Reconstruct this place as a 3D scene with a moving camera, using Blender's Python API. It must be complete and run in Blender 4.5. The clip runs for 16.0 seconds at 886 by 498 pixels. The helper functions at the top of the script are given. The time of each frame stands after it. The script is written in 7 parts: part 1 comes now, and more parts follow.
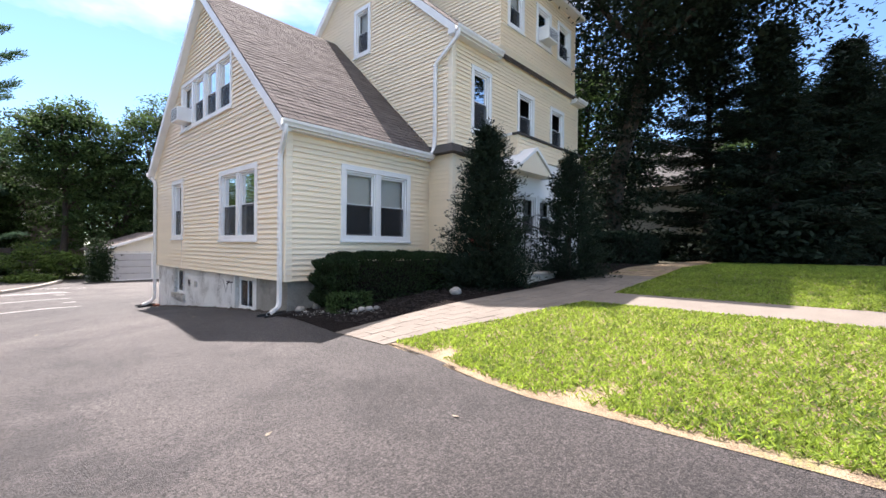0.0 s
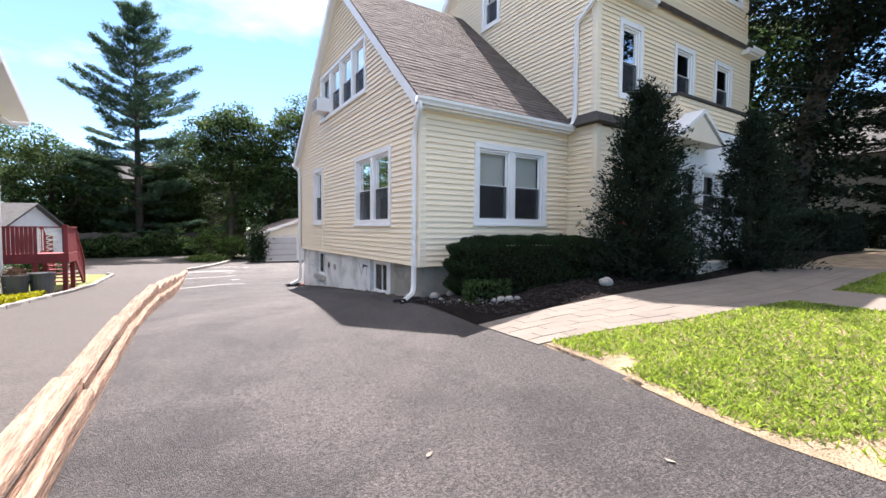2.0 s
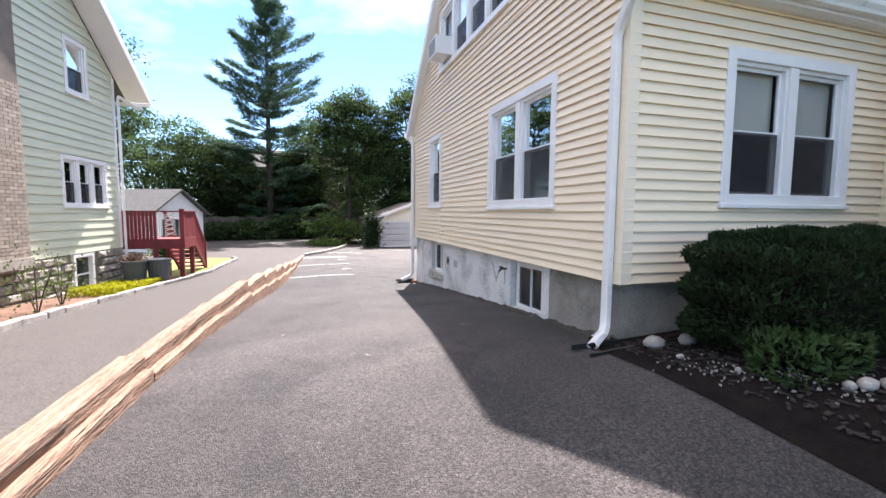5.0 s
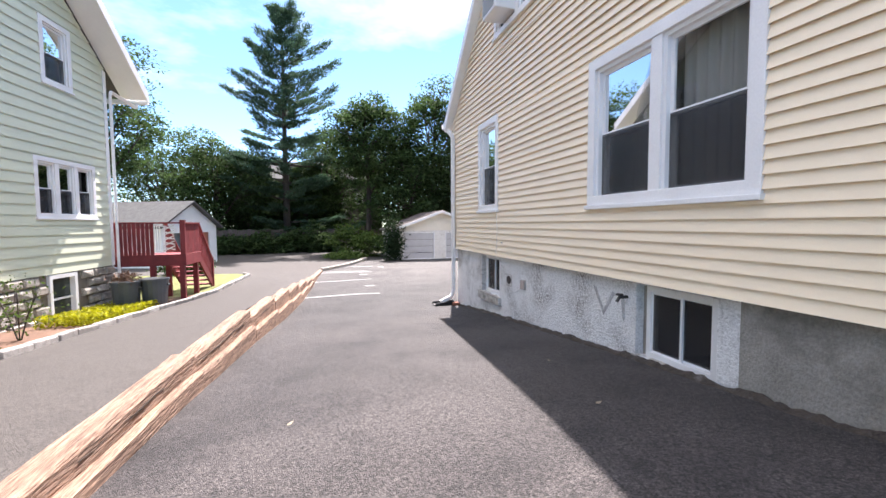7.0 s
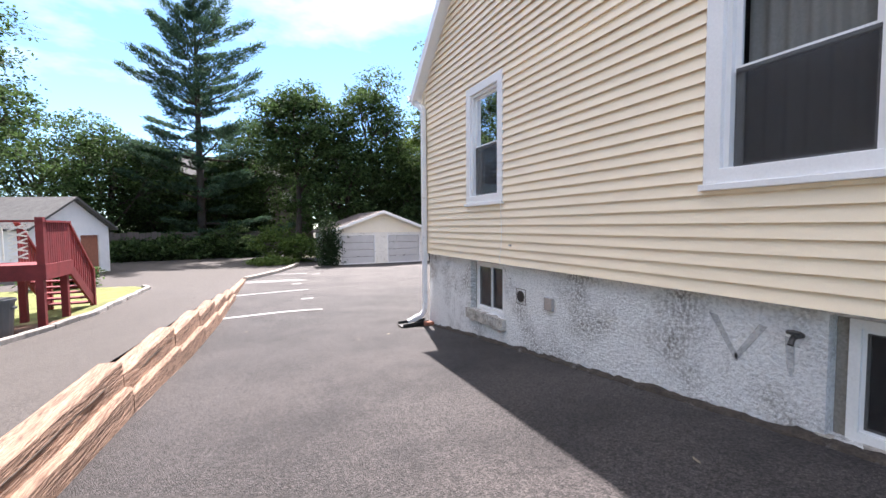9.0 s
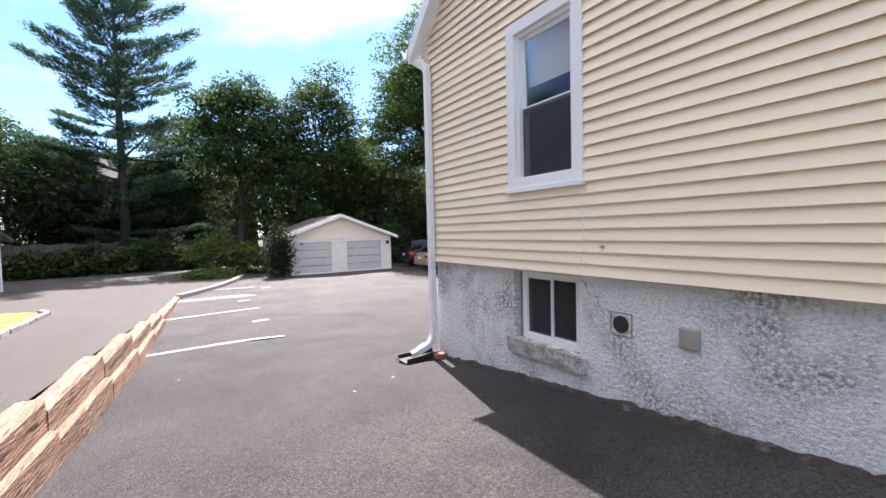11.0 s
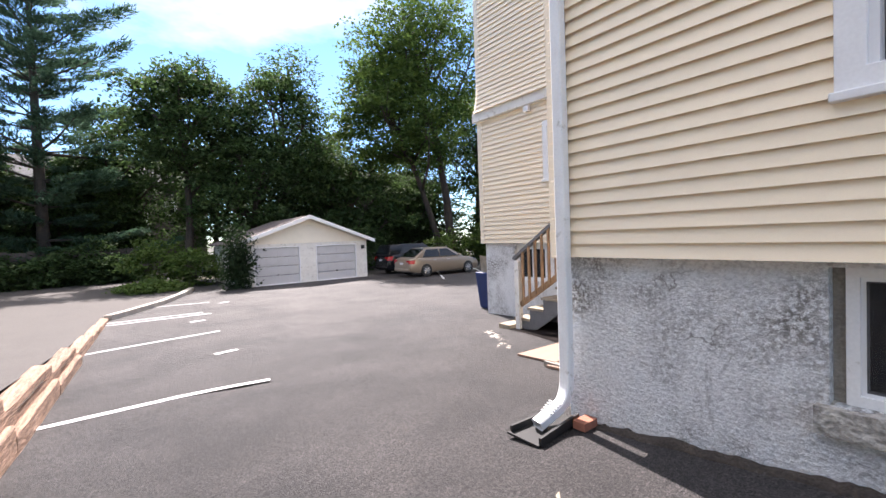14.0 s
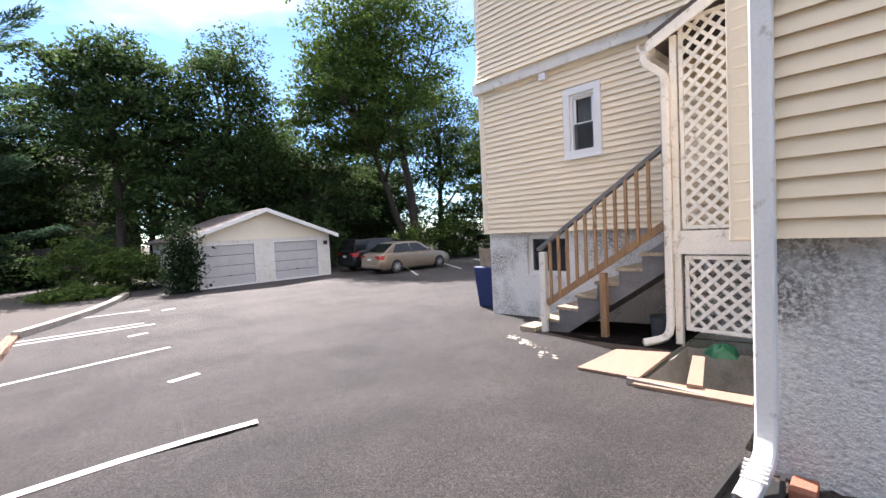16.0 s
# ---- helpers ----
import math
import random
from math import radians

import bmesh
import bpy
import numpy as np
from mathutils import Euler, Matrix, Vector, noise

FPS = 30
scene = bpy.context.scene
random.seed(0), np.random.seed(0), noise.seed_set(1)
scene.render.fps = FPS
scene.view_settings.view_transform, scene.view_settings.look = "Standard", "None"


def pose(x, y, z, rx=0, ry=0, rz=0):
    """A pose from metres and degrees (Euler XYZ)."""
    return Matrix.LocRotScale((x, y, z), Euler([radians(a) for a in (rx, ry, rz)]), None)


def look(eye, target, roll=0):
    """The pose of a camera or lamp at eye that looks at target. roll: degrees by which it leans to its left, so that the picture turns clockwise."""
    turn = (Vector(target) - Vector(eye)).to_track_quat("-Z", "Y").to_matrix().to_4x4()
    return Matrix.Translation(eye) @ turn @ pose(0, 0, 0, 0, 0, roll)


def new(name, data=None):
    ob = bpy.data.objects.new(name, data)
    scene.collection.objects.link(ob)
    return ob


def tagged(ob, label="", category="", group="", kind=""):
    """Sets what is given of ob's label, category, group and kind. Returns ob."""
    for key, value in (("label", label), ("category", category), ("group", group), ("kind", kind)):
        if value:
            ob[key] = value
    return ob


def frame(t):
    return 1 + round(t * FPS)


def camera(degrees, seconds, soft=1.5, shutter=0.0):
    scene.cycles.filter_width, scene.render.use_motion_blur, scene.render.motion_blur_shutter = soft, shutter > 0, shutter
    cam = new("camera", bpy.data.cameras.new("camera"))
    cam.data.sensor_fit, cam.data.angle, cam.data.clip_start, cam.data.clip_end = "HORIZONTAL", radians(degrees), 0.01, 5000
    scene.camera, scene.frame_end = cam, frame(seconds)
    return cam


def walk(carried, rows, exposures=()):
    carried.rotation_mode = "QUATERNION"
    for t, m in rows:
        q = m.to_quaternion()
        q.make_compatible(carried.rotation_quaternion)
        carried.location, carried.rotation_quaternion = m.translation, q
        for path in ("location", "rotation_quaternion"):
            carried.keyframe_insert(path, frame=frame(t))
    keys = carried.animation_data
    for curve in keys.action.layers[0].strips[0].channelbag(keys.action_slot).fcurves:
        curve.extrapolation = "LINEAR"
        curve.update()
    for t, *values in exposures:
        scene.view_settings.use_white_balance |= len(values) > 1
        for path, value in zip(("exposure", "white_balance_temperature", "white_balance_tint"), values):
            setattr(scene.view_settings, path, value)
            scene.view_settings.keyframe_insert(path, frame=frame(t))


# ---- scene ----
cam = camera(92.9, 16.0)
PATH = [
    (0, (-3.582, -6.931, 1.256), (-2.101, -5.587, 1.241), 0.6),
    (0.5, (-3.583, -6.901, 1.243), (-2.209, -5.448, 1.211), 0.7),
    (1, (-3.581, -6.821, 1.232), (-2.319, -5.27, 1.179), 0.7),
    (1.5, (-3.549, -6.561, 1.243), (-2.39, -4.933, 1.165), 0.5),
    (2, (-3.45, -6.169, 1.241), (-2.381, -4.481, 1.147), 0.4),
    (2.5, (-3.283, -5.707, 1.23), (-2.29, -3.974, 1.118), 0.3),
    (3, (-3.103, -5.199, 1.217), (-2.189, -3.425, 1.087), 0.3),
    (3.5, (-2.934, -4.708, 1.202), (-2.1, -2.897, 1.052), 0.3),
    (4, (-2.835, -4.197, 1.213), (-2.083, -2.351, 1.05), 0.4),
    (4.5, (-2.742, -3.677, 1.23), (-2.072, -1.8, 1.06), 0.4),
    (5, (-2.683, -3.127, 1.241), (-2.082, -1.227, 1.069), 0.4),
    (5.2, (-2.67, -2.914, 1.256), (-2.093, -1.007, 1.084), 0.4),
    (7.3, (-2.754, -0.665, 1.144), (-2.223, 1.26, 1.027), -0.4),
    (7.5, (-2.763, -0.45, 1.159), (-2.213, 1.469, 1.033), -0.2),
    (8, (-2.785, 0.058, 1.123), (-2.16, 1.954, 1.0), -0.4),
    (8.5, (-2.814, 0.583, 1.092), (-2.089, 2.443, 0.974), -0.4),
    (9, (-2.802, 1.136, 1.071), (-1.967, 2.95, 0.962), -0.4),
    (9.5, (-2.789, 1.657, 1.055), (-1.869, 3.431, 0.953), -0.4),
    (9.7, (-2.791, 1.865, 1.048), (-1.842, 3.623, 0.946), -0.4),
    (11.8, (-2.687, 3.941, 0.936), (-1.625, 5.633, 0.855), -1.7),
    (12, (-2.664, 4.131, 0.915), (-1.601, 5.823, 0.838), -1.6),
    (12.5, (-2.653, 4.595, 0.865), (-1.565, 6.271, 0.795), -1.7),
    (13, (-2.662, 5.054, 0.839), (-1.539, 6.707, 0.774), -1.9),
    (13.5, (-2.659, 5.504, 0.809), (-1.491, 7.126, 0.744), -2.0),
    (14, (-2.646, 5.929, 0.792), (-1.43, 7.516, 0.732), -2.1),
    (14.5, (-2.64, 6.364, 0.76), (-1.375, 7.912, 0.703), -2.5),
    (15, (-2.596, 6.746, 0.74), (-1.289, 8.259, 0.682), -2.6),
    (15.5, (-2.585, 7.112, 0.747), (-1.238, 8.589, 0.677), -2.7),
    (16, (-2.572, 7.463, 0.73), (-1.185, 8.901, 0.638), -2.9),
]
walk(cam, [(t, look(eye, target, roll)) for t, eye, target, roll in PATH], exposures=((0, 1.82, 6550, 20), (5, 2.0, 6450, 20), (9, 1.96, 6400, 20), (14, 1.93, 6450, 20), (16, 1.87, 6450, 20)))

# ---- world, sun ----
SUN_DIR = Vector((-0.21, -0.68, -1.0)).normalized()
world = bpy.data.worlds.new("world")
scene.world = world
world.use_nodes = True
wn = world.node_tree.nodes
sky = wn.new("ShaderNodeTexSky")
sky.sky_type = 'NISHITA'
sky.sun_disc = False
sky.sun_elevation = radians(54.6)
sky.sun_rotation = radians(17.2)
sky.air_density = 0.85
sky.dust_density = 0.0
sky.ozone_density = 2.0
wn["Background"].inputs["Strength"].default_value = 0.15
# thin summer clouds: a few wisps low down; the milky cover higher up is added, unseen, as neutral fill light
wl = world.node_tree.links
tc = wn.new("ShaderNodeTexCoord")
cm = wn.new("ShaderNodeMapping")
cm.inputs["Scale"].default_value = (1.2, 1.2, 3.2)
cm.inputs["Location"].default_value = (0.35, 0.1, 0.0)
cloud = wn.new("ShaderNodeTexNoise")
cloud.inputs["Scale"].default_value = 1.9
cloud.inputs["Detail"].default_value = 8
cloud.inputs["Roughness"].default_value = 0.56
up_ = wn.new("ShaderNodeSeparateXYZ")
# added white cover above the view, brightens and neutralises the shaded walls
fill_veil = wn.new("ShaderNodeMapRange")
fill_veil.inputs["From Min"].default_value, fill_veil.inputs["From Max"].default_value = 0.25, 0.95
fill_veil.inputs["To Min"].default_value, fill_veil.inputs["To Max"].default_value = 0.0, 0.50
cover = wn.new("ShaderNodeMath")
cr = wn.new("ShaderNodeMapRange")
cr.inputs["From Min"].default_value, cr.inputs["From Max"].default_value = 0.62, 1.10
cmix = wn.new("ShaderNodeMix")
cmix.data_type = 'RGBA'
cmix.inputs[7].default_value = (4.7, 4.65, 4.55, 1)
wl.new(tc.outputs["Generated"], cm.inputs["Vector"])
wl.new(tc.outputs["Generated"], up_.inputs[0])
wl.new(cm.outputs[0], cloud.inputs["Vector"])
wl.new(up_.outputs["Z"], fill_veil.inputs["Value"])
wl.new(cloud.outputs["Fac"], cover.inputs[0])
wl.new(fill_veil.outputs[0], cover.inputs[1])
wl.new(cover.outputs[0], cr.inputs["Value"])
wl.new(cr.outputs[0], cmix.inputs["Factor"])
deep = wn.new("ShaderNodeMix")
deep.data_type, deep.blend_type = 'RGBA', 'MULTIPLY'
deep.inputs["Factor"].default_value = 1.0
deep.inputs[7].default_value = (0.46, 0.55, 0.57, 1)
wl.new(sky.outputs[0], deep.inputs[6])
wl.new(deep.outputs[2], cmix.inputs[6])
wl.new(cmix.outputs[2], wn["Background"].inputs["Color"])
sun_data = bpy.data.lights.new("sun", 'SUN')
sun_data.energy = 4.2
sun_data.angle = radians(0.5)
sun_data.color = (1.0, 0.95, 0.88)
sun = new("sun", sun_data)
sun.matrix_world = look(-SUN_DIR * 60, (0, 0, 0))


# ---- materials ----
def mat(name, color, rough=0.7, metal=0.0, var=0.12, scale=6.0, fine=60.0, bump=0.0, bump_scale=None, spec=0.5,
        dark=None, per_object=0.0, stretch=None, stain=0.0, stain_color=(0.1, 0.09, 0.08), stain_scale=1.5, sharp=0.2, bump_dist=0.02, coarse=0.5):
    m = bpy.data.materials.new(name)
    m.use_nodes = True
    nt = m.node_tree
    n, ln = nt.nodes, nt.links
    b = n["Principled BSDF"]
    b.inputs["Roughness"].default_value = rough
    b.inputs["Metallic"].default_value = metal
    b.inputs["Specular IOR Level"].default_value = spec
    pos = n.new("ShaderNodeNewGeometry").outputs["Position"]
    if stretch:
        mp = n.new("ShaderNodeMapping")
        mp.inputs["Scale"].default_value = stretch
        ln.new(pos, mp.inputs["Vector"])
        pos = mp.outputs[0]
    a = n.new("ShaderNodeTexNoise")
    a.inputs["Scale"].default_value = scale
    a.inputs["Detail"].default_value = 5
    f = n.new("ShaderNodeTexNoise")
    f.inputs["Scale"].default_value = fine
    f.inputs["Detail"].default_value = 3
    ln.new(pos, a.inputs["Vector"])
    ln.new(pos, f.inputs["Vector"])
    mix = n.new("ShaderNodeMix")
    mix.inputs["Factor"].default_value = coarse
    ln.new(f.outputs["Fac"], mix.inputs[2])
    ln.new(a.outputs["Fac"], mix.inputs[3])
    ramp = n.new("ShaderNodeValToRGB")
    d = dark or tuple(c * (1 - 2 * var) for c in color)
    l = tuple(min(1, c * (1 + var)) for c in color)
    ramp.color_ramp.elements[0].position = 0.5 - sharp
    ramp.color_ramp.elements[1].position = 0.5 + sharp
    ramp.color_ramp.elements[0].color = (*d, 1)
    ramp.color_ramp.elements[1].color = (*l, 1)
    ln.new(mix.outputs[0], ramp.inputs["Fac"])
    out = ramp.outputs["Color"]
    if stain:
        s = n.new("ShaderNodeTexNoise")
        s.inputs["Scale"].default_value = stain_scale
        s.inputs["Detail"].default_value = 9
        s.inputs["Roughness"].default_value = 0.7
        ln.new(pos, s.inputs["Vector"])
        sr = n.new("ShaderNodeValToRGB")
        sr.color_ramp.elements[0].position = 0.62 - stain * 0.12
        sr.color_ramp.elements[1].position = 0.70
        ln.new(s.outputs["Fac"], sr.inputs["Fac"])
        sm = n.new("ShaderNodeMix")
        sm.data_type = 'RGBA'
        ln.new(sr.outputs["Color"], sm.inputs["Factor"])
        ln.new(out, sm.inputs[6])
        sm.inputs[7].default_value = (*stain_color, 1)
        out = sm.outputs[2]
    if per_object:
        oi = n.new("ShaderNodeObjectInfo")
        hs = n.new("ShaderNodeHueSaturation")
        mr = n.new("ShaderNodeMapRange")
        mr.inputs["To Min"].default_value = 1 - per_object
        mr.inputs["To Max"].default_value = 1 + per_object
        ln.new(oi.outputs["Random"], mr.inputs["Value"])
        ln.new(mr.outputs[0], hs.inputs["Value"])
        ln.new(out, hs.inputs["Color"])
        out = hs.outputs[0]
    ln.new(out, b.inputs["Base Color"])
    if bump:
        bt = n.new("ShaderNodeTexNoise")
        bt.inputs["Scale"].default_value = bump_scale or fine
        bt.inputs["Detail"].default_value = 4
        ln.new(pos, bt.inputs["Vector"])
        bp = n.new("ShaderNodeBump")
        bp.inputs["Strength"].default_value = min(1.0, bump)
        bp.inputs["Distance"].default_value = bump_dist
        ln.new(bt.outputs["Fac"], bp.inputs["Height"])
        ln.new(bp.outputs[0], b.inputs["Normal"])
    return m


def leaf_mat(name, color, var=0.35, trans=0.35):
    m = bpy.data.materials.new(name)
    m.use_nodes = True
    n, ln = m.node_tree.nodes, m.node_tree.links
    b = n["Principled BSDF"]
    g = n.new("ShaderNodeNewGeometry")
    hs = n.new("ShaderNodeHueSaturation")
    hs.inputs["Color"].default_value = (*color, 1)
    mr = n.new("ShaderNodeMapRange")
    mr.inputs["To Min"].default_value = 1 - var
    mr.inputs["To Max"].default_value = 1 + var
    ln.new(g.outputs["Random Per Island"], mr.inputs["Value"])
    ln.new(mr.outputs[0], hs.inputs["Value"])
    ln.new(hs.outputs[0], b.inputs["Base Color"])
    b.inputs["Roughness"].default_value = 0.7
    b.inputs["Specular IOR Level"].default_value = 0.12
    tr = n.new("ShaderNodeBsdfTranslucent")
    h2 = n.new("ShaderNodeHueSaturation")
    h2.inputs["Value"].default_value = 1.6
    h2.inputs["Saturation"].default_value = 1.1
    ln.new(hs.outputs[0], h2.inputs["Color"])
    ln.new(h2.outputs[0], tr.inputs["Color"])
    mx = n.new("ShaderNodeMixShader")
    mx.inputs[0].default_value = trans
    ln.new(b.outputs[0], mx.inputs[1])
    ln.new(tr.outputs[0], mx.inputs[2])
    ln.new(mx.outputs[0], n["Material Output"].inputs["Surface"])
    return m


def glass_mat(name, tint=(0.8, 0.82, 0.82)):
    m = bpy.data.materials.new(name)
    m.use_nodes = True
    n, ln = m.node_tree.nodes, m.node_tree.links
    gl = n.new("ShaderNodeBsdfGlossy")
    gl.inputs["Roughness"].default_value = 0.02
    tr = n.new("ShaderNodeBsdfTransparent")
    tr.inputs["Color"].default_value = (*tint, 1)
    fr = n.new("ShaderNodeFresnel")
    fr.inputs["IOR"].default_value = 1.28
    mx = n.new("ShaderNodeMixShader")
    ln.new(fr.outputs[0], mx.inputs[0])
    ln.new(tr.outputs[0], mx.inputs[1])
    ln.new(gl.outputs[0], mx.inputs[2])
    ln.new(mx.outputs[0], n["Material Output"].inputs["Surface"])
    return m


M_CREAM = mat("cream_vinyl", (0.88, 0.745, 0.55), 0.45, var=0.03, scale=1.2, fine=90, bump=0.05, per_object=0.02, stretch=(1, 1, 4))
M_CREAM_TRIM = mat("cream_trim", (0.86, 0.75, 0.58), 0.45, var=0.03, scale=2)
M_GREEN = mat("pale_green_vinyl", (0.62, 0.65, 0.50), 0.5, var=0.04, scale=1.2, per_object=0.02)
M_WHITE = mat("white_paint", (0.80, 0.80, 0.80), 0.45, var=0.04, scale=3, stain=0.0)
M_WHITE_WORN = mat("worn_white_paint", (0.78, 0.76, 0.71), 0.6, var=0.08, scale=4, stain=0.5, stain_color=(0.35, 0.3, 0.24), stain_scale=9)


def stucco_mat(name, white, grime, amount=0.5):
    """Dashed white stucco: rough relief, speckled grime in patches, runs of dirt and hairline cracks."""
    m = bpy.data.materials.new(name)
    m.use_nodes = True
    n, ln = m.node_tree.nodes, m.node_tree.links
    b = n["Principled BSDF"]
    b.inputs["Roughness"].default_value = 0.92
    b.inputs["Specular IOR Level"].default_value = 0.25
    pos = n.new("ShaderNodeNewGeometry").outputs["Position"]

    def field(scale, stretch, detail=5, rough=0.6):
        mp, nz = n.new("ShaderNodeMapping"), n.new("ShaderNodeTexNoise")
        mp.inputs["Scale"].default_value = stretch
        nz.inputs["Scale"].default_value, nz.inputs["Detail"].default_value, nz.inputs["Roughness"].default_value = scale, detail, rough
        ln.new(pos, mp.inputs["Vector"])
        ln.new(mp.outputs[0], nz.inputs["Vector"])
        return nz.outputs["Fac"]

    def band(value, lo, hi, a=0.0, z=1.0):
        mr = n.new("ShaderNodeMapRange")
        mr.inputs["From Min"].default_value, mr.inputs["From Max"].default_value = lo, hi
        mr.inputs["To Min"].default_value, mr.inputs["To Max"].default_value = a, z
        ln.new(value, mr.inputs["Value"])
        return mr.outputs[0]

    def math_(op, p, q):
        k = n.new("ShaderNodeMath")
        k.operation = op
        k.use_clamp = True
        ln.new(p, k.inputs[0])
        if isinstance(q, float):
            k.inputs[1].default_value = q
        else:
            ln.new(q, k.inputs[1])
        return k.outputs[0]

    patches = band(field(1.5, (1, 1, 1.1), 8, 0.62), 0.60 - 0.14 * amount, 0.66)
    speck = band(field(34, (1, 1, 1), 4, 0.7), 0.42, 0.56)
    runs = math_('MULTIPLY', band(field(5.0, (1, 1.6, 0.28), 7, 0.7), 0.55, 0.66), band(field(1.1, (1, 1, 1), 3), 0.46, 0.60))
    runs = math_('MULTIPLY', runs, band(field(22, (1, 1, 0.8), 4, 0.7), 0.40, 0.58))
    vor = n.new("ShaderNodeTexVoronoi")
    vor.feature = 'DISTANCE_TO_EDGE'
    vor.inputs["Scale"].default_value = 1.7
    wob, add = n.new("ShaderNodeTexNoise"), n.new("ShaderNodeMix")
    wob.inputs["Scale"].default_value, wob.inputs["Detail"].default_value = 5.0, 6
    add.data_type, add.blend_type = 'RGBA', 'ADD'
    add.inputs["Factor"].default_value = 0.32
    ln.new(pos, wob.inputs["Vector"])
    ln.new(pos, add.inputs[6])
    ln.new(wob.outputs["Color"], add.inputs[7])
    ln.new(add.outputs[2], vor.inputs["Vector"])
    crack = math_('MULTIPLY', band(vor.outputs["Distance"], 0.010, 0.003), band(field(0.9, (1, 1, 1), 3), 0.56, 0.62))
    dirt = math_('MULTIPLY', patches, speck)
    dirt = math_('MAXIMUM', math_('MAXIMUM', dirt, math_('MULTIPLY', runs, 0.75)), math_('MULTIPLY', crack, 0.8))
    tone = n.new("ShaderNodeMix")
    tone.data_type = 'RGBA'
    tone.inputs[6].default_value = (*white, 1)
    tone.inputs[7].default_value = tuple(c * 0.78 for c in white) + (1,)
    ln.new(band(field(46, (1, 0.88, 1.12), 4), 0.52, 0.36), tone.inputs["Factor"])
    mx = n.new("ShaderNodeMix")
    mx.data_type = 'RGBA'
    mx.inputs[7].default_value = (*grime, 1)
    ln.new(tone.outputs[2], mx.inputs[6])
    ln.new(dirt, mx.inputs["Factor"])
    ln.new(mx.outputs[2], b.inputs["Base Color"])
    bp = n.new("ShaderNodeBump")
    bp.inputs["Strength"].default_value, bp.inputs["Distance"].default_value = 1.0, 0.035
    ln.new(field(40, (1, 0.88, 1.12), 5, 0.62), bp.inputs["Height"])
    ln.new(bp.outputs[0], b.inputs["Normal"])
    return m


M_STUCCO = stucco_mat("stucco_white", (0.86, 0.86, 0.85), (0.24, 0.225, 0.205), 0.85)
M_CONC = mat("bare_concrete", (0.30, 0.28, 0.25), 0.95, var=0.2, scale=4, fine=60, bump=0.6, stain=0.6, stain_color=(0.15, 0.14, 0.12))
M_ASPH = mat("asphalt_new", (0.037, 0.033, 0.032), 0.70, var=0.55, scale=1.0, fine=115, sharp=0.08, coarse=0.22, bump=1.0, bump_scale=120, bump_dist=0.022,
             spec=0.5, stain=0.35, stain_color=(0.028, 0.024, 0.023), stain_scale=0.7)


def dusty(m, tint, y0, y1):
    """Pale dust trodden over the front part of the drive, thinning out towards the yard."""
    n, ln = m.node_tree.nodes, m.node_tree.links
    b = n["Principled BSDF"]
    old = b.inputs["Base Color"].links[0].from_socket
    sep = n.new("ShaderNodeSeparateXYZ")
    ln.new(n.new("ShaderNodeNewGeometry").outputs["Position"], sep.inputs[0])
    wob = n.new("ShaderNodeTexNoise")
    wob.inputs["Scale"].default_value = 0.45
    wob.inputs["Detail"].default_value = 6
    ln.new(sep.inputs[0].links[0].from_socket, wob.inputs["Vector"])
    mr = n.new("ShaderNodeMapRange")
    mr.inputs["From Min"].default_value, mr.inputs["From Max"].default_value = y0, y1
    mr.inputs["To Min"].default_value, mr.inputs["To Max"].default_value = 1.0, 0.12
    ln.new(sep.outputs["Y"], mr.inputs["Value"])
    wr = n.new("ShaderNodeMapRange")
    wr.inputs["From Min"].default_value, wr.inputs["From Max"].default_value = 0.38, 0.60
    wr.inputs["To Min"].default_value = 0.45
    ln.new(wob.outputs["Fac"], wr.inputs["Value"])
    mul = n.new("ShaderNodeMath")
    mul.operation = 'MULTIPLY'
    ln.new(mr.outputs[0], mul.inputs[0])
    ln.new(wr.outputs[0], mul.inputs[1])
    add = n.new("ShaderNodeMix")
    add.data_type, add.blend_type = 'RGBA', 'ADD'
    ln.new(mul.outputs[0], add.inputs["Factor"])
    ln.new(old, add.inputs[6])
    add.inputs[7].default_value = (*tint, 1)
    ln.new(add.outputs[2], b.inputs["Base Color"])


def mottled(m, tint, scale, lo, hi):
    """Uneven patches, worn darker or drier, over a ground surface."""
    n, ln = m.node_tree.nodes, m.node_tree.links
    b = n["Principled BSDF"]
    old = b.inputs["Base Color"].links[0].from_socket
    nz = n.new("ShaderNodeTexNoise")
    nz.inputs["Scale"].default_value = scale
    nz.inputs["Detail"].default_value = 8
    nz.inputs["Roughness"].default_value = 0.68
    ln.new(n.new("ShaderNodeNewGeometry").outputs["Position"], nz.inputs["Vector"])
    mr = n.new("ShaderNodeMapRange")
    mr.inputs["From Min"].default_value, mr.inputs["From Max"].default_value = lo, hi
    ln.new(nz.outputs["Fac"], mr.inputs["Value"])
    mx = n.new("ShaderNodeMix")
    mx.data_type, mx.blend_type = 'RGBA', 'MULTIPLY'
    ln.new(mr.outputs[0], mx.inputs["Factor"])
    ln.new(old, mx.inputs[6])
    mx.inputs[7].default_value = (*tint, 1)
    ln.new(mx.outputs[2], b.inputs["Base Color"])


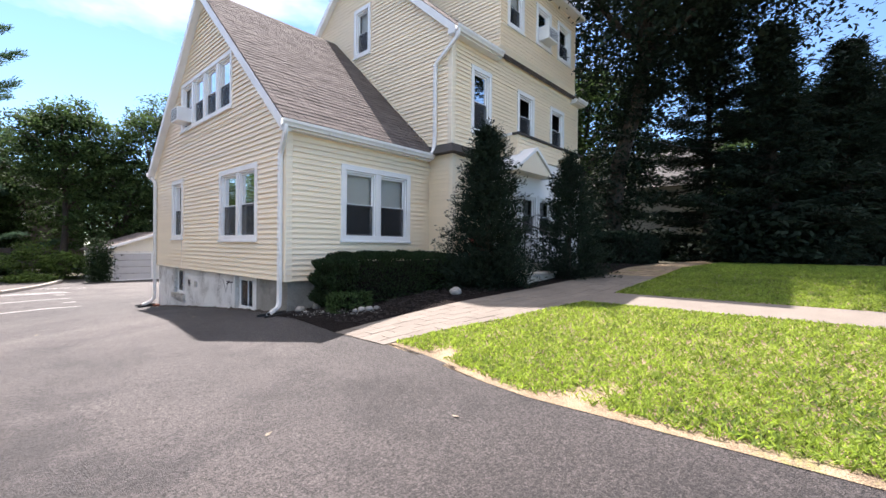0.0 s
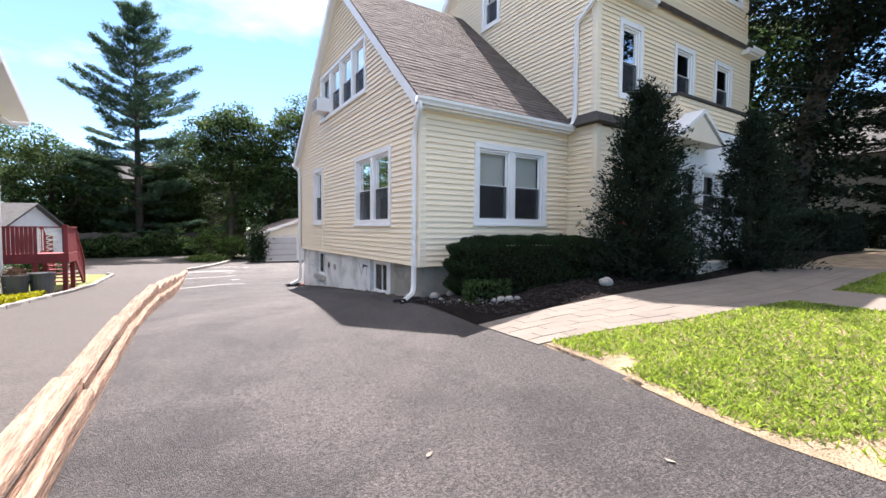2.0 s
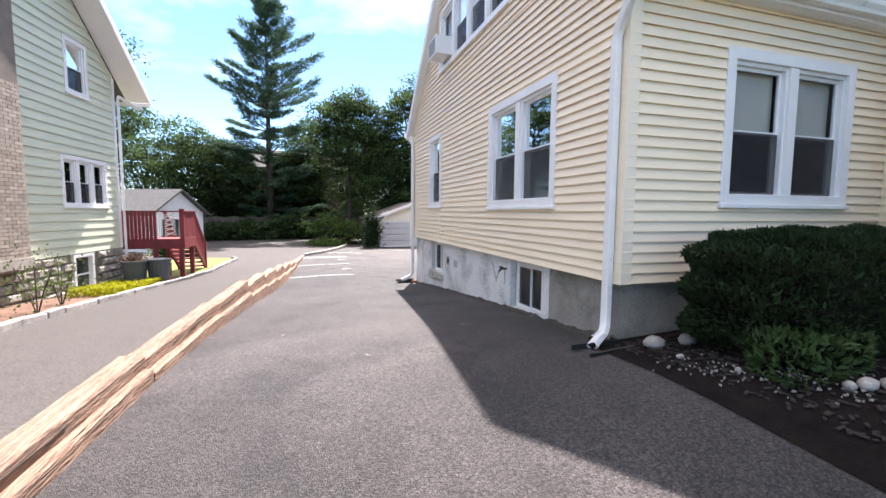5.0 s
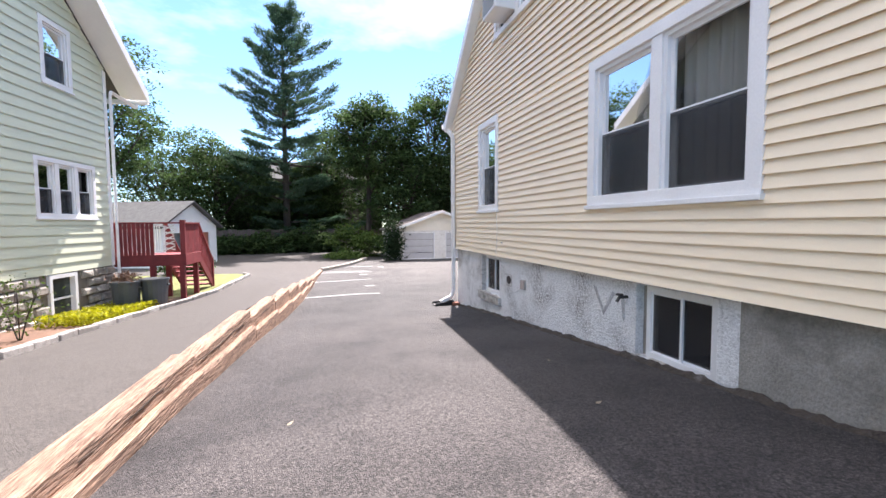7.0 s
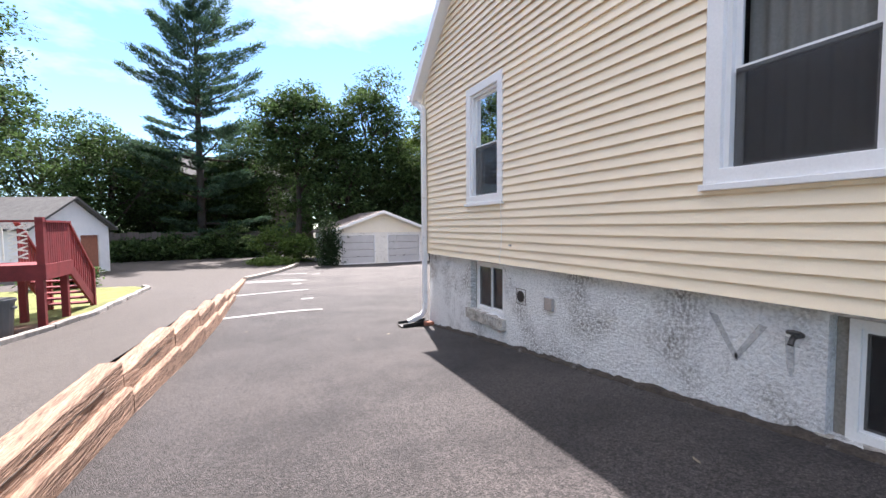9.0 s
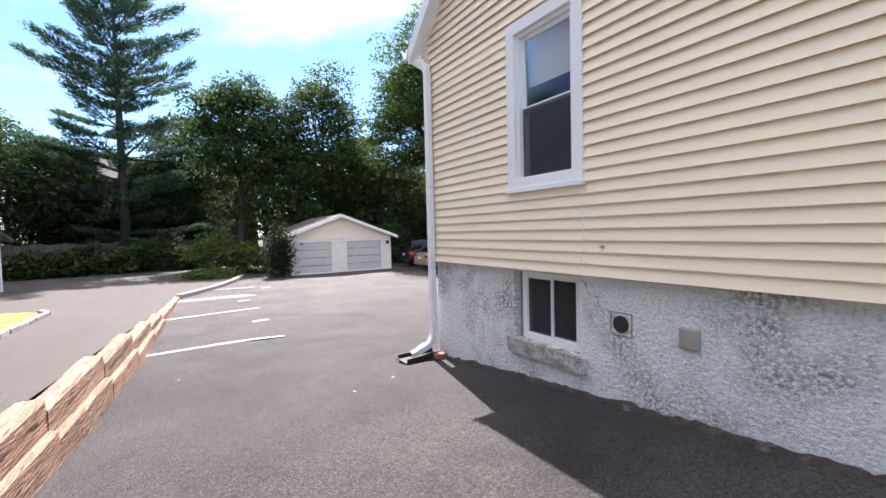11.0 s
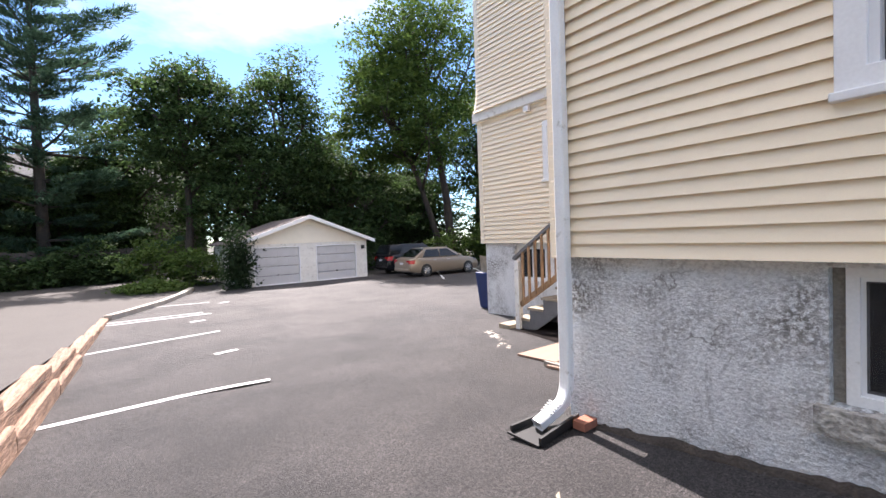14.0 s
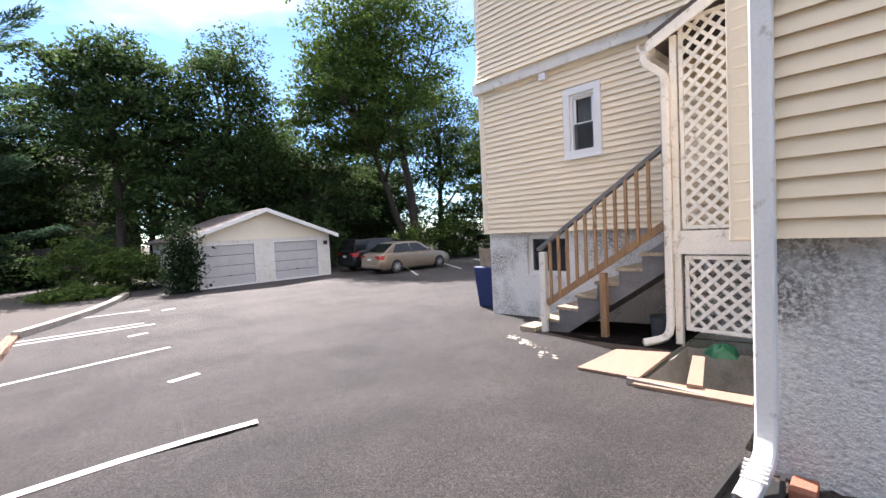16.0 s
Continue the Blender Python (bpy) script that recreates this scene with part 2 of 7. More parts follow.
def aggregate(m, scale, lo, hi):
    """Small stones in the surface, each of its own tone."""
    n, ln = m.node_tree.nodes, m.node_tree.links
    b = n["Principled BSDF"]
    old = b.inputs["Base Color"].links[0].from_socket
    v = n.new("ShaderNodeTexVoronoi")
    v.inputs["Scale"].default_value = scale
    ln.new(n.new("ShaderNodeNewGeometry").outputs["Position"], v.inputs["Vector"])
    sep = n.new("ShaderNodeSeparateColor")
    ln.new(v.outputs["Color"], sep.inputs[0])
    mr = n.new("ShaderNodeMapRange")
    mr.inputs["To Min"].default_value, mr.inputs["To Max"].default_value = lo, hi
    ln.new(sep.outputs[0], mr.inputs["Value"])
    hs = n.new("ShaderNodeHueSaturation")
    ln.new(mr.outputs[0], hs.inputs["Value"])
    ln.new(old, hs.inputs["Color"])
    ln.new(hs.outputs[0], b.inputs["Base Color"])


dusty(M_ASPH, (0.054, 0.046, 0.043), 3.0, 8.5)
dusty(M_ASPH, (0.034, 0.029, 0.027), 18.0, 10.5)
mottled(M_ASPH, (0.48, 0.48, 0.50), 0.8, 0.48, 0.64)
mottled(M_ASPH, (0.36, 0.36, 0.37), 45.0, 0.47, 0.58)
aggregate(M_ASPH, 110.0, 0.5, 1.55)
M_ASPH_OLD = mat("asphalt_old", (0.072, 0.063, 0.056), 0.85, var=0.15, scale=0.7, fine=140, bump=0.5, bump_scale=120, stain=0.2, stain_color=(0.1, 0.09, 0.08), stain_scale=0.6)
aggregate(M_ASPH_OLD, 95.0, 0.6, 1.4)
mottled(M_ASPH_OLD, (0.72, 0.72, 0.72), 0.7, 0.48, 0.66)
M_PAINTLINE = mat("line_paint", (0.55, 0.55, 0.54), 0.6, var=0.08, scale=12, stain=0.25, stain_color=(0.25, 0.24, 0.23), stain_scale=14)
M_SHINGLE = mat("shingle_brown", (0.112, 0.092, 0.085), 0.95, var=0.3, scale=4, fine=120, bump=0.6, per_object=0.12)
M_SHINGLE_GREY = mat("shingle_grey", (0.10, 0.10, 0.098), 0.95, var=0.2, scale=4, fine=120, bump=0.6)
M_ROOFMEMBRANE = mat("roof_membrane", (0.045, 0.042, 0.04), 0.8, var=0.2, scale=3, fine=90, bump=0.3)
M_TIMBER = mat("raw_timber", (0.36, 0.225, 0.155), 0.85, var=0.32, scale=4, fine=22, sharp=0.14, bump=1.0, bump_scale=9, bump_dist=0.03, per_object=0.12, stretch=(7, 0.55, 7),
               stain=0.5, stain_color=(0.15, 0.085, 0.055), stain_scale=1.5)
M_WOODRAIL = mat("treated_wood", (0.36, 0.22, 0.12), 0.75, var=0.25, scale=6, fine=60, bump=0.3, per_object=0.1, stretch=(4, 4, 1))
M_GREYWOOD = mat("grey_painted_wood", (0.16, 0.16, 0.165), 0.7, var=0.2, scale=5, fine=60, bump=0.2)
M_TREAD = mat("worn_tread", (0.36, 0.30, 0.22), 0.85, var=0.25, scale=6, fine=50, bump=0.3)
M_RED = mat("red_stained_wood", (0.20, 0.022, 0.026), 0.65, var=0.25, scale=5, fine=60, bump=0.2, per_object=0.15)
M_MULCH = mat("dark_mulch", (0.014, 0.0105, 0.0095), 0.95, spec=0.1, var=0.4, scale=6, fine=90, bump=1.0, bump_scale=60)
M_CHIP = mat("bark_chip", (0.030, 0.022, 0.018), 0.95, var=0.4, scale=20)
M_SOIL = mat("dry_soil", (0.42, 0.30, 0.19), 0.95, var=0.25, scale=4, fine=80, bump=0.6)
M_STRAW = mat("red_brown_mulch", (0.20, 0.115, 0.075), 0.95, var=0.35, scale=6, fine=70, bump=0.9)
M_PAVER = mat("paver_concrete", (0.185, 0.160, 0.132), 0.9, var=0.12, scale=3, fine=90, bump=0.3, per_object=0.06)
M_STEP = mat("stone_step", (0.42, 0.38, 0.33), 0.9, var=0.15, scale=4, fine=70, bump=0.3)
M_STONE = mat("field_stone", (0.33, 0.31, 0.285), 0.85, var=0.25, scale=9, fine=60, bump=0.4, per_object=0.25)
M_BLOCK = mat("split_block", (0.36, 0.33, 0.29), 0.95, var=0.3, scale=8, fine=60, bump=0.8, per_object=0.18)
M_MORTAR = mat("mortar", (0.20, 0.175, 0.15), 0.95, var=0.15, scale=6)
M_BRICK = mat("chimney_brick", (0.40, 0.34, 0.28), 0.95, var=0.2, scale=8, fine=70, bump=0.5, per_object=0.2)
M_BARK = mat("bark", (0.075, 0.058, 0.045), 0.95, var=0.35, scale=6, fine=40, bump=0.8, bump_scale=18, stretch=(1, 1, 0.3))
# near-black paint that stands in for the darkness of unlit interiors
M_ROOM_SHADE = mat("room_shade", (0.035, 0.033, 0.032), 0.9, var=0.1, scale=2)
M_BLIND = mat("blind_fabric", (0.66, 0.64, 0.60), 0.8, var=0.05, scale=3)
M_CURTAIN = mat("dim_curtain", (0.30, 0.29, 0.28), 0.9, var=0.1, scale=3)
M_PVC = mat("sash_vinyl", (0.78, 0.79, 0.80), 0.35, var=0.02, scale=4)
M_GUTTER = mat("gutter_aluminium", (0.80, 0.80, 0.79), 0.4, var=0.05, scale=4, stain=0.15, stain_color=(0.45, 0.43, 0.38), stain_scale=7)
M_SPLASH = mat("black_plastic", (0.018, 0.018, 0.018), 0.5, var=0.1, scale=6)
M_BIN = mat("bin_plastic", (0.07, 0.08, 0.09), 0.5, var=0.1, scale=5)
M_BLUE = mat("blue_plastic", (0.012, 0.032, 0.13), 0.4, var=0.1, scale=5)
M_BOARD = mat("plywood_board", (0.27, 0.18, 0.13), 0.8, var=0.08, scale=3, fine=40, stretch=(1, 5, 1))
M_IRON = mat("black_iron", (0.02, 0.02, 0.02), 0.5, var=0.1, scale=6)
M_METAL = mat("galvanised_metal", (0.5, 0.5, 0.5), 0.4, metal=0.8, var=0.1, scale=9)
M_RUST = mat("dark_metal", (0.08, 0.075, 0.07), 0.6, metal=0.5, var=0.2, scale=15)
M_TERRA = mat("terracotta", (0.33, 0.13, 0.08), 0.85, var=0.15, scale=9, bump=0.2)
M_BROWNHOUSE = mat("brown_siding", (0.115, 0.095, 0.085), 0.85, var=0.12, scale=1, per_object=0.05)
M_FENCE = mat("weathered_fence", (0.115, 0.095, 0.08), 0.9, var=0.25, scale=4, per_object=0.15, stretch=(4, 4, 0.6))
M_GLASS = glass_mat("window_glass")
M_SCREEN = bpy.data.materials.new("insect_screen_dimmer")
M_SCREEN.use_nodes = True
_n, _l = M_SCREEN.node_tree.nodes, M_SCREEN.node_tree.links
_n["Principled BSDF"].inputs["Base Color"].default_value = (0.02, 0.02, 0.022, 1)
_t, _m = _n.new("ShaderNodeBsdfTransparent"), _n.new("ShaderNodeMixShader")
_m.inputs[0].default_value = 0.55
_l.new(_t.outputs[0], _m.inputs[1])
_l.new(_n["Principled BSDF"].outputs[0], _m.inputs[2])
_l.new(_m.outputs[0], _n["Material Output"].inputs["Surface"])
M_LEAF = leaf_mat("leaf_maple", (0.052, 0.084, 0.032), var=0.55, trans=0.36)
M_LEAF2 = leaf_mat("leaf_bright", (0.075, 0.115, 0.032))
M_NEEDLE = leaf_mat("needle_pine", (0.058, 0.100, 0.062), trans=0.3)
# dark spruce green; on other foliage it carries deep shade in the colour
M_SPRUCE_SHADE = leaf_mat("needle_spruce_shade", (0.016, 0.027, 0.017), trans=0.1)
M_YEW = leaf_mat("yew_leaf", (0.020, 0.036, 0.015), trans=0.2)
M_GRASS = leaf_mat("grass_blade", (0.215, 0.285, 0.058), var=0.5, trans=0.45)
mottled(M_GRASS, (0.40, 0.47, 0.70), 2.2, 0.46, 0.60)
M_LAWN = mat("lawn_soil", (0.33, 0.245, 0.155), 0.95, var=0.4, scale=5.0, fine=90, bump=1.0, bump_scale=70, stain=0.5, stain_color=(0.20, 0.22, 0.05), stain_scale=3.0)
M_LAWN2 = mat("short_turf", (0.20, 0.22, 0.065), 0.95, var=0.4, scale=3.0, fine=70, bump=1.0, bump_scale=60, stain=0.4, stain_color=(0.33, 0.25, 0.15), stain_scale=1.2)
M_YELLOW = leaf_mat("ground_cover", (0.30, 0.30, 0.03), trans=0.3)


# ---- mesh helpers ----
class MB:
    """A list of vertices and faces that becomes one mesh."""

    def __init__(self):
        self.v, self.f = [], []

    def hexa(self, p):
        """Eight corners: four of the bottom ring, four of the top ring."""
        i = len(self.v)
        self.v += [tuple(q) for q in p]
        self.f += [(i + 3, i + 2, i + 1, i), (i + 4, i + 5, i + 6, i + 7)]
        self.f += [(i + k, i + (k + 1) % 4, i + 4 + (k + 1) % 4, i + 4 + k) for k in range(4)]
        return self

    def box(self, x0, x1, y0, y1, z0, z1):
        return self.hexa([(x0, y0, z0), (x1, y0, z0), (x1, y1, z0), (x0, y1, z0),
                          (x0, y0, z1), (x1, y0, z1), (x1, y1, z1), (x0, y1, z1)])

    def bar(self, a, b, w, h, up=(0, 0, 1)):
        """A rectangular bar from a to b, w wide and h high, centred on the line."""
        a, b = Vector(a), Vector(b)
        d = (b - a).normalized()
        s = d.cross(Vector(up))
        s = s.normalized() if s.length > 1e-5 else Vector((1, 0, 0))
        t = s.cross(d).normalized()
        c = [(-1, -1), (1, -1), (1, 1), (-1, 1)]
        return self.hexa([a + s * w / 2 * i + t * h / 2 * j for i, j in c] + [b + s * w / 2 * i + t * h / 2 * j for i, j in c])

    def tube(self, path, radii, seg=10, cap=True):
        path = [Vector(p) for p in path]
        if not isinstance(radii, (list, tuple)):
            radii = [radii] * len(path)
        i0 = len(self.v)
        for k, p in enumerate(path):
            d = (path[min(k + 1, len(path) - 1)] - path[max(k - 1, 0)]).normalized()
            s = d.cross(Vector((0, 1, 0.01)))
            s = s.normalized() if s.length > 1e-4 else Vector((1, 0, 0))
            t = d.cross(s)
            for j in range(seg):
                a = 2 * math.pi * j / seg
                self.v.append(tuple(p + (s * math.cos(a) + t * math.sin(a)) * radii[k]))
        for k in range(len(path) - 1):
            for j in range(seg):
                a, b = i0 + k * seg + j, i0 + k * seg + (j + 1) % seg
                self.f.append((a, b, b + seg, a + seg))
        if cap:
            self.f.append(tuple(i0 + j for j in reversed(range(seg))))
            self.f.append(tuple(i0 + (len(path) - 1) * seg + j for j in range(seg)))
        return self

    def poly(self, pts):
        i = len(self.v)
        self.v += [tuple(p) for p in pts]
        self.f.append(tuple(range(i, i + len(pts))))
        return self

    def prism(self, pts, off):
        """A flat polygon pushed along off."""
        i, n = len(self.v), len(pts)
        off = Vector(off)
        self.v += [tuple(Vector(p)) for p in pts] + [tuple(Vector(p) + off) for p in pts]
        self.f.append(tuple(reversed(range(i, i + n))))
        self.f.append(tuple(range(i + n, i + 2 * n)))
        self.f += [(i + k, i + (k + 1) % n, i + n + (k + 1) % n, i + n + k) for k in range(n)]
        return self

    def sheet(self, fn, nu, nv):
        i = len(self.v)
        for a in range(nu + 1):
            for b in range(nv + 1):
                self.v.append(tuple(fn(a / nu, b / nv)))
        for a in range(nu):
            for b in range(nv):
                k = i + a * (nv + 1) + b
                self.f.append((k, k + nv + 1, k + nv + 2, k + 1))
        return self


def mesh_of(mb, name, material, fix=True):
    me = bpy.data.meshes.new(name)
    me.from_pydata(mb.v, [], mb.f)
    if fix:
        bm = bmesh.new()
        bm.from_mesh(me)
        bmesh.ops.recalc_face_normals(bm, faces=bm.faces)
        bm.to_mesh(me)
        bm.free()
    me.materials.append(material)
    return me


def part(name, mb, material, parent=None, label="", bevel=0.0, smooth=False):
    """Links mb as one mesh object under a thing or part; places are given in the world."""
    me = mb if isinstance(mb, bpy.types.Mesh) else mesh_of(mb, name, material)
    ob = new(name, me)
    if parent:
        ob.parent = parent
        ob.matrix_parent_inverse = parent.matrix_basis.inverted() if not parent.parent else Matrix()
    if label:
        ob["label"] = label
    if bevel:
        bv = ob.modifiers.new("bevel", 'BEVEL')
        bv.width, bv.segments, bv.limit_method = bevel, 2, 'ANGLE'
    if smooth:
        for p in me.polygons:
            p.use_smooth = True
    return ob


def thing(name, at, label, category, group="", kind=""):
    ob = new(name)
    ob.empty_display_size = 0.2
    ob.location = at
    ob.matrix_basis = Matrix.Translation(at)
    return tagged(ob, label, category, group, kind)


def solid(name, mb, material, label, category, group="", kind="", bevel=0.0, smooth=False):
    return tagged(part(name, mb, material, None, "", bevel, smooth), label, category, group, kind)


def interp(x, xs, ys):
    return float(np.interp(x, xs, ys))


def ground_z(x, y):
    """Height of the ground: it falls away behind the house and rises across the front lawn."""
    z = interp(y, [-40, -10, -4, -1, 1.2, 2.3, 3.8, 6.1, 8, 11.3, 16.3, 25, 60], [.2, .03, 0, 0, -.05, -.13, -.26, -.46, -.66, -.87, -1.05, -1.13, -1.3])
    if x > -1.6:
        z += interp(y, [-1, 1], [1, 0]) * (0.11 * (min(x, 1.6) + 1.6) + 0.07 * min(6.0, max(0, x - 1.6)))
    z -= 0.07 * min(2.2, max(0, -2 - x)) * interp(y, [-5, 0, 11, 16], [.6, 1, 1, 0])
    return z


# ---- ground ----
def timber_x(y):
    return interp(y, [-12, -0.7, 1.4, 5.5, 11.4, 20.0], [-4.25, -4.02, -3.98, -3.80, -3.45, -2.95])


def strip_sheet(name, material, y0, y1, xa, xb, ny, nx, lift=0.0, label="", category="", kind="structure", zf=ground_z):
    mb = MB()
    mb.sheet(lambda a, b: (lambda y: (lambda x: (x, y, zf(x, y) + lift))(xa(y) + (xb(y) - xa(y)) * b))(y0 + (y1 - y0) * a), ny, nx)
    return solid(name, mb, material, label, category, kind=kind, smooth=True)


base = MB()
ys = [-400, -120, -40] + [-20 + i * 0.8 for i in range(82)] + [60, 120, 400]
xs = [-400, -120, -50, -30] + [-18 + i * 0.8 for i in range(55)] + [40, 120, 400]


def base_z(x, y):
    z = ground_z(max(-14, min(20, x)), max(-20, min(50, y))) - 0.05
    if -3.4 < x < 9.5 and -1 < y < 25:
        z -= 0.1
    if x < timber_x(y) and y < 20:
        z -= 0.06
    return z


for yy in ys:
    for xx in xs:
        base.v.append((xx, yy, base_z(xx, yy)))
nxs = len(xs)
for j in range(len(ys) - 1):
    for i in range(nxs - 1):
        if 0.4 < xs[i] < 3.2 and 7.2 < ys[j] < 10.2:
            continue
        k = j * nxs + i
        base.f.append((k, k + 1, k + nxs + 1, k + nxs))
M_EARTH = mat("woodland_ground", (0.075, 0.07, 0.04), 0.95, var=0.4, scale=2, fine=40, bump=0.8)
solid("ground", base, M_EARTH, "bare earth and leaf litter under the trees", "ground", kind="structure", smooth=True)


# edge between drive and lawn
def drive_right(y):
    return interp(y, [-30, -7.2, -5.1, -3.9, -3.2, -2.3, 0.0, 0.2, 8.0, 8.05, 9, 30],
                  [-0.9, -0.63, -0.70, -0.47, -0.40, -0.42, -0.15, 0.02, 0.02, 0.9, 3.4, 18])


strip_sheet("road", M_ASPH, -30, 8.02, lambda y: timber_x(y) - 0.02, drive_right, 90, 14, 0.0, "dark freshly sealed asphalt driveway beside the house", "driveway")


def yard_left(y):
    return interp(y, [8.0, 11.4, 20, 25.5, 30], [timber_x(8.0) - 0.02, -3.47, -2.95, -0.4, -0.4])


def yard_right(y):
    return interp(y, [8.02, 8.85, 9.2, 9.5, 10.9, 11.3, 33], [1.12, 1.12, 1.9, 2.62, 2.7, 22, 22])


strip_sheet("parking_yard", M_ASPH, 8.02, 33, yard_left, yard_right, 60, 20, 0.0, "dark asphalt parking yard behind the house", "parking lot")


# neighbour's drive, level with the top of the timbers
TOPS = [(-12.0, 0.17), (-3.0, 0.15), (0.82, 0.055), (5.5, -0.07), (10.6, -0.40), (16.3, -0.86), (20.0, -1.02)]


def timber_top(y):
    return interp(y, [a for a, _ in TOPS], [b for _, b in TOPS])


def left_z(x, y):
    kerb_z = interp(y, [-12, 0, 4, 7.5, 11, 14, 20, 40], [.1, -.1, -.34, -.62, -.87, -.90, -1.05, -1.22])
    by_timber = timber_top(y) - 0.03 if y < 20 else interp(y, [20, 40], [-1.05, -1.2])
    t = max(0.0, min(1.25, (-4 - x) / 2.5))
    return by_timber + (kerb_z - by_timber) * t


def left_edge(y):
    return interp(y, [-30, 3.5, 7.5, 10.4, 12.4, 18.4, 19.5, 21, 40], [-6.4, -6.45, -6.7, -6.55, -5.9, -5.95, -6.6, -22, -26])


strip_sheet("neighbour_drive", M_ASPH_OLD, -30, 38, left_edge, lambda y: timber_x(y) - 0.17 if y < 20 else interp(y, [20, 25.5, 30, 38], [-3.0, -0.6, -0.2, -0.2]),
            90, 12, 0.0, "old light grey asphalt driveway of the neighbouring house", "driveway", zf=left_z)
# lawn
strip_sheet("lawn", M_LAWN, -30, -4.4, lambda y: drive_right(y) - 0.06, lambda y: 26.0, 60, 40, 0.005, "sunlit patchy green front lawn with bare soil at the edge", "lawn")


def walk_far(x):
    return interp(x, [-0.45, 0.3, 2.4, 3.4, 6.2], [-2.28, -2.35, -2.72, -2.9, -3.2])


def walk_near(x):
    return interp(x, [-0.4, 0.3, 1.2, 2.3, 3.0, 6.2], [-3.25, -3.45, -3.85, -4.15, -4.3, -4.4])


# ---- cream house ----
WX, WY1, Z0, EAVE, RIDGE_Y, RIDGE_Z = 0.0, 7.97, 0.606, 3.42, 3.985, 7.12
MX, MY = 3.58, -0.65


class Wall:
    """A wall plane: u runs along it, z is up, d stands out of it."""

    def __init__(self, o, u, n):
        self.o, self.u, self.n = Vector((*o, 0)), Vector((*u, 0)), Vector((*n, 0))

    def p(self, u, z, d=0.0):
        q = self.o + self.u * u + self.n * d
        return Vector((q.x, q.y, z))

    def slab(self, mb, u0, u1, z0, z1, d0, d1):
        return mb.hexa([self.p(u0, z0, d0), self.p(u1, z0, d0), self.p(u1, z0, d1), self.p(u0, z0, d1),
                        self.p(u0, z1, d0), self.p(u1, z1, d0), self.p(u1, z1, d1), self.p(u0, z1, d1)])


def spans(lo, hi, z0, z1, holes):
    """The stretches of a strip left over between openings."""
    cuts = sorted((h[0], h[1]) for h in holes if h[2] < z1 - 1e-4 and h[3] > z0 + 1e-4)
    out, at = [], lo
    for a, b in cuts:
        if a > at:
            out.append((at, min(a, hi)))
        at = max(at, b)
    if at < hi:
        out.append((at, hi))
    return [s for s in out if s[1] - s[0] > 0.005]


def clad(wall, parent, u0, u1, z0, z1, holes, board_material, course=0.0945, limits=None, flare=None, label="", thick=0.14, name="wall"):
    """A wall with openings through it, clad in lapped boards; limits(z) gives the ends of a gable's strip."""
    limits = limits or (lambda z: (u0, u1))
    push = flare or (lambda z: 0.0)
    back = MB()
    core = new(name)
    n = max(1, round((z1 - z0) / course))
    course = (z1 - z0) / n
    rows = []
    for k in range(n):
        za, zb = z0 + k * course, z0 + (k + 1) * course
        edges = sorted({za, zb, *(e for h in holes for e in (h[2], h[3]) if za < e < zb)})
        for a, b in zip(edges, edges[1:]):
            la, lb = limits(a), limits(b)
            for s, e in spans(min(la[0], lb[0]), max(la[1], lb[1]), a, b, holes):
                sa, sb = max(s, la[0]), max(s, lb[0])
                ea, eb = min(e, la[1]), min(e, lb[1])
                if ea <= sa or eb < sb:
                    continue
                fa, fb = (a - za) / course, (b - za) / course
                da, db = 0.027 - 0.024 * fa + push(a), 0.027 - 0.024 * fb + push(b)
                row = MB()
                if fa < 0.001 and b - a > 0.03:
                    # the hanging lip of a board, hollow behind
                    lip = [(a, da), (a, da - 0.005), (a + 0.02, 0.004 + push(a)), (a + 0.02, -0.002 + push(a)), (b, -0.002 + push(b)), (b, db)]
                else:
                    lip = [(a, da), (a, -0.002 + push(a)), (b, -0.002 + push(b)), (b, db)]
                nl = len(lip)
                for p0, p1 in ((sa, sb), (ea, eb)):
                    row.v += [tuple(wall.p(p0 + (p1 - p0) * (z - a) / (b - a), z, d)) for z, d in lip]
                row.f += [(k, nl + k, nl + (k + 1) % nl, (k + 1) % nl) for k in range(nl)] + [tuple(range(nl)), tuple(reversed(range(nl, 2 * nl)))]
                back.hexa([wall.p(sa, a, -thick), wall.p(ea, a, -thick), wall.p(ea, a, -0.004 + push(a)), wall.p(sa, a, -0.004 + push(a)),
                           wall.p(sb, b, -thick), wall.p(eb, b, -thick), wall.p(eb, b, -0.004 + push(b)), wall.p(sb, b, -0.004 + push(b))])
                rows.append(row)
    me = mesh_of(back, name, board_material, fix=False)
    bm = bmesh.new()
    bm.from_mesh(me)
    bmesh.ops.remove_doubles(bm, verts=bm.verts, dist=0.0008)
    bm.to_mesh(me)
    bm.free()
    bpy.data.objects.remove(core)
    core = part(name, me, board_material, parent, label)
    for row in rows:
        part("siding_board", mesh_of(row, "siding_board", board_material, fix=False), board_material, core)
    return core


def frame_of(wall, u0, u1, z0, z1, w, d0, d1):
    """A mitred frame, one welded ring."""
    mb = MB()
    for d in (d0, d1):
        mb.v += [tuple(wall.p(u, z, d)) for u, z in ((u0, z0), (u1, z0), (u1, z1), (u0, z1))]
        mb.v += [tuple(wall.p(u, z, d)) for u, z in ((u0 + w, z0 + w), (u1 - w, z0 + w), (u1 - w, z1 - w), (u0 + w, z1 - w))]
    for k in range(4):
        n = (k + 1) % 4
        mb.f += [(8 + k, 8 + n, 12 + n, 12 + k), (n, k, 4 + k, 4 + n), (k, n, 8 + n, 8 + k), (4 + n, 4 + k, 12 + k, 12 + n)]
    return mb


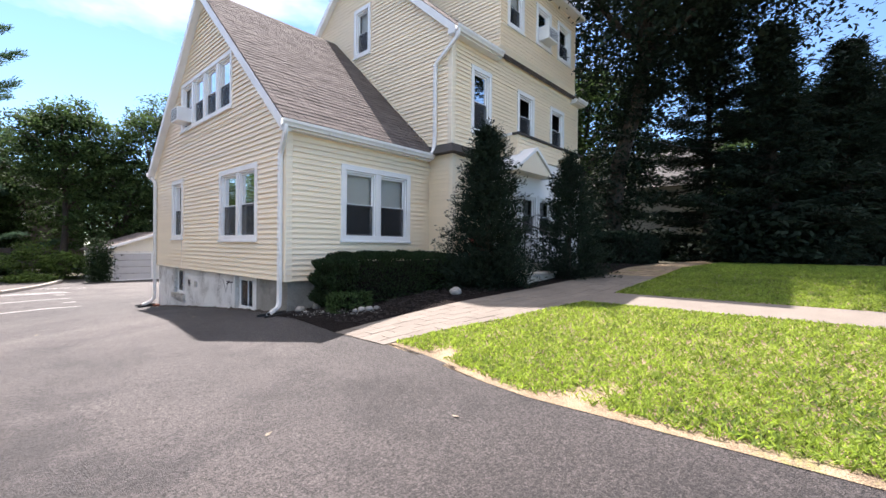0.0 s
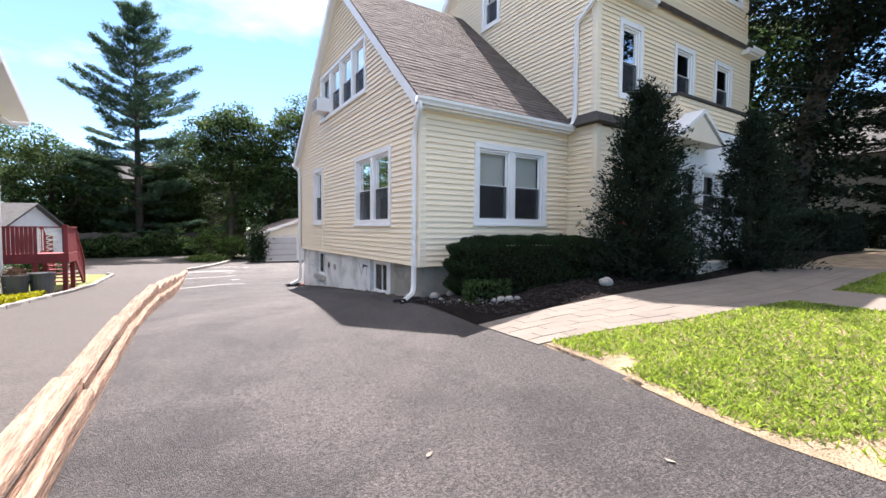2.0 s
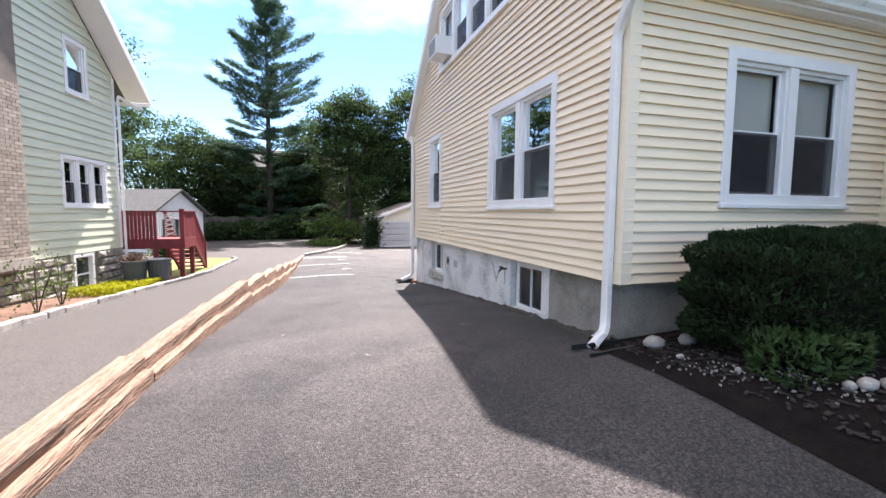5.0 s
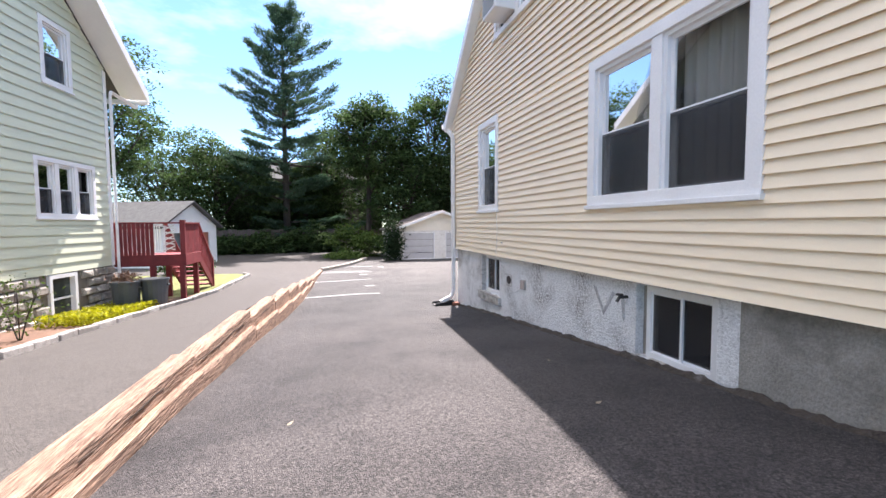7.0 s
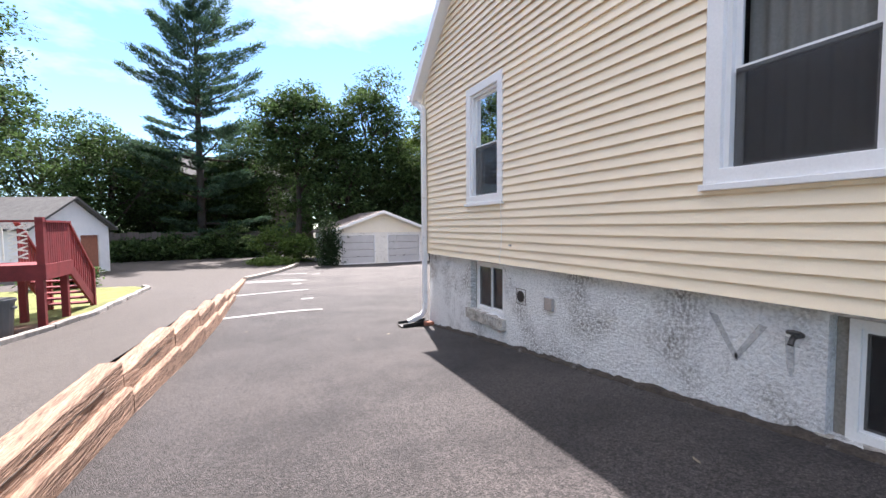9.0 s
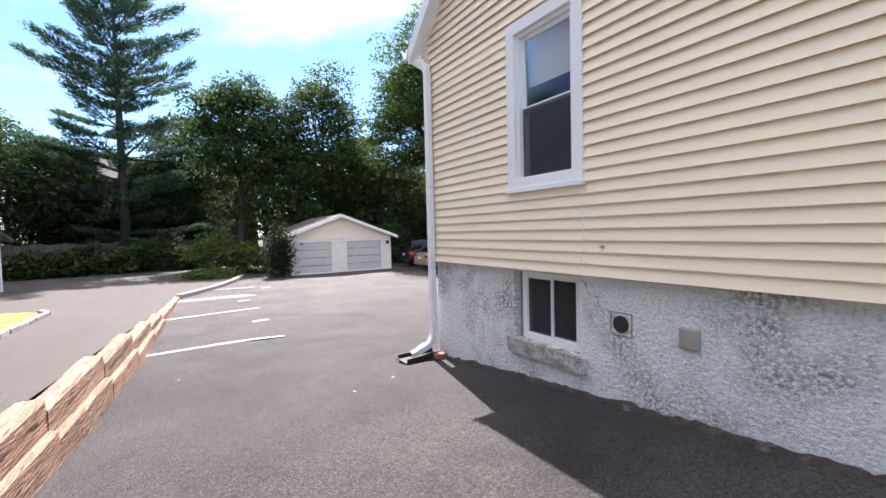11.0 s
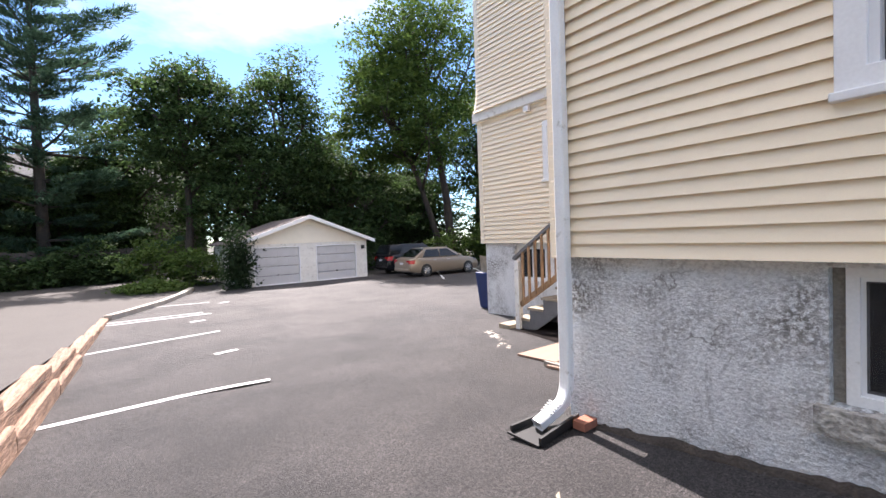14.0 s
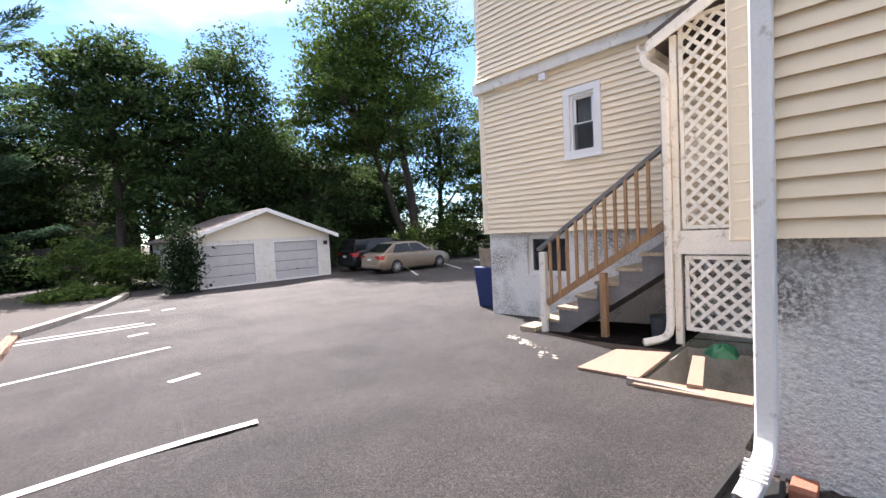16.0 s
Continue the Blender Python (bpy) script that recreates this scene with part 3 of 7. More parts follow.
def window(wall, parent, u0, u1, z0, z1, count=1, trim=0.11, mull=0.12, blind=0.5, curtain=None, open_low=0.0, label=""):
    """A white vinyl window unit of double-hung sashes, with casing, near-black room box and blind."""
    w = part("window", frame_of(wall, u0, u1, z0, z1, trim, -0.1, 0.032), M_WHITE, parent, label, bevel=0.006)
    sill = MB()
    wall.slab(sill, u0 - 0.015, u1 + 0.015, z0 - 0.03, z0 + 0.012, -0.02, 0.06)
    part("window_sill", sill, M_WHITE, w, bevel=0.005)
    a, b, lo, hi = u0 + trim, u1 - trim, z0 + trim * 0.6, z1 - trim
    each = (b - a - mull * (count - 1)) / count
    for k in range(count):
        s = a + k * (each + mull)
        e = s + each
        if k:
            m = MB()
            wall.slab(m, s - mull, s, lo, hi, -0.1, 0.02)
            part("mullion", m, M_WHITE, w, bevel=0.004)
        part("window_frame", frame_of(wall, s, e, lo, hi, 0.035, -0.09, -0.005), M_PVC, w)
        s, e = s + 0.035, e - 0.035
        mid = (lo + hi) / 2
        for q0, q1, dd in ((mid - 0.02, hi - 0.035, -0.045), (lo + 0.035 + open_low, mid + 0.02 + open_low, -0.075)):
            part("sash", frame_of(wall, s, e, q0, q1, 0.036, dd - 0.025, dd), M_PVC, w)
            g = MB()
            g.poly([wall.p(s + 0.03, q0 + 0.03, dd - 0.012), wall.p(e - 0.03, q0 + 0.03, dd - 0.012),
                    wall.p(e - 0.03, q1 - 0.03, dd - 0.012), wall.p(s + 0.03, q1 - 0.03, dd - 0.012)])
            ob = part("pane", g, M_GLASS, w)
            ob.visible_shadow = False
        sc_ = MB()
        wall.slab(sc_, s + 0.01, e - 0.01, lo + 0.035, mid, -0.041, -0.039)
        part("insect_screen_dimmer", sc_, M_SCREEN, w).visible_shadow = False
        if blind:
            bl = MB()
            drop = hi - (hi - lo) * blind
            nslat = int((hi - drop) / 0.03)
            for i in range(nslat):
                z = hi - 0.03 * (i + 1)
                bl.hexa([wall.p(s, z, -0.135), wall.p(e, z, -0.135), wall.p(e, z, -0.133), wall.p(s, z, -0.133),
                         wall.p(s, z + 0.03, -0.128), wall.p(e, z + 0.03, -0.128), wall.p(e, z + 0.03, -0.126), wall.p(s, z + 0.03, -0.126)])
            part("blind", bl, M_BLIND, w)
        if curtain:
            c = MB()
            c.sheet(lambda p, q: wall.p(s + (e - s) * p, lo + (hi - lo) * q, -0.2 + 0.02 * math.sin(p * 40)), 40, 1)
            part("curtain", c, curtain, w, smooth=True)
    # added shallow box; the room's darkness is put into its colour
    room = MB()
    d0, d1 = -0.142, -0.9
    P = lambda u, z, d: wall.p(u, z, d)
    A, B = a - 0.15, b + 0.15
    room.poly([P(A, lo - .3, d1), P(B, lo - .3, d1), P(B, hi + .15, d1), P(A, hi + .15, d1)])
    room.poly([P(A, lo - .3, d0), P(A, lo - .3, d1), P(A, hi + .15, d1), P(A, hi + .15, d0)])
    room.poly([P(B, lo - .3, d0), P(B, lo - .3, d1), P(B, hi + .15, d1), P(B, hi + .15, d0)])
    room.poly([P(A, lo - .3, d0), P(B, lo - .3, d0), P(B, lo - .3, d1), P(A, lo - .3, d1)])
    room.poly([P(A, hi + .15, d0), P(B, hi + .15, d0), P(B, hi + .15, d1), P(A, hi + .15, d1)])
    part("recess_shade", room, M_ROOM_SHADE, w)
    return w


house = thing("house", (MX, 4, 0), "cream vinyl-sided house with white trim, brown shingle roof and stucco base", "house")
SIDE = Wall((0, 0), (0, 1), (-1, 0))
FRONT = Wall((0, 0), (1, 0), (0, -1))
SW = (1.10, 2.99, 1.32, 2.83)
TW = (5.46, 6.37, 1.365, 2.93)
GW = (2.34, 5.62, 4.13, 5.36)
FW = (1.10, 2.92, 1.335, 2.825)
SL = (RIDGE_Z - EAVE) / RIDGE_Y


def gable_limits(z):
    if z <= EAVE:
        return (0.0, WY1)
    return ((z - EAVE) / SL, WY1 - (z - EAVE) / SL)


inset = lambda h, t=0.05: (h[0] + t, h[1] - t, h[2] + t * 0.5, h[3] - t)
clad(SIDE, house, 0.0, WY1, Z0, RIDGE_Z - 0.02, [inset(SW), inset(TW), inset(GW)], M_CREAM, limits=gable_limits)
clad(FRONT, house, 0.0, 3.55, Z0, EAVE - 0.05, [inset(FW)], M_CREAM)
window(SIDE, house, *SW, count=2, blind=0.0, curtain=M_CURTAIN)
window(SIDE, house, *TW, count=1, blind=0.35)
window(SIDE, house, *GW, count=4, trim=0.09, blind=0.45)
window(FRONT, house, *FW, count=2, blind=0.5)
# back wall of the wing
REARW = Wall((3.6, WY1), (-1, 0), (0, 1))
clad(REARW, house, 0.0, 3.6, Z0, EAVE, [], M_CREAM)
# corner boards
for (x0, x1, y0, y1) in ((-0.024, 0.10, -0.024, 0.10), (-0.024, 0.10, WY1 - 0.10, WY1 + 0.024)):
    mb = MB()
    mb.box(x0, x1, y0, y1, Z0 - 0.01, EAVE - 0.02)
    part("corner_board", mb, M_CREAM_TRIM, house, bevel=0.006)
seam = MB()
SIDE.slab(seam, 0.55, 5.62, 3.835, 3.865, 0.0, 0.028)
part("seam_trim", seam, M_CREAM_TRIM, house)

# stucco base with basement windows
B1 = (1.46, 2.32, -0.10, 0.56)
B2 = (5.58, 6.41, -0.10, 0.575)


def base_wall(wall, u0, u1, z0, z1, holes, material, name="foundation_wall"):
    mb = MB()
    us = sorted({u0, u1, *(h[0] for h in holes), *(h[1] for h in holes)})
    zs = sorted({z0, z1, *(h[2] for h in holes), *(h[3] for h in holes)})
    for a, b in zip(us, us[1:]):
        for c, d in zip(zs, zs[1:]):
            if any(h[0] - 1e-4 <= a and b <= h[1] + 1e-4 and h[2] - 1e-4 <= c and d <= h[3] + 1e-4 for h in holes):
                continue
            wall.slab(mb, a, b, c, d, -0.24, 0.0)
    me = mesh_of(mb, name, material)
    bm = bmesh.new()
    bm.from_mesh(me)
    bmesh.ops.remove_doubles(bm, verts=bm.verts, dist=0.0005)
    bm.to_mesh(me)
    bm.free()
    return part(name, me, material, house)


BASE = Wall((0.06, 0), (0, 1), (-1, 0))
base_wall(BASE, 1.28, WY1 - 0.06, -1.2, Z0 + 0.03, [(B1[0], B1[1], B1[2], 0.575), B2], M_STUCCO)
base_wall(BASE, 0.06, 1.28, -1.0, Z0 + 0.03, [], M_CONC)
base_wall(Wall((0, 0.06), (1, 0), (0, -1)), 0.30, 3.6, -0.6, Z0 + 0.03, [], M_CONC)
base_wall(Wall((3.6, WY1 - 0.06), (-1, 0), (0, 1)), 0.0, 3.30, -1.6, Z0 + 0.03, [], M_STUCCO)


def slider(wall, u0, u1, z0, z1, parent, rim=0.0):
    """A two-pane sliding basement window set back in the wall."""
    w = part("basement_window", frame_of(wall, u0 + rim, u1 - rim, z0, z1, 0.05, -0.16, -0.07), M_GUTTER, parent, "white sliding basement window")
    m = (u0 + u1) / 2
    for s, e, d in ((u0 + rim + 0.05, m + 0.02, -0.12), (m - 0.02, u1 - rim - 0.05, -0.09)):
        part("sash", frame_of(wall, s, e, z0 + 0.05, z1 - 0.05, 0.028, d - 0.02, d), M_PVC, w)
        g = MB()
        g.poly([wall.p(s + .02, z0 + .07, d - .01), wall.p(e - .02, z0 + .07, d - .01), wall.p(e - .02, z1 - .07, d - .01), wall.p(s + .02, z1 - .07, d - .01)])
        part("pane", g, M_GLASS, w).visible_shadow = False
        # no real screen here: added dark sheet that dims the pane's bright reflections
        k = MB()
        wall.slab(k, s + .02, e - .02, z0 + .07, z1 - .07, d + 0.004, d + 0.006)
        part("insect_screen_dimmer", k, M_SCREEN, w).visible_shadow = False
    if rim:
        for s, e in ((u0, u0 + rim), (u1 - rim, u1)):
            k = MB()
            wall.slab(k, s, e, z0, z1, -0.2, -0.09)
            part("jamb", k, M_CONC, w)
    # basement interior as an added box, its shade painted near-black
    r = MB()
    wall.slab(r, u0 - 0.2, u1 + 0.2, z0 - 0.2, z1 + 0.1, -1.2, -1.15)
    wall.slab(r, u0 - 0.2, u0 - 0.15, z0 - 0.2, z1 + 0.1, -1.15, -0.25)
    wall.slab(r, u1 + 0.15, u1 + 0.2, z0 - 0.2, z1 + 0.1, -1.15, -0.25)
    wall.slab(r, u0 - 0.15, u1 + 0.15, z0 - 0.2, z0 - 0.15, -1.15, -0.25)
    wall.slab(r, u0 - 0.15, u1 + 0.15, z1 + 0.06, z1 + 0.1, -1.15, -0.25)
    part("recess_shade", r, M_ROOM_SHADE, w)
    return w


slider(BASE, *B1, house, rim=0.06)
slider(BASE, *B2, house, rim=0.05)


# wing roof
def slope_roof(name, parent, x0, x1, ya, za, yb, zb, material, course=0.14, tab=0.32, thick=0.1, shingles=True, seed=1):
    """A roof slope from the eave line (ya, za) up to the ridge (yb, zb), laid with shingle tabs."""
    mb = MB()
    n = Vector((0, -(zb - za), (yb - ya))).normalized()
    if n.z < 0:
        n = -n
    e, r = Vector((0, ya, za)), Vector((0, yb, zb))
    X = Vector((1, 0, 0))
    mb.hexa([e + X * x0, e + X * x1, e + X * x1 - n * thick, e + X * x0 - n * thick, r + X * x0, r + X * x1, r + X * x1 - n * thick, r + X * x0 - n * thick])
    roof = part(name, mb, material, parent)
    if shingles:
        rnd = random.Random(seed)
        d = (r - e)
        L = d.length
        d.normalize()
        for k in range(int(L / course)):
            row = MB()
            x = x0 - (k % 2) * tab * 0.5
            while x < x1:
                a, b = max(x, x0) + 0.003, min(x + tab, x1) - 0.003
                if b - a > 0.02:
                    lift = rnd.uniform(0.008, 0.015)
                    p, q = e + d * (k * course - rnd.uniform(0, 0.008)), e + d * min(L, (k + 1) * course + 0.02)
                    row.hexa([p + X * a + n * 0.001, p + X * b + n * 0.001, p + X * b + n * lift, p + X * a + n * lift,
                              q + X * a + n * 0.001, q + X * b + n * 0.001, q + X * b + n * 0.003, q + X * a + n * 0.003])
                x += tab
            part("shingle_course", mesh_of(row, "shingle_course", material, fix=False), material, roof)
    return roof


RS = SL
slope_roof("roof", house, -0.16, MX, -0.16, EAVE + 0.13 - 0.16 * RS, RIDGE_Y, RIDGE_Z + 0.13, M_SHINGLE)
slope_roof("roof", house, -0.16, MX, WY1 + 0.16, EAVE + 0.13 - 0.16 * RS, RIDGE_Y, RIDGE_Z + 0.13, M_SHINGLE, shingles=False)
# rakes and soffits
for ya, yb in ((-0.16, RIDGE_Y), (WY1 + 0.16, RIDGE_Y)):
    mb = MB()
    za, zb = EAVE + 0.10 - 0.16 * RS, RIDGE_Z + 0.10
    mb.hexa([(-0.175, ya, za - 0.2), (-0.13, ya, za - 0.2), (-0.13, ya, za), (-0.175, ya, za), (-0.175, yb, zb - 0.2), (-0.13, yb, zb - 0.2), (-0.13, yb, zb), (-0.175, yb, zb)])
    mb.hexa([(-0.13, ya, za - 0.19), (0.0, ya, za - 0.19), (0.0, ya, za - 0.15), (-0.13, ya, za - 0.15), (-0.13, yb, zb - 0.19), (0.0, yb, zb - 0.19), (0.0, yb, zb - 0.15), (-0.13, yb, zb - 0.15)])
    part("rake_board", mb, M_WHITE, house)


def gutter(parent, a, b, out, name="gutter", material=None):
    """A K-style gutter from a to b; out points away from the wall."""
    a, b, o, u = Vector(a), Vector(b), Vector(out), Vector((0, 0, 1))
    prof = [(0, 0), (0.075, 0), (0.085, 0.03), (0.115, 0.07), (0.12, 0.115), (0.105, 0.115), (0.1, 0.075), (0.07, 0.035), (0.065, 0.012), (0.012, 0.012), (0.012, 0.115), (0, 0.115)]
    mb = MB()
    mb.prism([a + o * p + u * q for p, q in prof], b - a)
    return part(name, mb, material or M_GUTTER, parent)


def downspout(parent, path, w=0.085, d=0.065, name="downspout", material=None, label=""):
    """A rectangular spout with elbows along a path."""
    mb = MB()
    pts = [Vector(p) for p in path]
    fine = [pts[0]]
    for i in range(1, len(pts) - 1):
        p, q, r = pts[i - 1], pts[i], pts[i + 1]
        a, b = q + (p - q).normalized() * min(0.09, (p - q).length * 0.45), q + (r - q).normalized() * min(0.09, (r - q).length * 0.45)
        for s in (0, 0.25, 0.5, 0.75, 1.0):
            fine.append(a * (1 - s) ** 2 + q * 2 * s * (1 - s) + b * s * s)
    fine.append(pts[-1])
    i0 = len(mb.v)
    side = None
    for k, p in enumerate(fine):
        t = (fine[min(k + 1, len(fine) - 1)] - fine[max(k - 1, 0)]).normalized()
        side = Vector((0, 1, 0)) - t * t.y if side is None else side - t * side.dot(t)
        side.normalize()
        o = side.cross(t)
        r = 0.25
        for i, j in ((-1, -1 + r), (-1 + r, -1), (1 - r, -1), (1, -1 + r), (1, 1 - r), (1 - r, 1), (-1 + r, 1), (-1, 1 - r)):
            mb.v.append(tuple(p + side * w / 2 * i + o * d / 2 * j))
    for k in range(len(fine) - 1):
        for j in range(8):
            a, b = i0 + k * 8 + j, i0 + k * 8 + (j + 1) % 8
            mb.f.append((a, b, b + 8, a + 8))
    mb.f.append(tuple(i0 + j for j in range(8)))
    return part(name, mb, material or M_GUTTER, parent, label)


gz = EAVE + 0.10 - 0.16 * RS - 0.13
part("fascia", MB().box(-0.17, 3.45, -0.165, -0.13, gz - 0.03, gz + 0.13), M_WHITE, house)
part("soffit", MB().box(-0.13, 3.45, -0.128, 0.02, gz - 0.03, gz), M_WHITE, house)
gutter(house, (-0.20, -0.167, gz), (3.45, -0.167, gz), (0, -1, 0))
gutter(house, (-0.20, WY1 + 0.167, gz), (2.6, WY1 + 0.167, gz), (0, 1, 0))
downspout(house, [(-0.14, -0.22, gz + 0.02), (-0.14, -0.22, gz - 0.10), (-0.065, 0.10, gz - 0.42), (-0.065, 0.10, 0.32), (-0.10, 0.06, 0.16), (-0.34, -0.08, 0.08)])
gz2 = ground_z(0, 7.8)
downspout(house, [(-0.10, WY1 + 0.16, gz + 0.06), (-0.10, WY1 + 0.16, gz - 0.02), (-0.065, WY1 - 0.125, gz - 0.2), (-0.065, WY1 - 0.125, gz2 + 0.30), (-0.12, WY1 - 0.125, gz2 + 0.17), (-0.36, WY1 - 0.08, gz2 + 0.07)], w=0.088, d=0.075)

for ex, ey, ez in ((-0.20, 0.0, 0.125), (-0.235, WY1 - 0.105, gz2 + 0.135)):
    for k in range(5):
        cx_, cz_ = ex + 0.022 * (2 - k), ez + 0.011 * (2 - k)
        part("elbow_crimp", MB().bar((cx_, ey - 0.052, cz_ + 0.034), (cx_, ey + 0.052, cz_ + 0.034), 0.008, 0.012), M_GUTTER, house)

# main block
MSIDE = Wall((MX, 0), (0, 1), (-1, 0))
MFRONT = Wall((0, MY), (1, 0), (0, -1))
M_EAVE, M_RIDGE_Y = 6.2, 2.98
MS = 0.87
M_RIDGE_Z = M_EAVE + (M_RIDGE_Y - MY) * MS
M_REAR = 2 * M_RIDGE_Y - MY


def main_limits(z):
    if z <= M_EAVE:
        return (MY, M_REAR)
    return (MY + (z - M_EAVE) / MS, M_REAR - (z - M_EAVE) / MS)


UW = (2.30, 3.04, 6.50, 7.86)
clad(MSIDE, house, MY, M_REAR, 3.3, M_RIDGE_Z - 0.02, [inset(UW)], M_CREAM, limits=main_limits)
window(MSIDE, house, *UW, blind=0.5)
W1, W2, W3 = (4.26, 5.08, 3.98, 5.58), (6.28, 7.18, 4.27, 5.55), (8.12, 9.04, 4.27, 5.56)
clad(MFRONT, house, MX, 10.06, 3.3, 6.25, [inset(W1), inset(W2), inset(W3)], M_CREAM)
for w in (W1, W2, W3):
    window(MFRONT, house, *w, blind=0.0)
D1, D2, D3 = (5.52, 6.32, 6.95, 8.15), (6.95, 7.83, 7.0, 8.15), (8.22, 9.12, 6.98, 8.15)
clad(MFRONT, house, 5.24, 9.45, 6.3, 8.6, [inset(D1), inset(D2), inset(D3)], M_CREAM, flare=lambda z: 0.16)
for w in (D1, D2, D3):
    window(Wall((0, MY - 0.16), (1, 0), (0, -1)), house, *w, blind=0.4)
clad(Wall((5.24, MY - 0.16), (0, 1), (-1, 0)), house, 0.0, 2.6, 6.3, 8.6, [], M_CREAM)
clad(Wall((9.45, MY - 0.16), (0, 1), (1, 0)), house, 0.0, 2.6, 6.3, 8.6, [], M_CREAM)
dorm = MB()
dorm.box(5.05, 9.65, MY - 0.42, M_RIDGE_Y, 8.6, 8.72)
part("dormer_roof", dorm, M_WHITE, house, bevel=0.02)
under = MB()
under.hexa([(5.0, MY - 0.02, 5.98), (9.6, MY - 0.02, 5.98), (9.6, MY + 0.1, 5.98), (5.0, MY + 0.1, 5.98),
            (5.2, MY - 0.2, 6.34), (9.5, MY - 0.2, 6.34), (9.5, MY + 0.1, 6.34), (5.2, MY + 0.1, 6.34)])
part("dormer_skirt", under, M_CREAM_TRIM, house, bevel=0.02)
clad(Wall((10.06, 0), (0, 1), (1, 0)), house, MY, M_REAR, 0.6, M_RIDGE_Z - 0.02, [], M_CREAM, limits=main_limits, course=0.3)
slope_roof("roof", house, MX - 0.14, 10.2, MY - 0.2, M_EAVE + 0.12 - 0.2 * MS, M_RIDGE_Y, M_RIDGE_Z + 0.12, M_SHINGLE, shingles=False)
slope_roof("roof", house, MX - 0.14, 10.2, M_REAR + 0.2, M_EAVE + 0.12 - 0.2 * MS, M_RIDGE_Y, M_RIDGE_Z + 0.12, M_SHINGLE, shingles=False)
mb = MB()
za, zb = M_EAVE + 0.1 - 0.2 * MS, M_RIDGE_Z + 0.1
for ya in (MY - 0.2, M_REAR + 0.2):
    mb.hexa([(MX - 0.16, ya, za - 0.2), (MX, ya, za - 0.2), (MX, ya, za), (MX - 0.16, ya, za),
             (MX - 0.16, M_RIDGE_Y, zb - 0.2), (MX, M_RIDGE_Y, zb - 0.2), (MX, M_RIDGE_Y, zb), (MX - 0.16, M_RIDGE_Y, zb)])
part("rake_board", mb, M_WHITE, house)
part("fascia", MB().box(MX - 0.15, 5.24, MY - 0.21, MY, za - 0.16, za - 0.02), M_WHITE, house)
part("fascia", MB().box(9.45, 10.15, MY - 0.21, MY, za - 0.16, za - 0.02), M_WHITE, house)
gutter(house, (MX - 0.16, MY - 0.21, za - 0.13), (5.2, MY - 0.21, za - 0.13), (0, -1, 0))
gutter(house, (9.45, MY - 0.21, za - 0.13), (10.15, MY - 0.21, za - 0.13), (0, -1, 0))
downspout(house, [(MX - 0.1, MY - 0.26, za - 0.1), (MX - 0.1, MY - 0.26, za - 0.24), (MX - 0.07, -0.20, 5.45), (MX - 0.07, -0.20, 3.72), (MX - 0.12, -0.22, 3.45), (MX - 0.2, -0.22, 3.36)])
mb = MB()
mb.box(MX - 0.026, MX + 0.10, MY - 0.026, MY + 0.10, 3.4, M_EAVE - 0.12)
part("corner_board", mb, M_CREAM_TRIM, house, bevel=0.005)
# ground floor under the main block: small jog with its cap roof
JX, JY = 3.55, -0.72
clad(Wall((JX, 0), (0, 1), (-1, 0)), house, JY, 0.02, Z0, 3.35, [], M_CREAM)
clad(Wall((0, JY), (1, 0), (0, -1)), house, JX, 6.4, Z0, 3.3, [], M_CREAM)
mb = MB()
mb.box(JX - 0.024, JX + 0.09, JY - 0.024, JY + 0.09, Z0, 3.33)
part("corner_board", mb, M_CREAM_TRIM, house)
mb = MB()
mb.hexa([(JX - 0.2, JY - 0.2, 3.34), (6.4, JY - 0.2, 3.34), (6.4, 0.0, 3.34), (JX - 0.2, 0.0, 3.34),
         (JX - 0.02, JY + 0.02, 3.58), (6.4, JY + 0.02, 3.58), (6.4, 0.0, 3.58), (JX - 0.02, 0.0, 3.58)])
part("cap_roof", mb, M_ROOFMEMBRANE, house)

# rear block
RX, RY1 = 3.6, 12.66
RSIDE = Wall((RX, 0), (0, 1), (-1, 0))
RW = (10.32, 10.94, 1.75, 2.83)
RB = (11.02, 11.78, -0.14, 0.55)
clad(RSIDE, house, WY1, RY1, 0.61, 3.22, [inset(RW)], M_CREAM)
window(RSIDE, house, *RW, blind=0.0, curtain=M_CURTAIN)
clad(RSIDE, house, M_REAR - 0.05, RY1, 3.38, 6.9, [], M_CREAM, flare=lambda z: 0.13 * math.exp(-(z - 3.38) / 0.35))
mb = MB()
RSIDE.slab(mb, WY1, RY1 + 0.1, 3.2, 3.39, -0.02, 0.10)
part("band_board", mb, M_WHITE_WORN, house, bevel=0.01)
mb = MB()
RSIDE.slab(mb, RY1 - 0.09, RY1 + 0.03, 0.6, 6.9, -0.1, 0.022)
part("corner_board", mb, M_CREAM_TRIM, house)
clad(Wall((10.06, RY1), (-1, 0), (0, 1)), house, 0, 6.46, 0.61, 6.9, [], M_CREAM, course=0.3)
clad(Wall((10.06, 0), (0, 1), (1, 0)), house, M_REAR, RY1, 0.61, 6.9, [], M_CREAM, course=0.3)
mb = MB()
mb.box(RX - 0.25, 10.3, M_REAR - 0.2, RY1 + 0.25, 6.9, 7.1)
part("rear_roof", mb, M_SHINGLE, house)
base_wall(Wall((RX + 0.05, 0), (0, 1), (-1, 0)), WY1, RY1 - 0.05, -1.6, 0.64, [RB], M_STUCCO)
base_wall(Wall((10.06, RY1 - 0.05), (-1, 0), (0, 1)), 0, 6.4, -1.4, 0.64, [], M_STUCCO)
base_wall(Wall((10.0, 0), (0, 1), (1, 0)), MY, RY1, -1.4, 0.64, [], M_CONC)
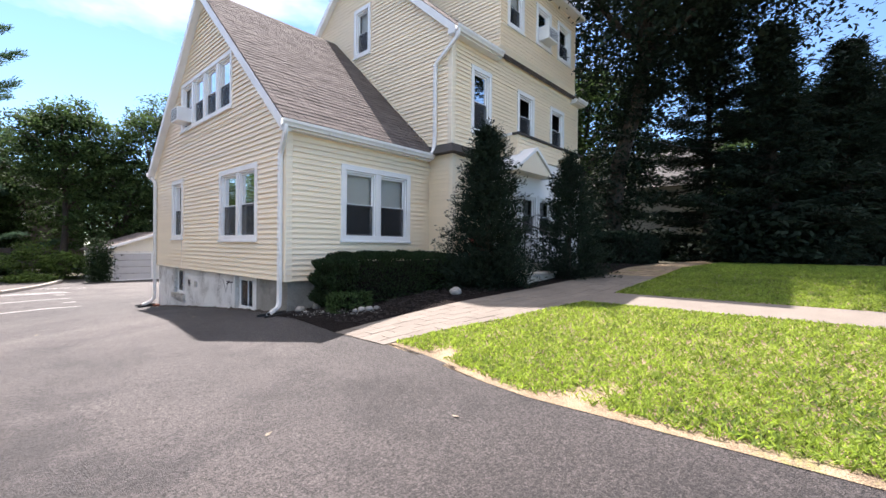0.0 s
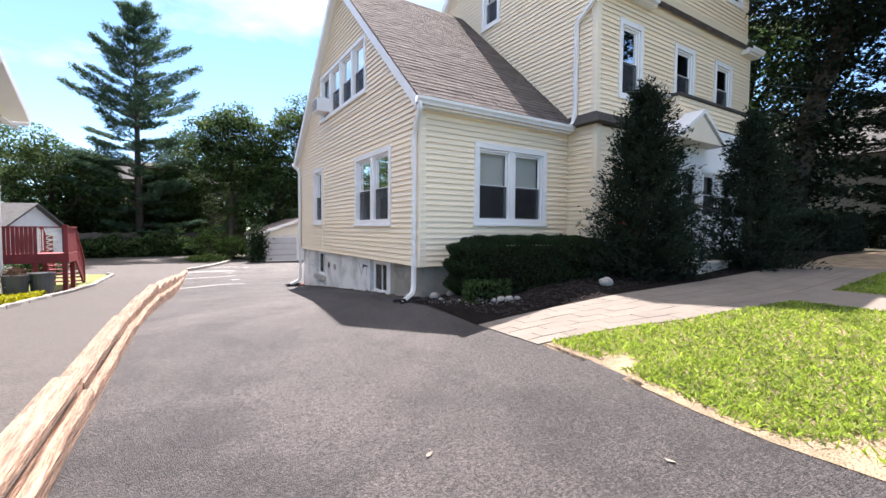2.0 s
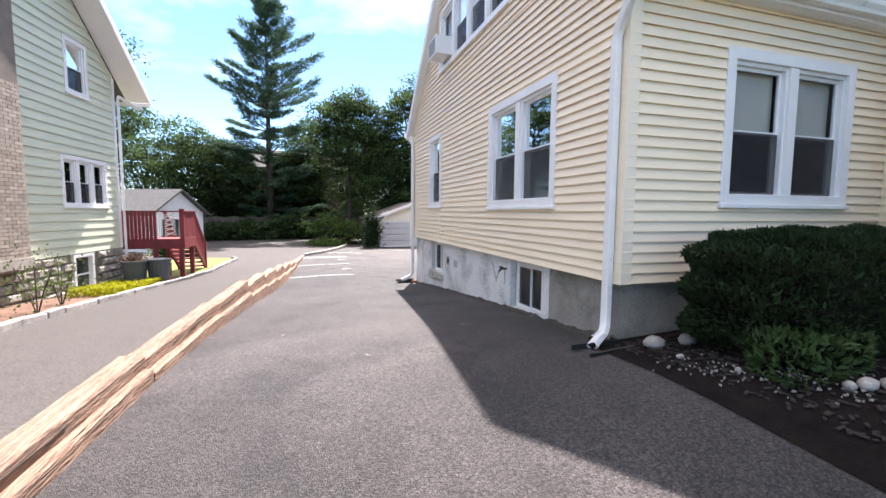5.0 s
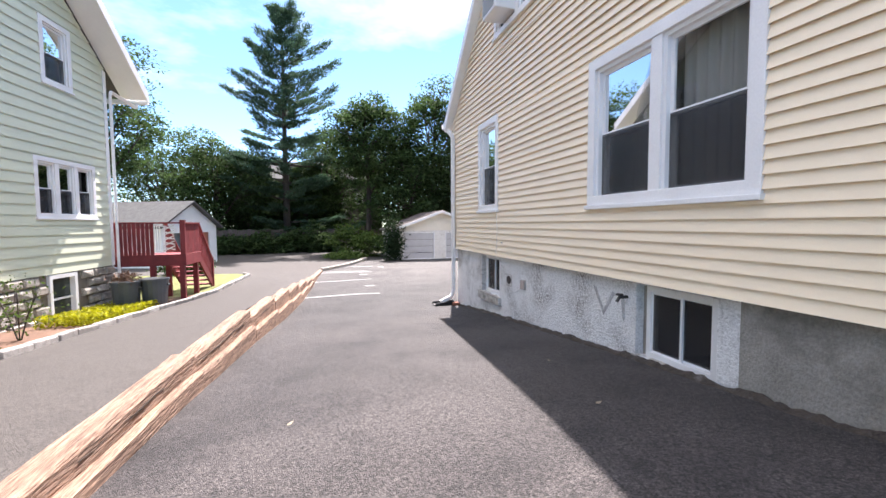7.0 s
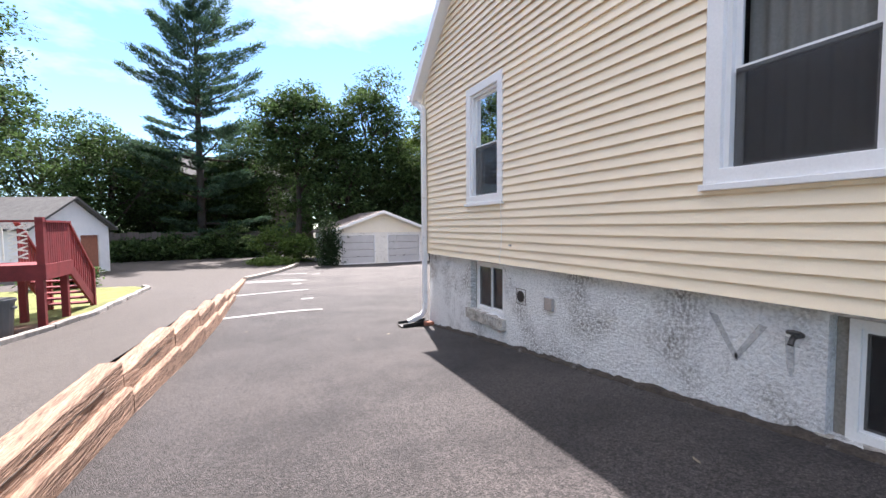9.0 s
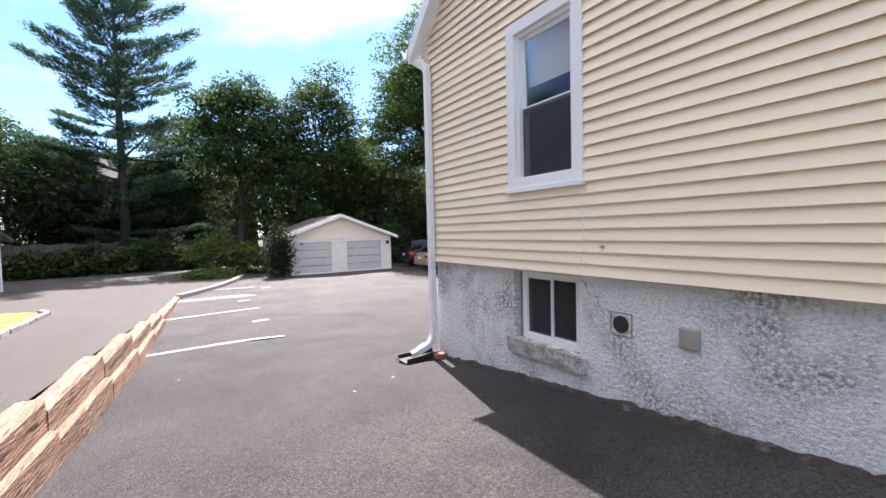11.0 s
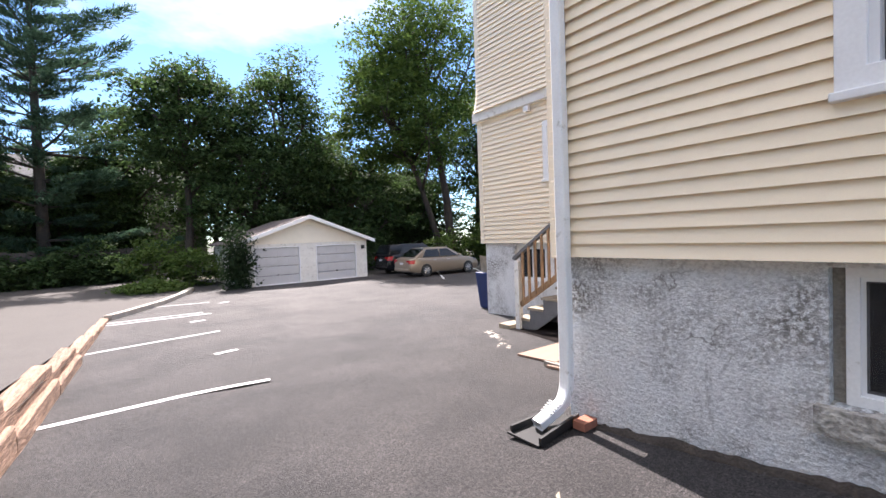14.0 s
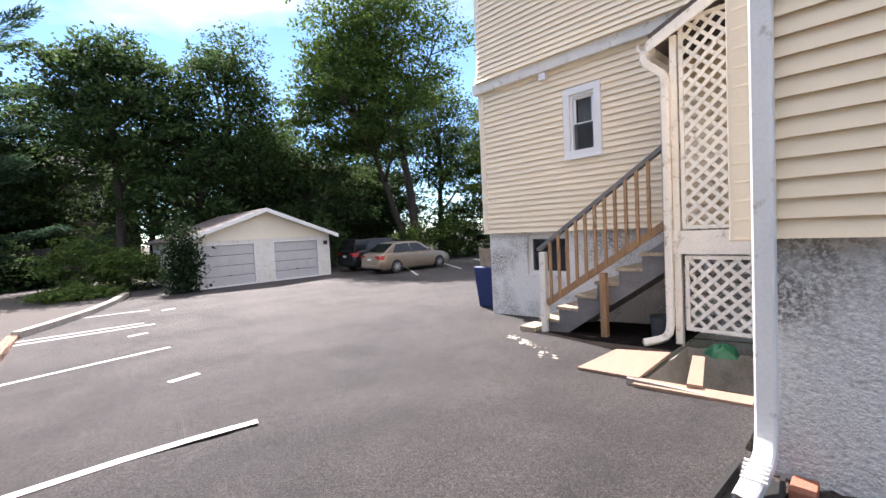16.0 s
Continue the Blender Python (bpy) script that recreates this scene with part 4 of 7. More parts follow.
slider(Wall((RX + 0.05, 0), (0, 1), (-1, 0)), *RB, house)


# ---- foliage helpers ----
def quads_mesh(name, c, a, b, material):
    """A mesh of four-cornered leaves: centres c, half axes a and b."""
    n = len(c)
    fold = np.cross(a, b)
    fold = fold / (np.linalg.norm(fold, axis=1, keepdims=True) + 1e-9) * np.linalg.norm(b, axis=1, keepdims=True) * 0.25
    v = np.stack([c - a, c - b * 0.9 + fold, c + a, c + b * 0.9 + fold], 1).reshape(-1, 3)
    me = bpy.data.meshes.new(name)
    me.vertices.add(4 * n)
    me.vertices.foreach_set("co", v.astype(np.float32).ravel())
    me.loops.add(4 * n)
    me.loops.foreach_set("vertex_index", np.arange(4 * n, dtype=np.int32))
    me.polygons.add(n)
    me.polygons.foreach_set("loop_start", np.arange(0, 4 * n, 4, dtype=np.int32))
    me.update(calc_edges=True)
    me.materials.append(material)
    return me


def rand_dirs(rng, n, flat=0.0):
    d = rng.normal(size=(n, 3))
    d[:, 2] *= 1 - flat
    return d / np.linalg.norm(d, axis=1, keepdims=True)


def leaves(name, rng, centres, size, material, ratio=0.55, flat=0.0, along=None):
    n = len(centres)
    a = along if along is not None else rand_dirs(rng, n, flat)
    b = np.cross(a, rand_dirs(rng, n))
    b /= np.linalg.norm(b, axis=1, keepdims=True) + 1e-9
    s = size * rng.uniform(0.6, 1.3, (n, 1))
    return quads_mesh(name, centres, a * s / 2, b * s / 2 * ratio, material)


def sprays(name, rng, centres, per, spread, size, material, ratio=0.6, droop=0.25):
    """Flattened sprays of leaves that lie mostly level, so that light catches their upper side."""
    n = len(centres) * per
    r = spread * rng.uniform(0.65, 1.3, (len(centres), 1, 1))
    off = np.clip(rng.normal(size=(len(centres), per, 3)), -1.8, 1.8)
    off[:, :, 2] = off[:, :, 2] * 0.34 - droop * (off[:, :, 0] ** 2 + off[:, :, 1] ** 2) * 0.35
    c = (centres[:, None, :] + off * r).reshape(-1, 3)
    up = rng.normal(size=(n, 3)) * 0.55 + np.array([0, 0, 1.0])
    a = np.cross(up, rand_dirs(rng, n))
    a /= np.linalg.norm(a, axis=1, keepdims=True) + 1e-9
    b = np.cross(up, a)
    b /= np.linalg.norm(b, axis=1, keepdims=True) + 1e-9
    sz = size * rng.uniform(0.6, 1.35, (n, 1))
    return quads_mesh(name, c, a * sz / 2, b * sz / 2 * ratio, material)


def broadleaf(at, height, radius, seed, material, label, lobes=17, tufts=26, per=38, leaf=0.25, trunk=0.28, low=0.25, lean=(0, 0), name="tree", group="trees behind the yard"):
    """A broadleaved tree: tapered trunk, forking limbs, and a billowing crown of leaf sprays with gaps."""
    rng = np.random.default_rng(seed)
    x, y = at
    z = base_z(x, y) if abs(x) < 60 else -1.2
    tree = thing(name, (x, y, z), label, "tree", group)
    top = height * 0.82
    sway = rng.normal(size=(8, 2)) * 0.10
    pts = [(x + lean[0] * s ** 1.3 + sway[k][0] * s * 2, y + lean[1] * s ** 1.3 + sway[k][1] * s * 2, z - 0.15 + top * s) for k, s in enumerate(np.linspace(0, 1, 8))]
    mb = MB()
    mb.tube(pts, [trunk * (1.3 if k == 0 else 1 - 0.12 * k) for k in range(8)], 9)
    part("trunk", mb, M_BARK, tree, smooth=True)
    mid = np.array([x + lean[0] * 0.75, y + lean[1] * 0.75, z + height * (low + (1 - low) * 0.47)])
    half = np.array([radius, radius, height * (1 - low) / 2])
    heads, sizes = [], []
    for k in range(lobes):
        f = 1 - 2 * (k + 0.5) / lobes
        a = 2.39996 * k + rng.normal() * 0.3 + seed
        rim = math.sqrt(max(0.0, 1 - f * f))
        d = np.array([math.cos(a) * rim, math.sin(a) * rim, f])
        if f > 0:
            d[:2] *= 1 - 0.25 * f
        heads.append(mid + d * half * rng.uniform(0.52, 0.80))
        sizes.append(radius * rng.uniform(0.27, 0.44))
    heads.append(mid)
    sizes.append(radius * 0.5)
    tips = []
    for k, (q, r) in enumerate(zip(heads, sizes)):
        d = rng.normal(size=(tufts, 3)) + np.array([0, 0, 0.45])
        d /= np.linalg.norm(d, axis=1, keepdims=True)
        t = q + d * r * rng.uniform(0.55, 1.12, (tufts, 1)) * np.array([1, 1, 0.85])
        tips.append(t)
        if k < 12:
            level = min(6, max(1, int((q[2] - r * 1.4 - z) / top * 7)))
            p = Vector(pts[level])
            e = Vector(q)
            m = p.lerp(e, 0.5) + Vector((rng.normal() * 0.2, rng.normal() * 0.2, -0.12 * (e - p).length * 0.5))
            lb = MB()
            lb.tube([p, m, e], [trunk * 0.42, trunk * 0.27, trunk * 0.10], 6)
            for w in t[:5]:
                lb.tube([m.lerp(e, 0.6), (m.lerp(e, 0.6) + Vector(w)) / 2 + Vector((0, 0, 0.08)), Vector(w)], [trunk * 0.12, trunk * 0.08, 0.01], 4, cap=False)
            part("limb", lb, M_BARK, tree, smooth=True)
    part("crown", sprays("crown", rng, np.concatenate(tips), per, 0.34 + 0.035 * radius, leaf, material), material, tree)
    return tree


PINE_H = [0.05, 0.25, 0.40, 0.50, 0.60, 0.68, 0.80, 0.90, 1.0]
PINE_R = [0.84, 1.0, 0.96, 0.74, 0.86, 0.88, 0.50, 0.30, 0.08]


def pine(at, height, radius, seed, label="tall white pine with layered open branches behind the neighbour's drive", rise=0.75, droop=0.0, material=None, size=0.40, gap=(0.030, 0.062),
         profile=PINE_R, low=0.07, stem=0.36, side=0.16, name="pine_tree", fill=1.0):
    """A conifer of whorled limbs, each carrying flat plumes of needle tufts."""
    rng = np.random.default_rng(seed)
    material = material or M_NEEDLE
    x, y = at
    z = base_z(x, y)
    tree = thing(name, (x, y, z), label, "tree")
    mb = MB()
    mb.tube([(x, y, z - 0.2 + height * s) for s in np.linspace(0, 0.98, 8)], [stem * (1 - 0.125 * k) for k in range(8)], 10)
    part("trunk", mb, M_BARK, tree, smooth=True)
    cs, al = [], []
    h = low
    while h < 0.985:
        n = rng.integers(4, 8)
        whorl = radius * interp(h, PINE_H, profile) * rng.uniform(0.6, 1.18)
        ph = rng.uniform(0, 6.28)
        for k in range(n):
            a = ph + k * 6.283 / n + rng.normal() * 0.25
            L = whorl * rng.uniform(0.38, 1.15) * (1 + side * math.cos(a))
            root = np.array([x, y, z + height * h])
            d = np.array([math.cos(a), math.sin(a), 0.02 + rise * h * h - droop])
            across = np.array([-math.sin(a), math.cos(a), 0])
            d[2] += rng.normal() * 0.09
            bend = lambda s: root + d * L * s + np.array([0, 0, (0.14 + 0.5 * droop) * L * s * s])
            lb = MB()
            lb.tube([bend(0), bend(0.45), bend(0.9)], [0.02 + 0.011 * L, 0.015 + 0.007 * L, 0.012], 5, cap=False)
            part("limb", lb, M_BARK, tree)
            m = int((5.5 * L + 4) * fill)
            for s in np.linspace(0.30, 1.0, m):
                if rng.random() < 0.16:
                    continue
                wide = (0.10 + 0.26 * L * (1.05 - s) * min(1, s * 1.8)) * rng.uniform(0.3, 1.15)
                for sg in (-1, 1):
                    p = bend(s) + across * sg * wide + d * 0.35 * wide
                    j = np.clip(rng.normal(size=(9, 3)), -1.7, 1.7) * np.array([0.20, 0.20, 0.085])
                    cs.append(p + j)
                    q = np.tile(d * 0.8 + across * sg * 0.7 + np.array([0, 0, 0.3 - droop]), (9, 1)) + rng.normal(size=(9, 3)) * 0.45
                    al.append(q / np.linalg.norm(q, axis=1, keepdims=True))
        h += rng.uniform(*gap) * (1.15 - 0.45 * h)
    part("crown", leaves("crown", rng, np.concatenate(cs), size, material, 0.17, along=np.concatenate(al)), material, tree)
    return tree


def evergreen(at, z, height, radius, seed, label, n=26000, size=0.075, shape=0.8, name="evergreen_shrub"):
    """A dense conical evergreen with ragged sprays pointing out and up."""
    rng = np.random.default_rng(seed)
    x, y = at
    tree = thing(name, (x, y, z), label, "evergreen")
    mb = MB()
    mb.tube([(x, y, z - 0.1), (x + 0.02, y, z + height * 0.5), (x, y, z + height * 0.93)], [0.07, 0.045, 0.012], 8)
    part("trunk", mb, M_BARK, tree, smooth=True)
    ns = n // 45
    hh = rng.uniform(0.03, 1.0, ns) ** 1.15
    ang = rng.uniform(0, 6.283, ns)
    lump = 1 + 0.22 * np.sin(ang * 3 + hh * 9 + seed) + 0.14 * np.sin(ang * 7 - hh * 17)
    rad = radius * (1 - hh) ** shape * lump * rng.uniform(0.5, 1.2, ns) + 0.05
    rad *= np.where(hh < 0.15, 0.8, 1.0)
    tip = np.stack([x + np.cos(ang) * rad, y + np.sin(ang) * rad, z + height * hh + 0.10 * rng.normal(size=ns)], 1)
    out = np.stack([np.cos(ang), np.sin(ang), np.full(ns, 0.55)], 1)
    out /= np.linalg.norm(out, axis=1, keepdims=True)
    s = rng.uniform(-0.28, 0.06, (ns, 45, 1)) * (0.5 + rng.uniform(0.5, 1, (ns, 1, 1)))
    c = tip[:, None, :] + out[:, None, :] * s + rng.normal(size=(ns, 45, 3)) * 0.035
    al = out[:, None, :] + rng.normal(size=(ns, 45, 3)) * 0.5
    al = (al / np.linalg.norm(al, axis=2, keepdims=True)).reshape(-1, 3)
    part("foliage", leaves("foliage", rng, c.reshape(-1, 3), size, M_SPRUCE_SHADE, 0.28, along=al), M_SPRUCE_SHADE, tree)
    return tree


# ---- timber edging ----
# the row of raw timbers between the two drives: a lower course and a stepped upper course
def timber(a, b, z_lo, z_hi, wid, seed, tilt=0.0):
    """One rough-sawn timber from plan point a to b."""
    rnd = random.Random(seed)
    mb = MB()
    a, b = Vector((*a, 0)), Vector((*b, 0))
    d = (b - a).normalized()
    s = Vector((-d.y, d.x, 0))
    n = max(3, int((b - a).length / 0.35))
    ring = []
    for k in range(n + 1):
        p = a + (b - a) * (k / n)
        j = [rnd.uniform(-0.007, 0.007) for _ in range(8)]
        zl, zh = z_lo[0] + (z_lo[1] - z_lo[0]) * k / n, z_hi[0] + (z_hi[1] - z_hi[0]) * k / n
        c = 0.018
        ring.append([p + s * (0 + j[0]) + Vector((0, 0, zl)), p - s * 0 + Vector((0, 0, zh - c + j[1])) + s * j[2], p + s * c + Vector((0, 0, zh + j[3])),
                     p + s * (wid - c) + Vector((0, 0, zh + j[4])), p + s * wid + Vector((0, 0, zh - c)), p + s * wid + Vector((0, 0, zl))])
    i0 = len(mb.v)
    for r in ring:
        mb.v += [tuple(q) for q in r]
    for k in range(n):
        for q in range(6):
            A, B = i0 + k * 6 + q, i0 + k * 6 + (q + 1) % 6
            mb.f.append((A, B, B + 6, A + 6))
    mb.f += [tuple(range(i0, i0 + 6)), tuple(reversed(range(i0 + n * 6, i0 + n * 6 + 6)))]
    return mb


def split_line(xa, ya, xb, yb, z, k):
    """A dark drying crack along a timber's face."""
    m = MB()
    n = 7
    pts = [(xa + (xb - xa) * t / n + 0.004, ya + (yb - ya) * t / n, z(t / n) + 0.006 * math.sin(k * 3.1 + t * 1.9)) for t in range(n + 1)]
    for p, q in zip(pts, pts[1:]):
        m.bar(p, q, 0.008, 0.004)
    return m


edge_cuts = [-12, -9.4, -7.0, -4.6, -2.1, 0.82, 3.2, 5.5, 7.4, 9.2, 11.0, 12.9, 14.7, 16.6, 18.4, 20.0]
for k, (ya, yb) in enumerate(zip(edge_cuts, edge_cuts[1:])):
    xa, xb = timber_x(ya), timber_x(yb)
    zt = timber_top(yb) + 0.02
    ga, gb = ground_z(xa + 0.1, ya), ground_z(xb + 0.1, yb)
    tall = zt - min(ga, gb)
    split = 0.5 if tall > 0.2 else 0.0
    top_lo = (ga + (zt - ga) * split, gb + (zt - gb) * split)
    beam = solid("edging_timber", timber((xa - 0.01, ya + 0.004), (xb - 0.01, yb - 0.004), top_lo, (zt + 0.015, zt - 0.01), 0.19, k), M_TIMBER,
                 "rough raw pine timber laid along the driveway edge", "timber", "timbers along the drive")
    u0, u1 = 0.08 + 0.1 * (k % 3), 0.62 + 0.1 * (k % 4)
    part("drying_crack", split_line(xa + (xb - xa) * u0 - 0.012, ya + (yb - ya) * u0, xa + (xb - xa) * u1 - 0.012, ya + (yb - ya) * u1,
                                    lambda t: (zt * 0.55 + 0.45 * (top_lo[0] + (top_lo[1] - top_lo[0]) * (u0 + (u1 - u0) * t))), k), M_BARK, beam)
    if split:
        solid("edging_timber", timber((xa + 0.055, ya + 0.003), (xb + 0.055, yb - 0.003), (ga - 0.1, gb - 0.1), (top_lo[0] - 0.004, top_lo[1] - 0.004), 0.19, k + 40), M_TIMBER,
              "rough raw pine timber laid along the driveway edge", "timber", "timbers along the drive")
# low kerb beyond the timbers
mb = MB()
kp = [(-2.98, 19.95), (-2.5, 20.8), (-1.6, 22.6), (-0.9, 24.6), (-0.3, 26.8)]
for (xa, ya), (xb, yb) in zip(kp, kp[1:]):
    mb.bar((xa, ya, ground_z(xa, ya) + 0.03), (xb, yb, ground_z(xb, yb) + 0.03), 0.2, 0.22)
solid("kerb", mb, M_STEP, "worn grey kerb at the edge of the parking yard", "kerb", kind="structure")

# ---- painted stall lines ----
def painted(ax, ay, bx, by, w=0.10, label="white painted parking stall line on asphalt"):
    mb = MB()
    d = Vector((bx - ax, by - ay, 0))
    s = Vector((-d.y, d.x, 0)).normalized() * w / 2
    n = max(1, int(d.length / 0.4))
    mb.sheet(lambda a, b: (lambda p: (p.x, p.y, ground_z(p.x, p.y) + 0.006))(Vector((ax, ay, 0)) + d * a + s * (2 * b - 1)), n, 1)
    solid("parking_line", mb, M_PAINTLINE, label, "parking line", "painted parking lines", smooth=True)


painted(-3.62, 11.72, -1.28, 11.25)
painted(-3.32, 15.45, -1.05, 15.85)
painted(-3.05, 18.95, -0.75, 18.85)
painted(-3.02, 19.35, -0.9, 19.25)
painted(-2.2, 22.0, -0.4, 21.6)
for sx, sy in ((-1.36, 13.45), (-1.22, 17.75), (-0.05, 21.1)):
    painted(sx - 0.17, sy - 0.03, sx + 0.17, sy + 0.05, 0.12, "short white painted parking mark on asphalt")
for sx in (8.6, 11.2, 13.8, 16.4):
    painted(sx, 20.6, sx + 2.6, 24.6)
splash = MB()
srnd = random.Random(12)
for k in range(46):
    f = k / 45
    sx = 2.33 - 0.46 * f ** 0.8 - (0.32 * max(0, f - 0.7) / 0.3) + srnd.gauss(0, 0.03 + 0.05 * f)
    sy = 11.19 - 0.86 * f - (0.3 * max(0, f - 0.7) / 0.3) + srnd.gauss(0, 0.04)
    ra, rb_ = srnd.uniform(0.008, 0.035), srnd.uniform(0.012, 0.06)
    splash.poly([(sx + ra * math.cos(t) * srnd.uniform(0.6, 1.2), sy + rb_ * math.sin(t) * srnd.uniform(0.6, 1.2), ground_z(sx, sy) + 0.005 + 0.0004 * (k % 7)) for t in np.linspace(0, 6.283, 9)[:-1]])
tagged(solid("paint_spill", splash, M_STEP, "pale splashes of spilled paint on asphalt", "stain"), kind="stuff")

# ---- front walk and bed ----
strip_sheet("mulch_bed", M_MULCH, -3.25, 0.3, lambda y: interp(y, [-3.25, -2.3, 0.0, 0.3], [-0.36, -0.50, -0.3, -0.1]), lambda y: 9.5, 30, 50, 0.006,
            "dark damp mulch bed along the house front", "flower bed")
slab = MB()
slab.sheet(lambda a, b: (lambda x: (lambda y: (x, y, ground_z(x, y) + 0.008))(walk_near(x) + (walk_far(x) - walk_near(x)) * b))(-0.5 + 6.38 * a), 60, 10)
paving = solid("pavement", slab, M_MORTAR, "light concrete paver walk leading to the front steps", "path", kind="structure", smooth=True)
strip_sheet("lawn_strip", M_LAWN, -4.75, -3.25, lambda y: interp(y, [-4.75, -3.9, -3.25], [-0.70, -0.54, -0.46]), lambda y: 26.0, 8, 44, 0.0, "thin grass beside the walk", "lawn")
path = MB()
path.sheet(lambda a, b: (lambda x, y: (x, y, ground_z(x, y) + 0.02))(2.55 + 0.95 * b + 0.35 * a, -4.25 - 13 * a), 40, 3)
solid("street_path", path, M_PAVER, "pale concrete path crossing the lawn to the street", "path", kind="structure", smooth=True)

# rocks in the bed
def rock(at, r, seed):
    rng = np.random.default_rng(seed)
    bm = bmesh.new()
    bmesh.ops.create_icosphere(bm, subdivisions=2, radius=1.0)
    sx, sy, sz = r * rng.uniform(0.8, 1.25), r * rng.uniform(0.7, 1.0), r * rng.uniform(0.55, 0.75)
    for v in bm.verts:
        k = 1 + 0.22 * noise.noise(v.co * 1.3 + Vector((seed, 0, 0)))
        v.co = Vector((v.co.x * sx * k, v.co.y * sy * k, v.co.z * sz * k))
    me = bpy.data.meshes.new("rock")
    bm.to_mesh(me)
    bm.free()
    me.materials.append(M_STONE)
    ob = part("rock", me, M_STONE, None, smooth=True)
    ob.location = (at[0], at[1], ground_z(*at) + 0.012 + sz * 0.55)
    return tagged(ob, "rounded pale grey field stone lying on mulch", "rock", "stones in the mulch bed")


for k, (px, py, pr) in enumerate([(0.33, -1.56, 0.045), (0.42, -1.60, 0.055), (0.52, -1.66, 0.06), (0.62, -1.72, 0.05), (2.15, -2.05, 0.11), (0.10, -0.32, 0.09), (0.36, -0.42, 0.08), (-0.02, -0.7, 0.03), (0.05, -1.1, 0.025)]):
    rock((px, py), pr, k + 3)
rng = np.random.default_rng(5)
chips = MB()
for k in range(2600):
    cx, cy = rng.uniform(-0.2, 3.5), rng.uniform(-2.4, -0.1)
    if cy < walk_far(cx) + 0.08 or cx < -0.42 + 0.1 * (cy + 2.3):
        continue
    a = rng.uniform(0, 3.14)
    l, w = rng.uniform(0.012, 0.035), rng.uniform(0.004, 0.01)
    c, s = math.cos(a), math.sin(a)
    z = ground_z(cx, cy) + 0.013
    chips.hexa([(cx + c * i * l - s * j * w, cy + s * i * l + c * j * w, z + h) for h in (0, 0.009) for i, j in ((-1, -1), (1, -1), (1, 1), (-1, 1))])
solid("mulch_chips", mesh_of(chips, "mulch_chips", M_CHIP, fix=False), M_CHIP, "loose dark bark chips on the bed", "mulch", kind="stuff")
pale = MB()
for k in range(170):
    t = rng.uniform(0, 1)
    cx, cy = -0.15 + 0.65 * t + rng.normal() * 0.12, -0.55 - 0.9 * t + rng.normal() * 0.12 - 0.3
    a = rng.uniform(0, 3.14)
    l = rng.uniform(0.004, 0.010)
    c, s = math.cos(a), math.sin(a)
    z = ground_z(cx, cy) + 0.013
    pale.hexa([(cx + c * i * l - s * j * l * .6, cy + s * i * l + c * j * l * .6, z + h) for h in (0, 0.01) for i, j in ((-1, -1), (1, -1), (1, 1), (-1, 1))])
solid("gravel_bits", mesh_of(pale, "gravel_bits", M_STONE, fix=False), M_STONE, "scattered pale gravel bits on the mulch edge", "gravel", kind="stuff")


def hedge(x0, x1, y0, y1, z0, z1, seed, label, count, size, material, name="hedge"):
    rng = np.random.default_rng(seed)
    h = thing(name, ((x0 + x1) / 2, (y0 + y1) / 2, z0), label, "hedge")
    u, v = rng.uniform(-1, 1, count), rng.uniform(-1, 1, count)
    face = rng.integers(0, 6, count)
    p = np.stack([np.where(face < 2, np.where(face == 0, -1, 1), u), np.where((face > 1) & (face < 4), np.where(face == 2, -1, 1), np.where(face < 2, u, v)),
                  np.where(face > 3, 1, v)], 1)
    p /= (np.abs(p) ** 5).sum(1, keepdims=True) ** 0.2
    lump = 1 + 0.05 * np.sin(p[:, :1] * 9 + seed) * np.cos(p[:, 1:2] * 7) + 0.04 * np.sin(p[:, 2:3] * 11 + p[:, :1] * 13)
    p = p * lump * (1 - np.abs(rng.normal(size=(count, 1))) * 0.055)
    c = np.stack([(x0 + x1) / 2 + p[:, 0] * (x1 - x0) / 2, (y0 + y1) / 2 + p[:, 1] * (y1 - y0) / 2, (z0 + z1) / 2 + p[:, 2] * (z1 - z0) / 2], 1)
    al = p + np.array([0, 0, 0.7]) + rng.normal(size=(count, 3)) * 0.7
    al /= np.linalg.norm(al, axis=1, keepdims=True)
    part("foliage", leaves("foliage", rng, c, size, material, 0.35, along=al), material, h)
    if count < 2000:
        return h
    # added near-black box, stands in for the shaded inside of the hedge
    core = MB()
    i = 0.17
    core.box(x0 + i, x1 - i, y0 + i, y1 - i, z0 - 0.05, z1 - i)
    part("shade_filler", core, M_MULCH, h, bevel=0.1)
    return h


hedge(0.18, 3.25, -1.42, -0.30, 0.08, 1.12, 2, "clipped dark green yew hedge below the front window", 42000, 0.06, M_YEW)
hedge(0.06, 0.78, -1.50, -1.10, 0.12, 0.50, 9, "small ragged green shrub in front of the hedge", 1700, 0.07, M_LEAF, name="shrub")
hedge(3.1, 4.3, -1.95, -0.95, 0.35, 1.0, 4, "low dark shrub between the hedge and steps", 12000, 0.07, M_SPRUCE_SHADE, name="shrub")
# the deep shade on this hedge is painted in by its near-black leaf colour
hedge(9.2, 13.0, -2.6, -1.4, 0.6, 1.75, 6, "dark clipped hedge beside the house in deep shade", 16000, 0.11, M_SPRUCE_SHADE)
evergreen((3.12, -2.02), 0.42, 3.15, 0.82, 11, "tall dark green yew beside the front steps", n=60000, shape=0.55)
evergreen((5.2, -2.72), 0.5, 2.75, 1.0, 12, "dark green young spruce beside the front walk", n=36000, shape=0.85)

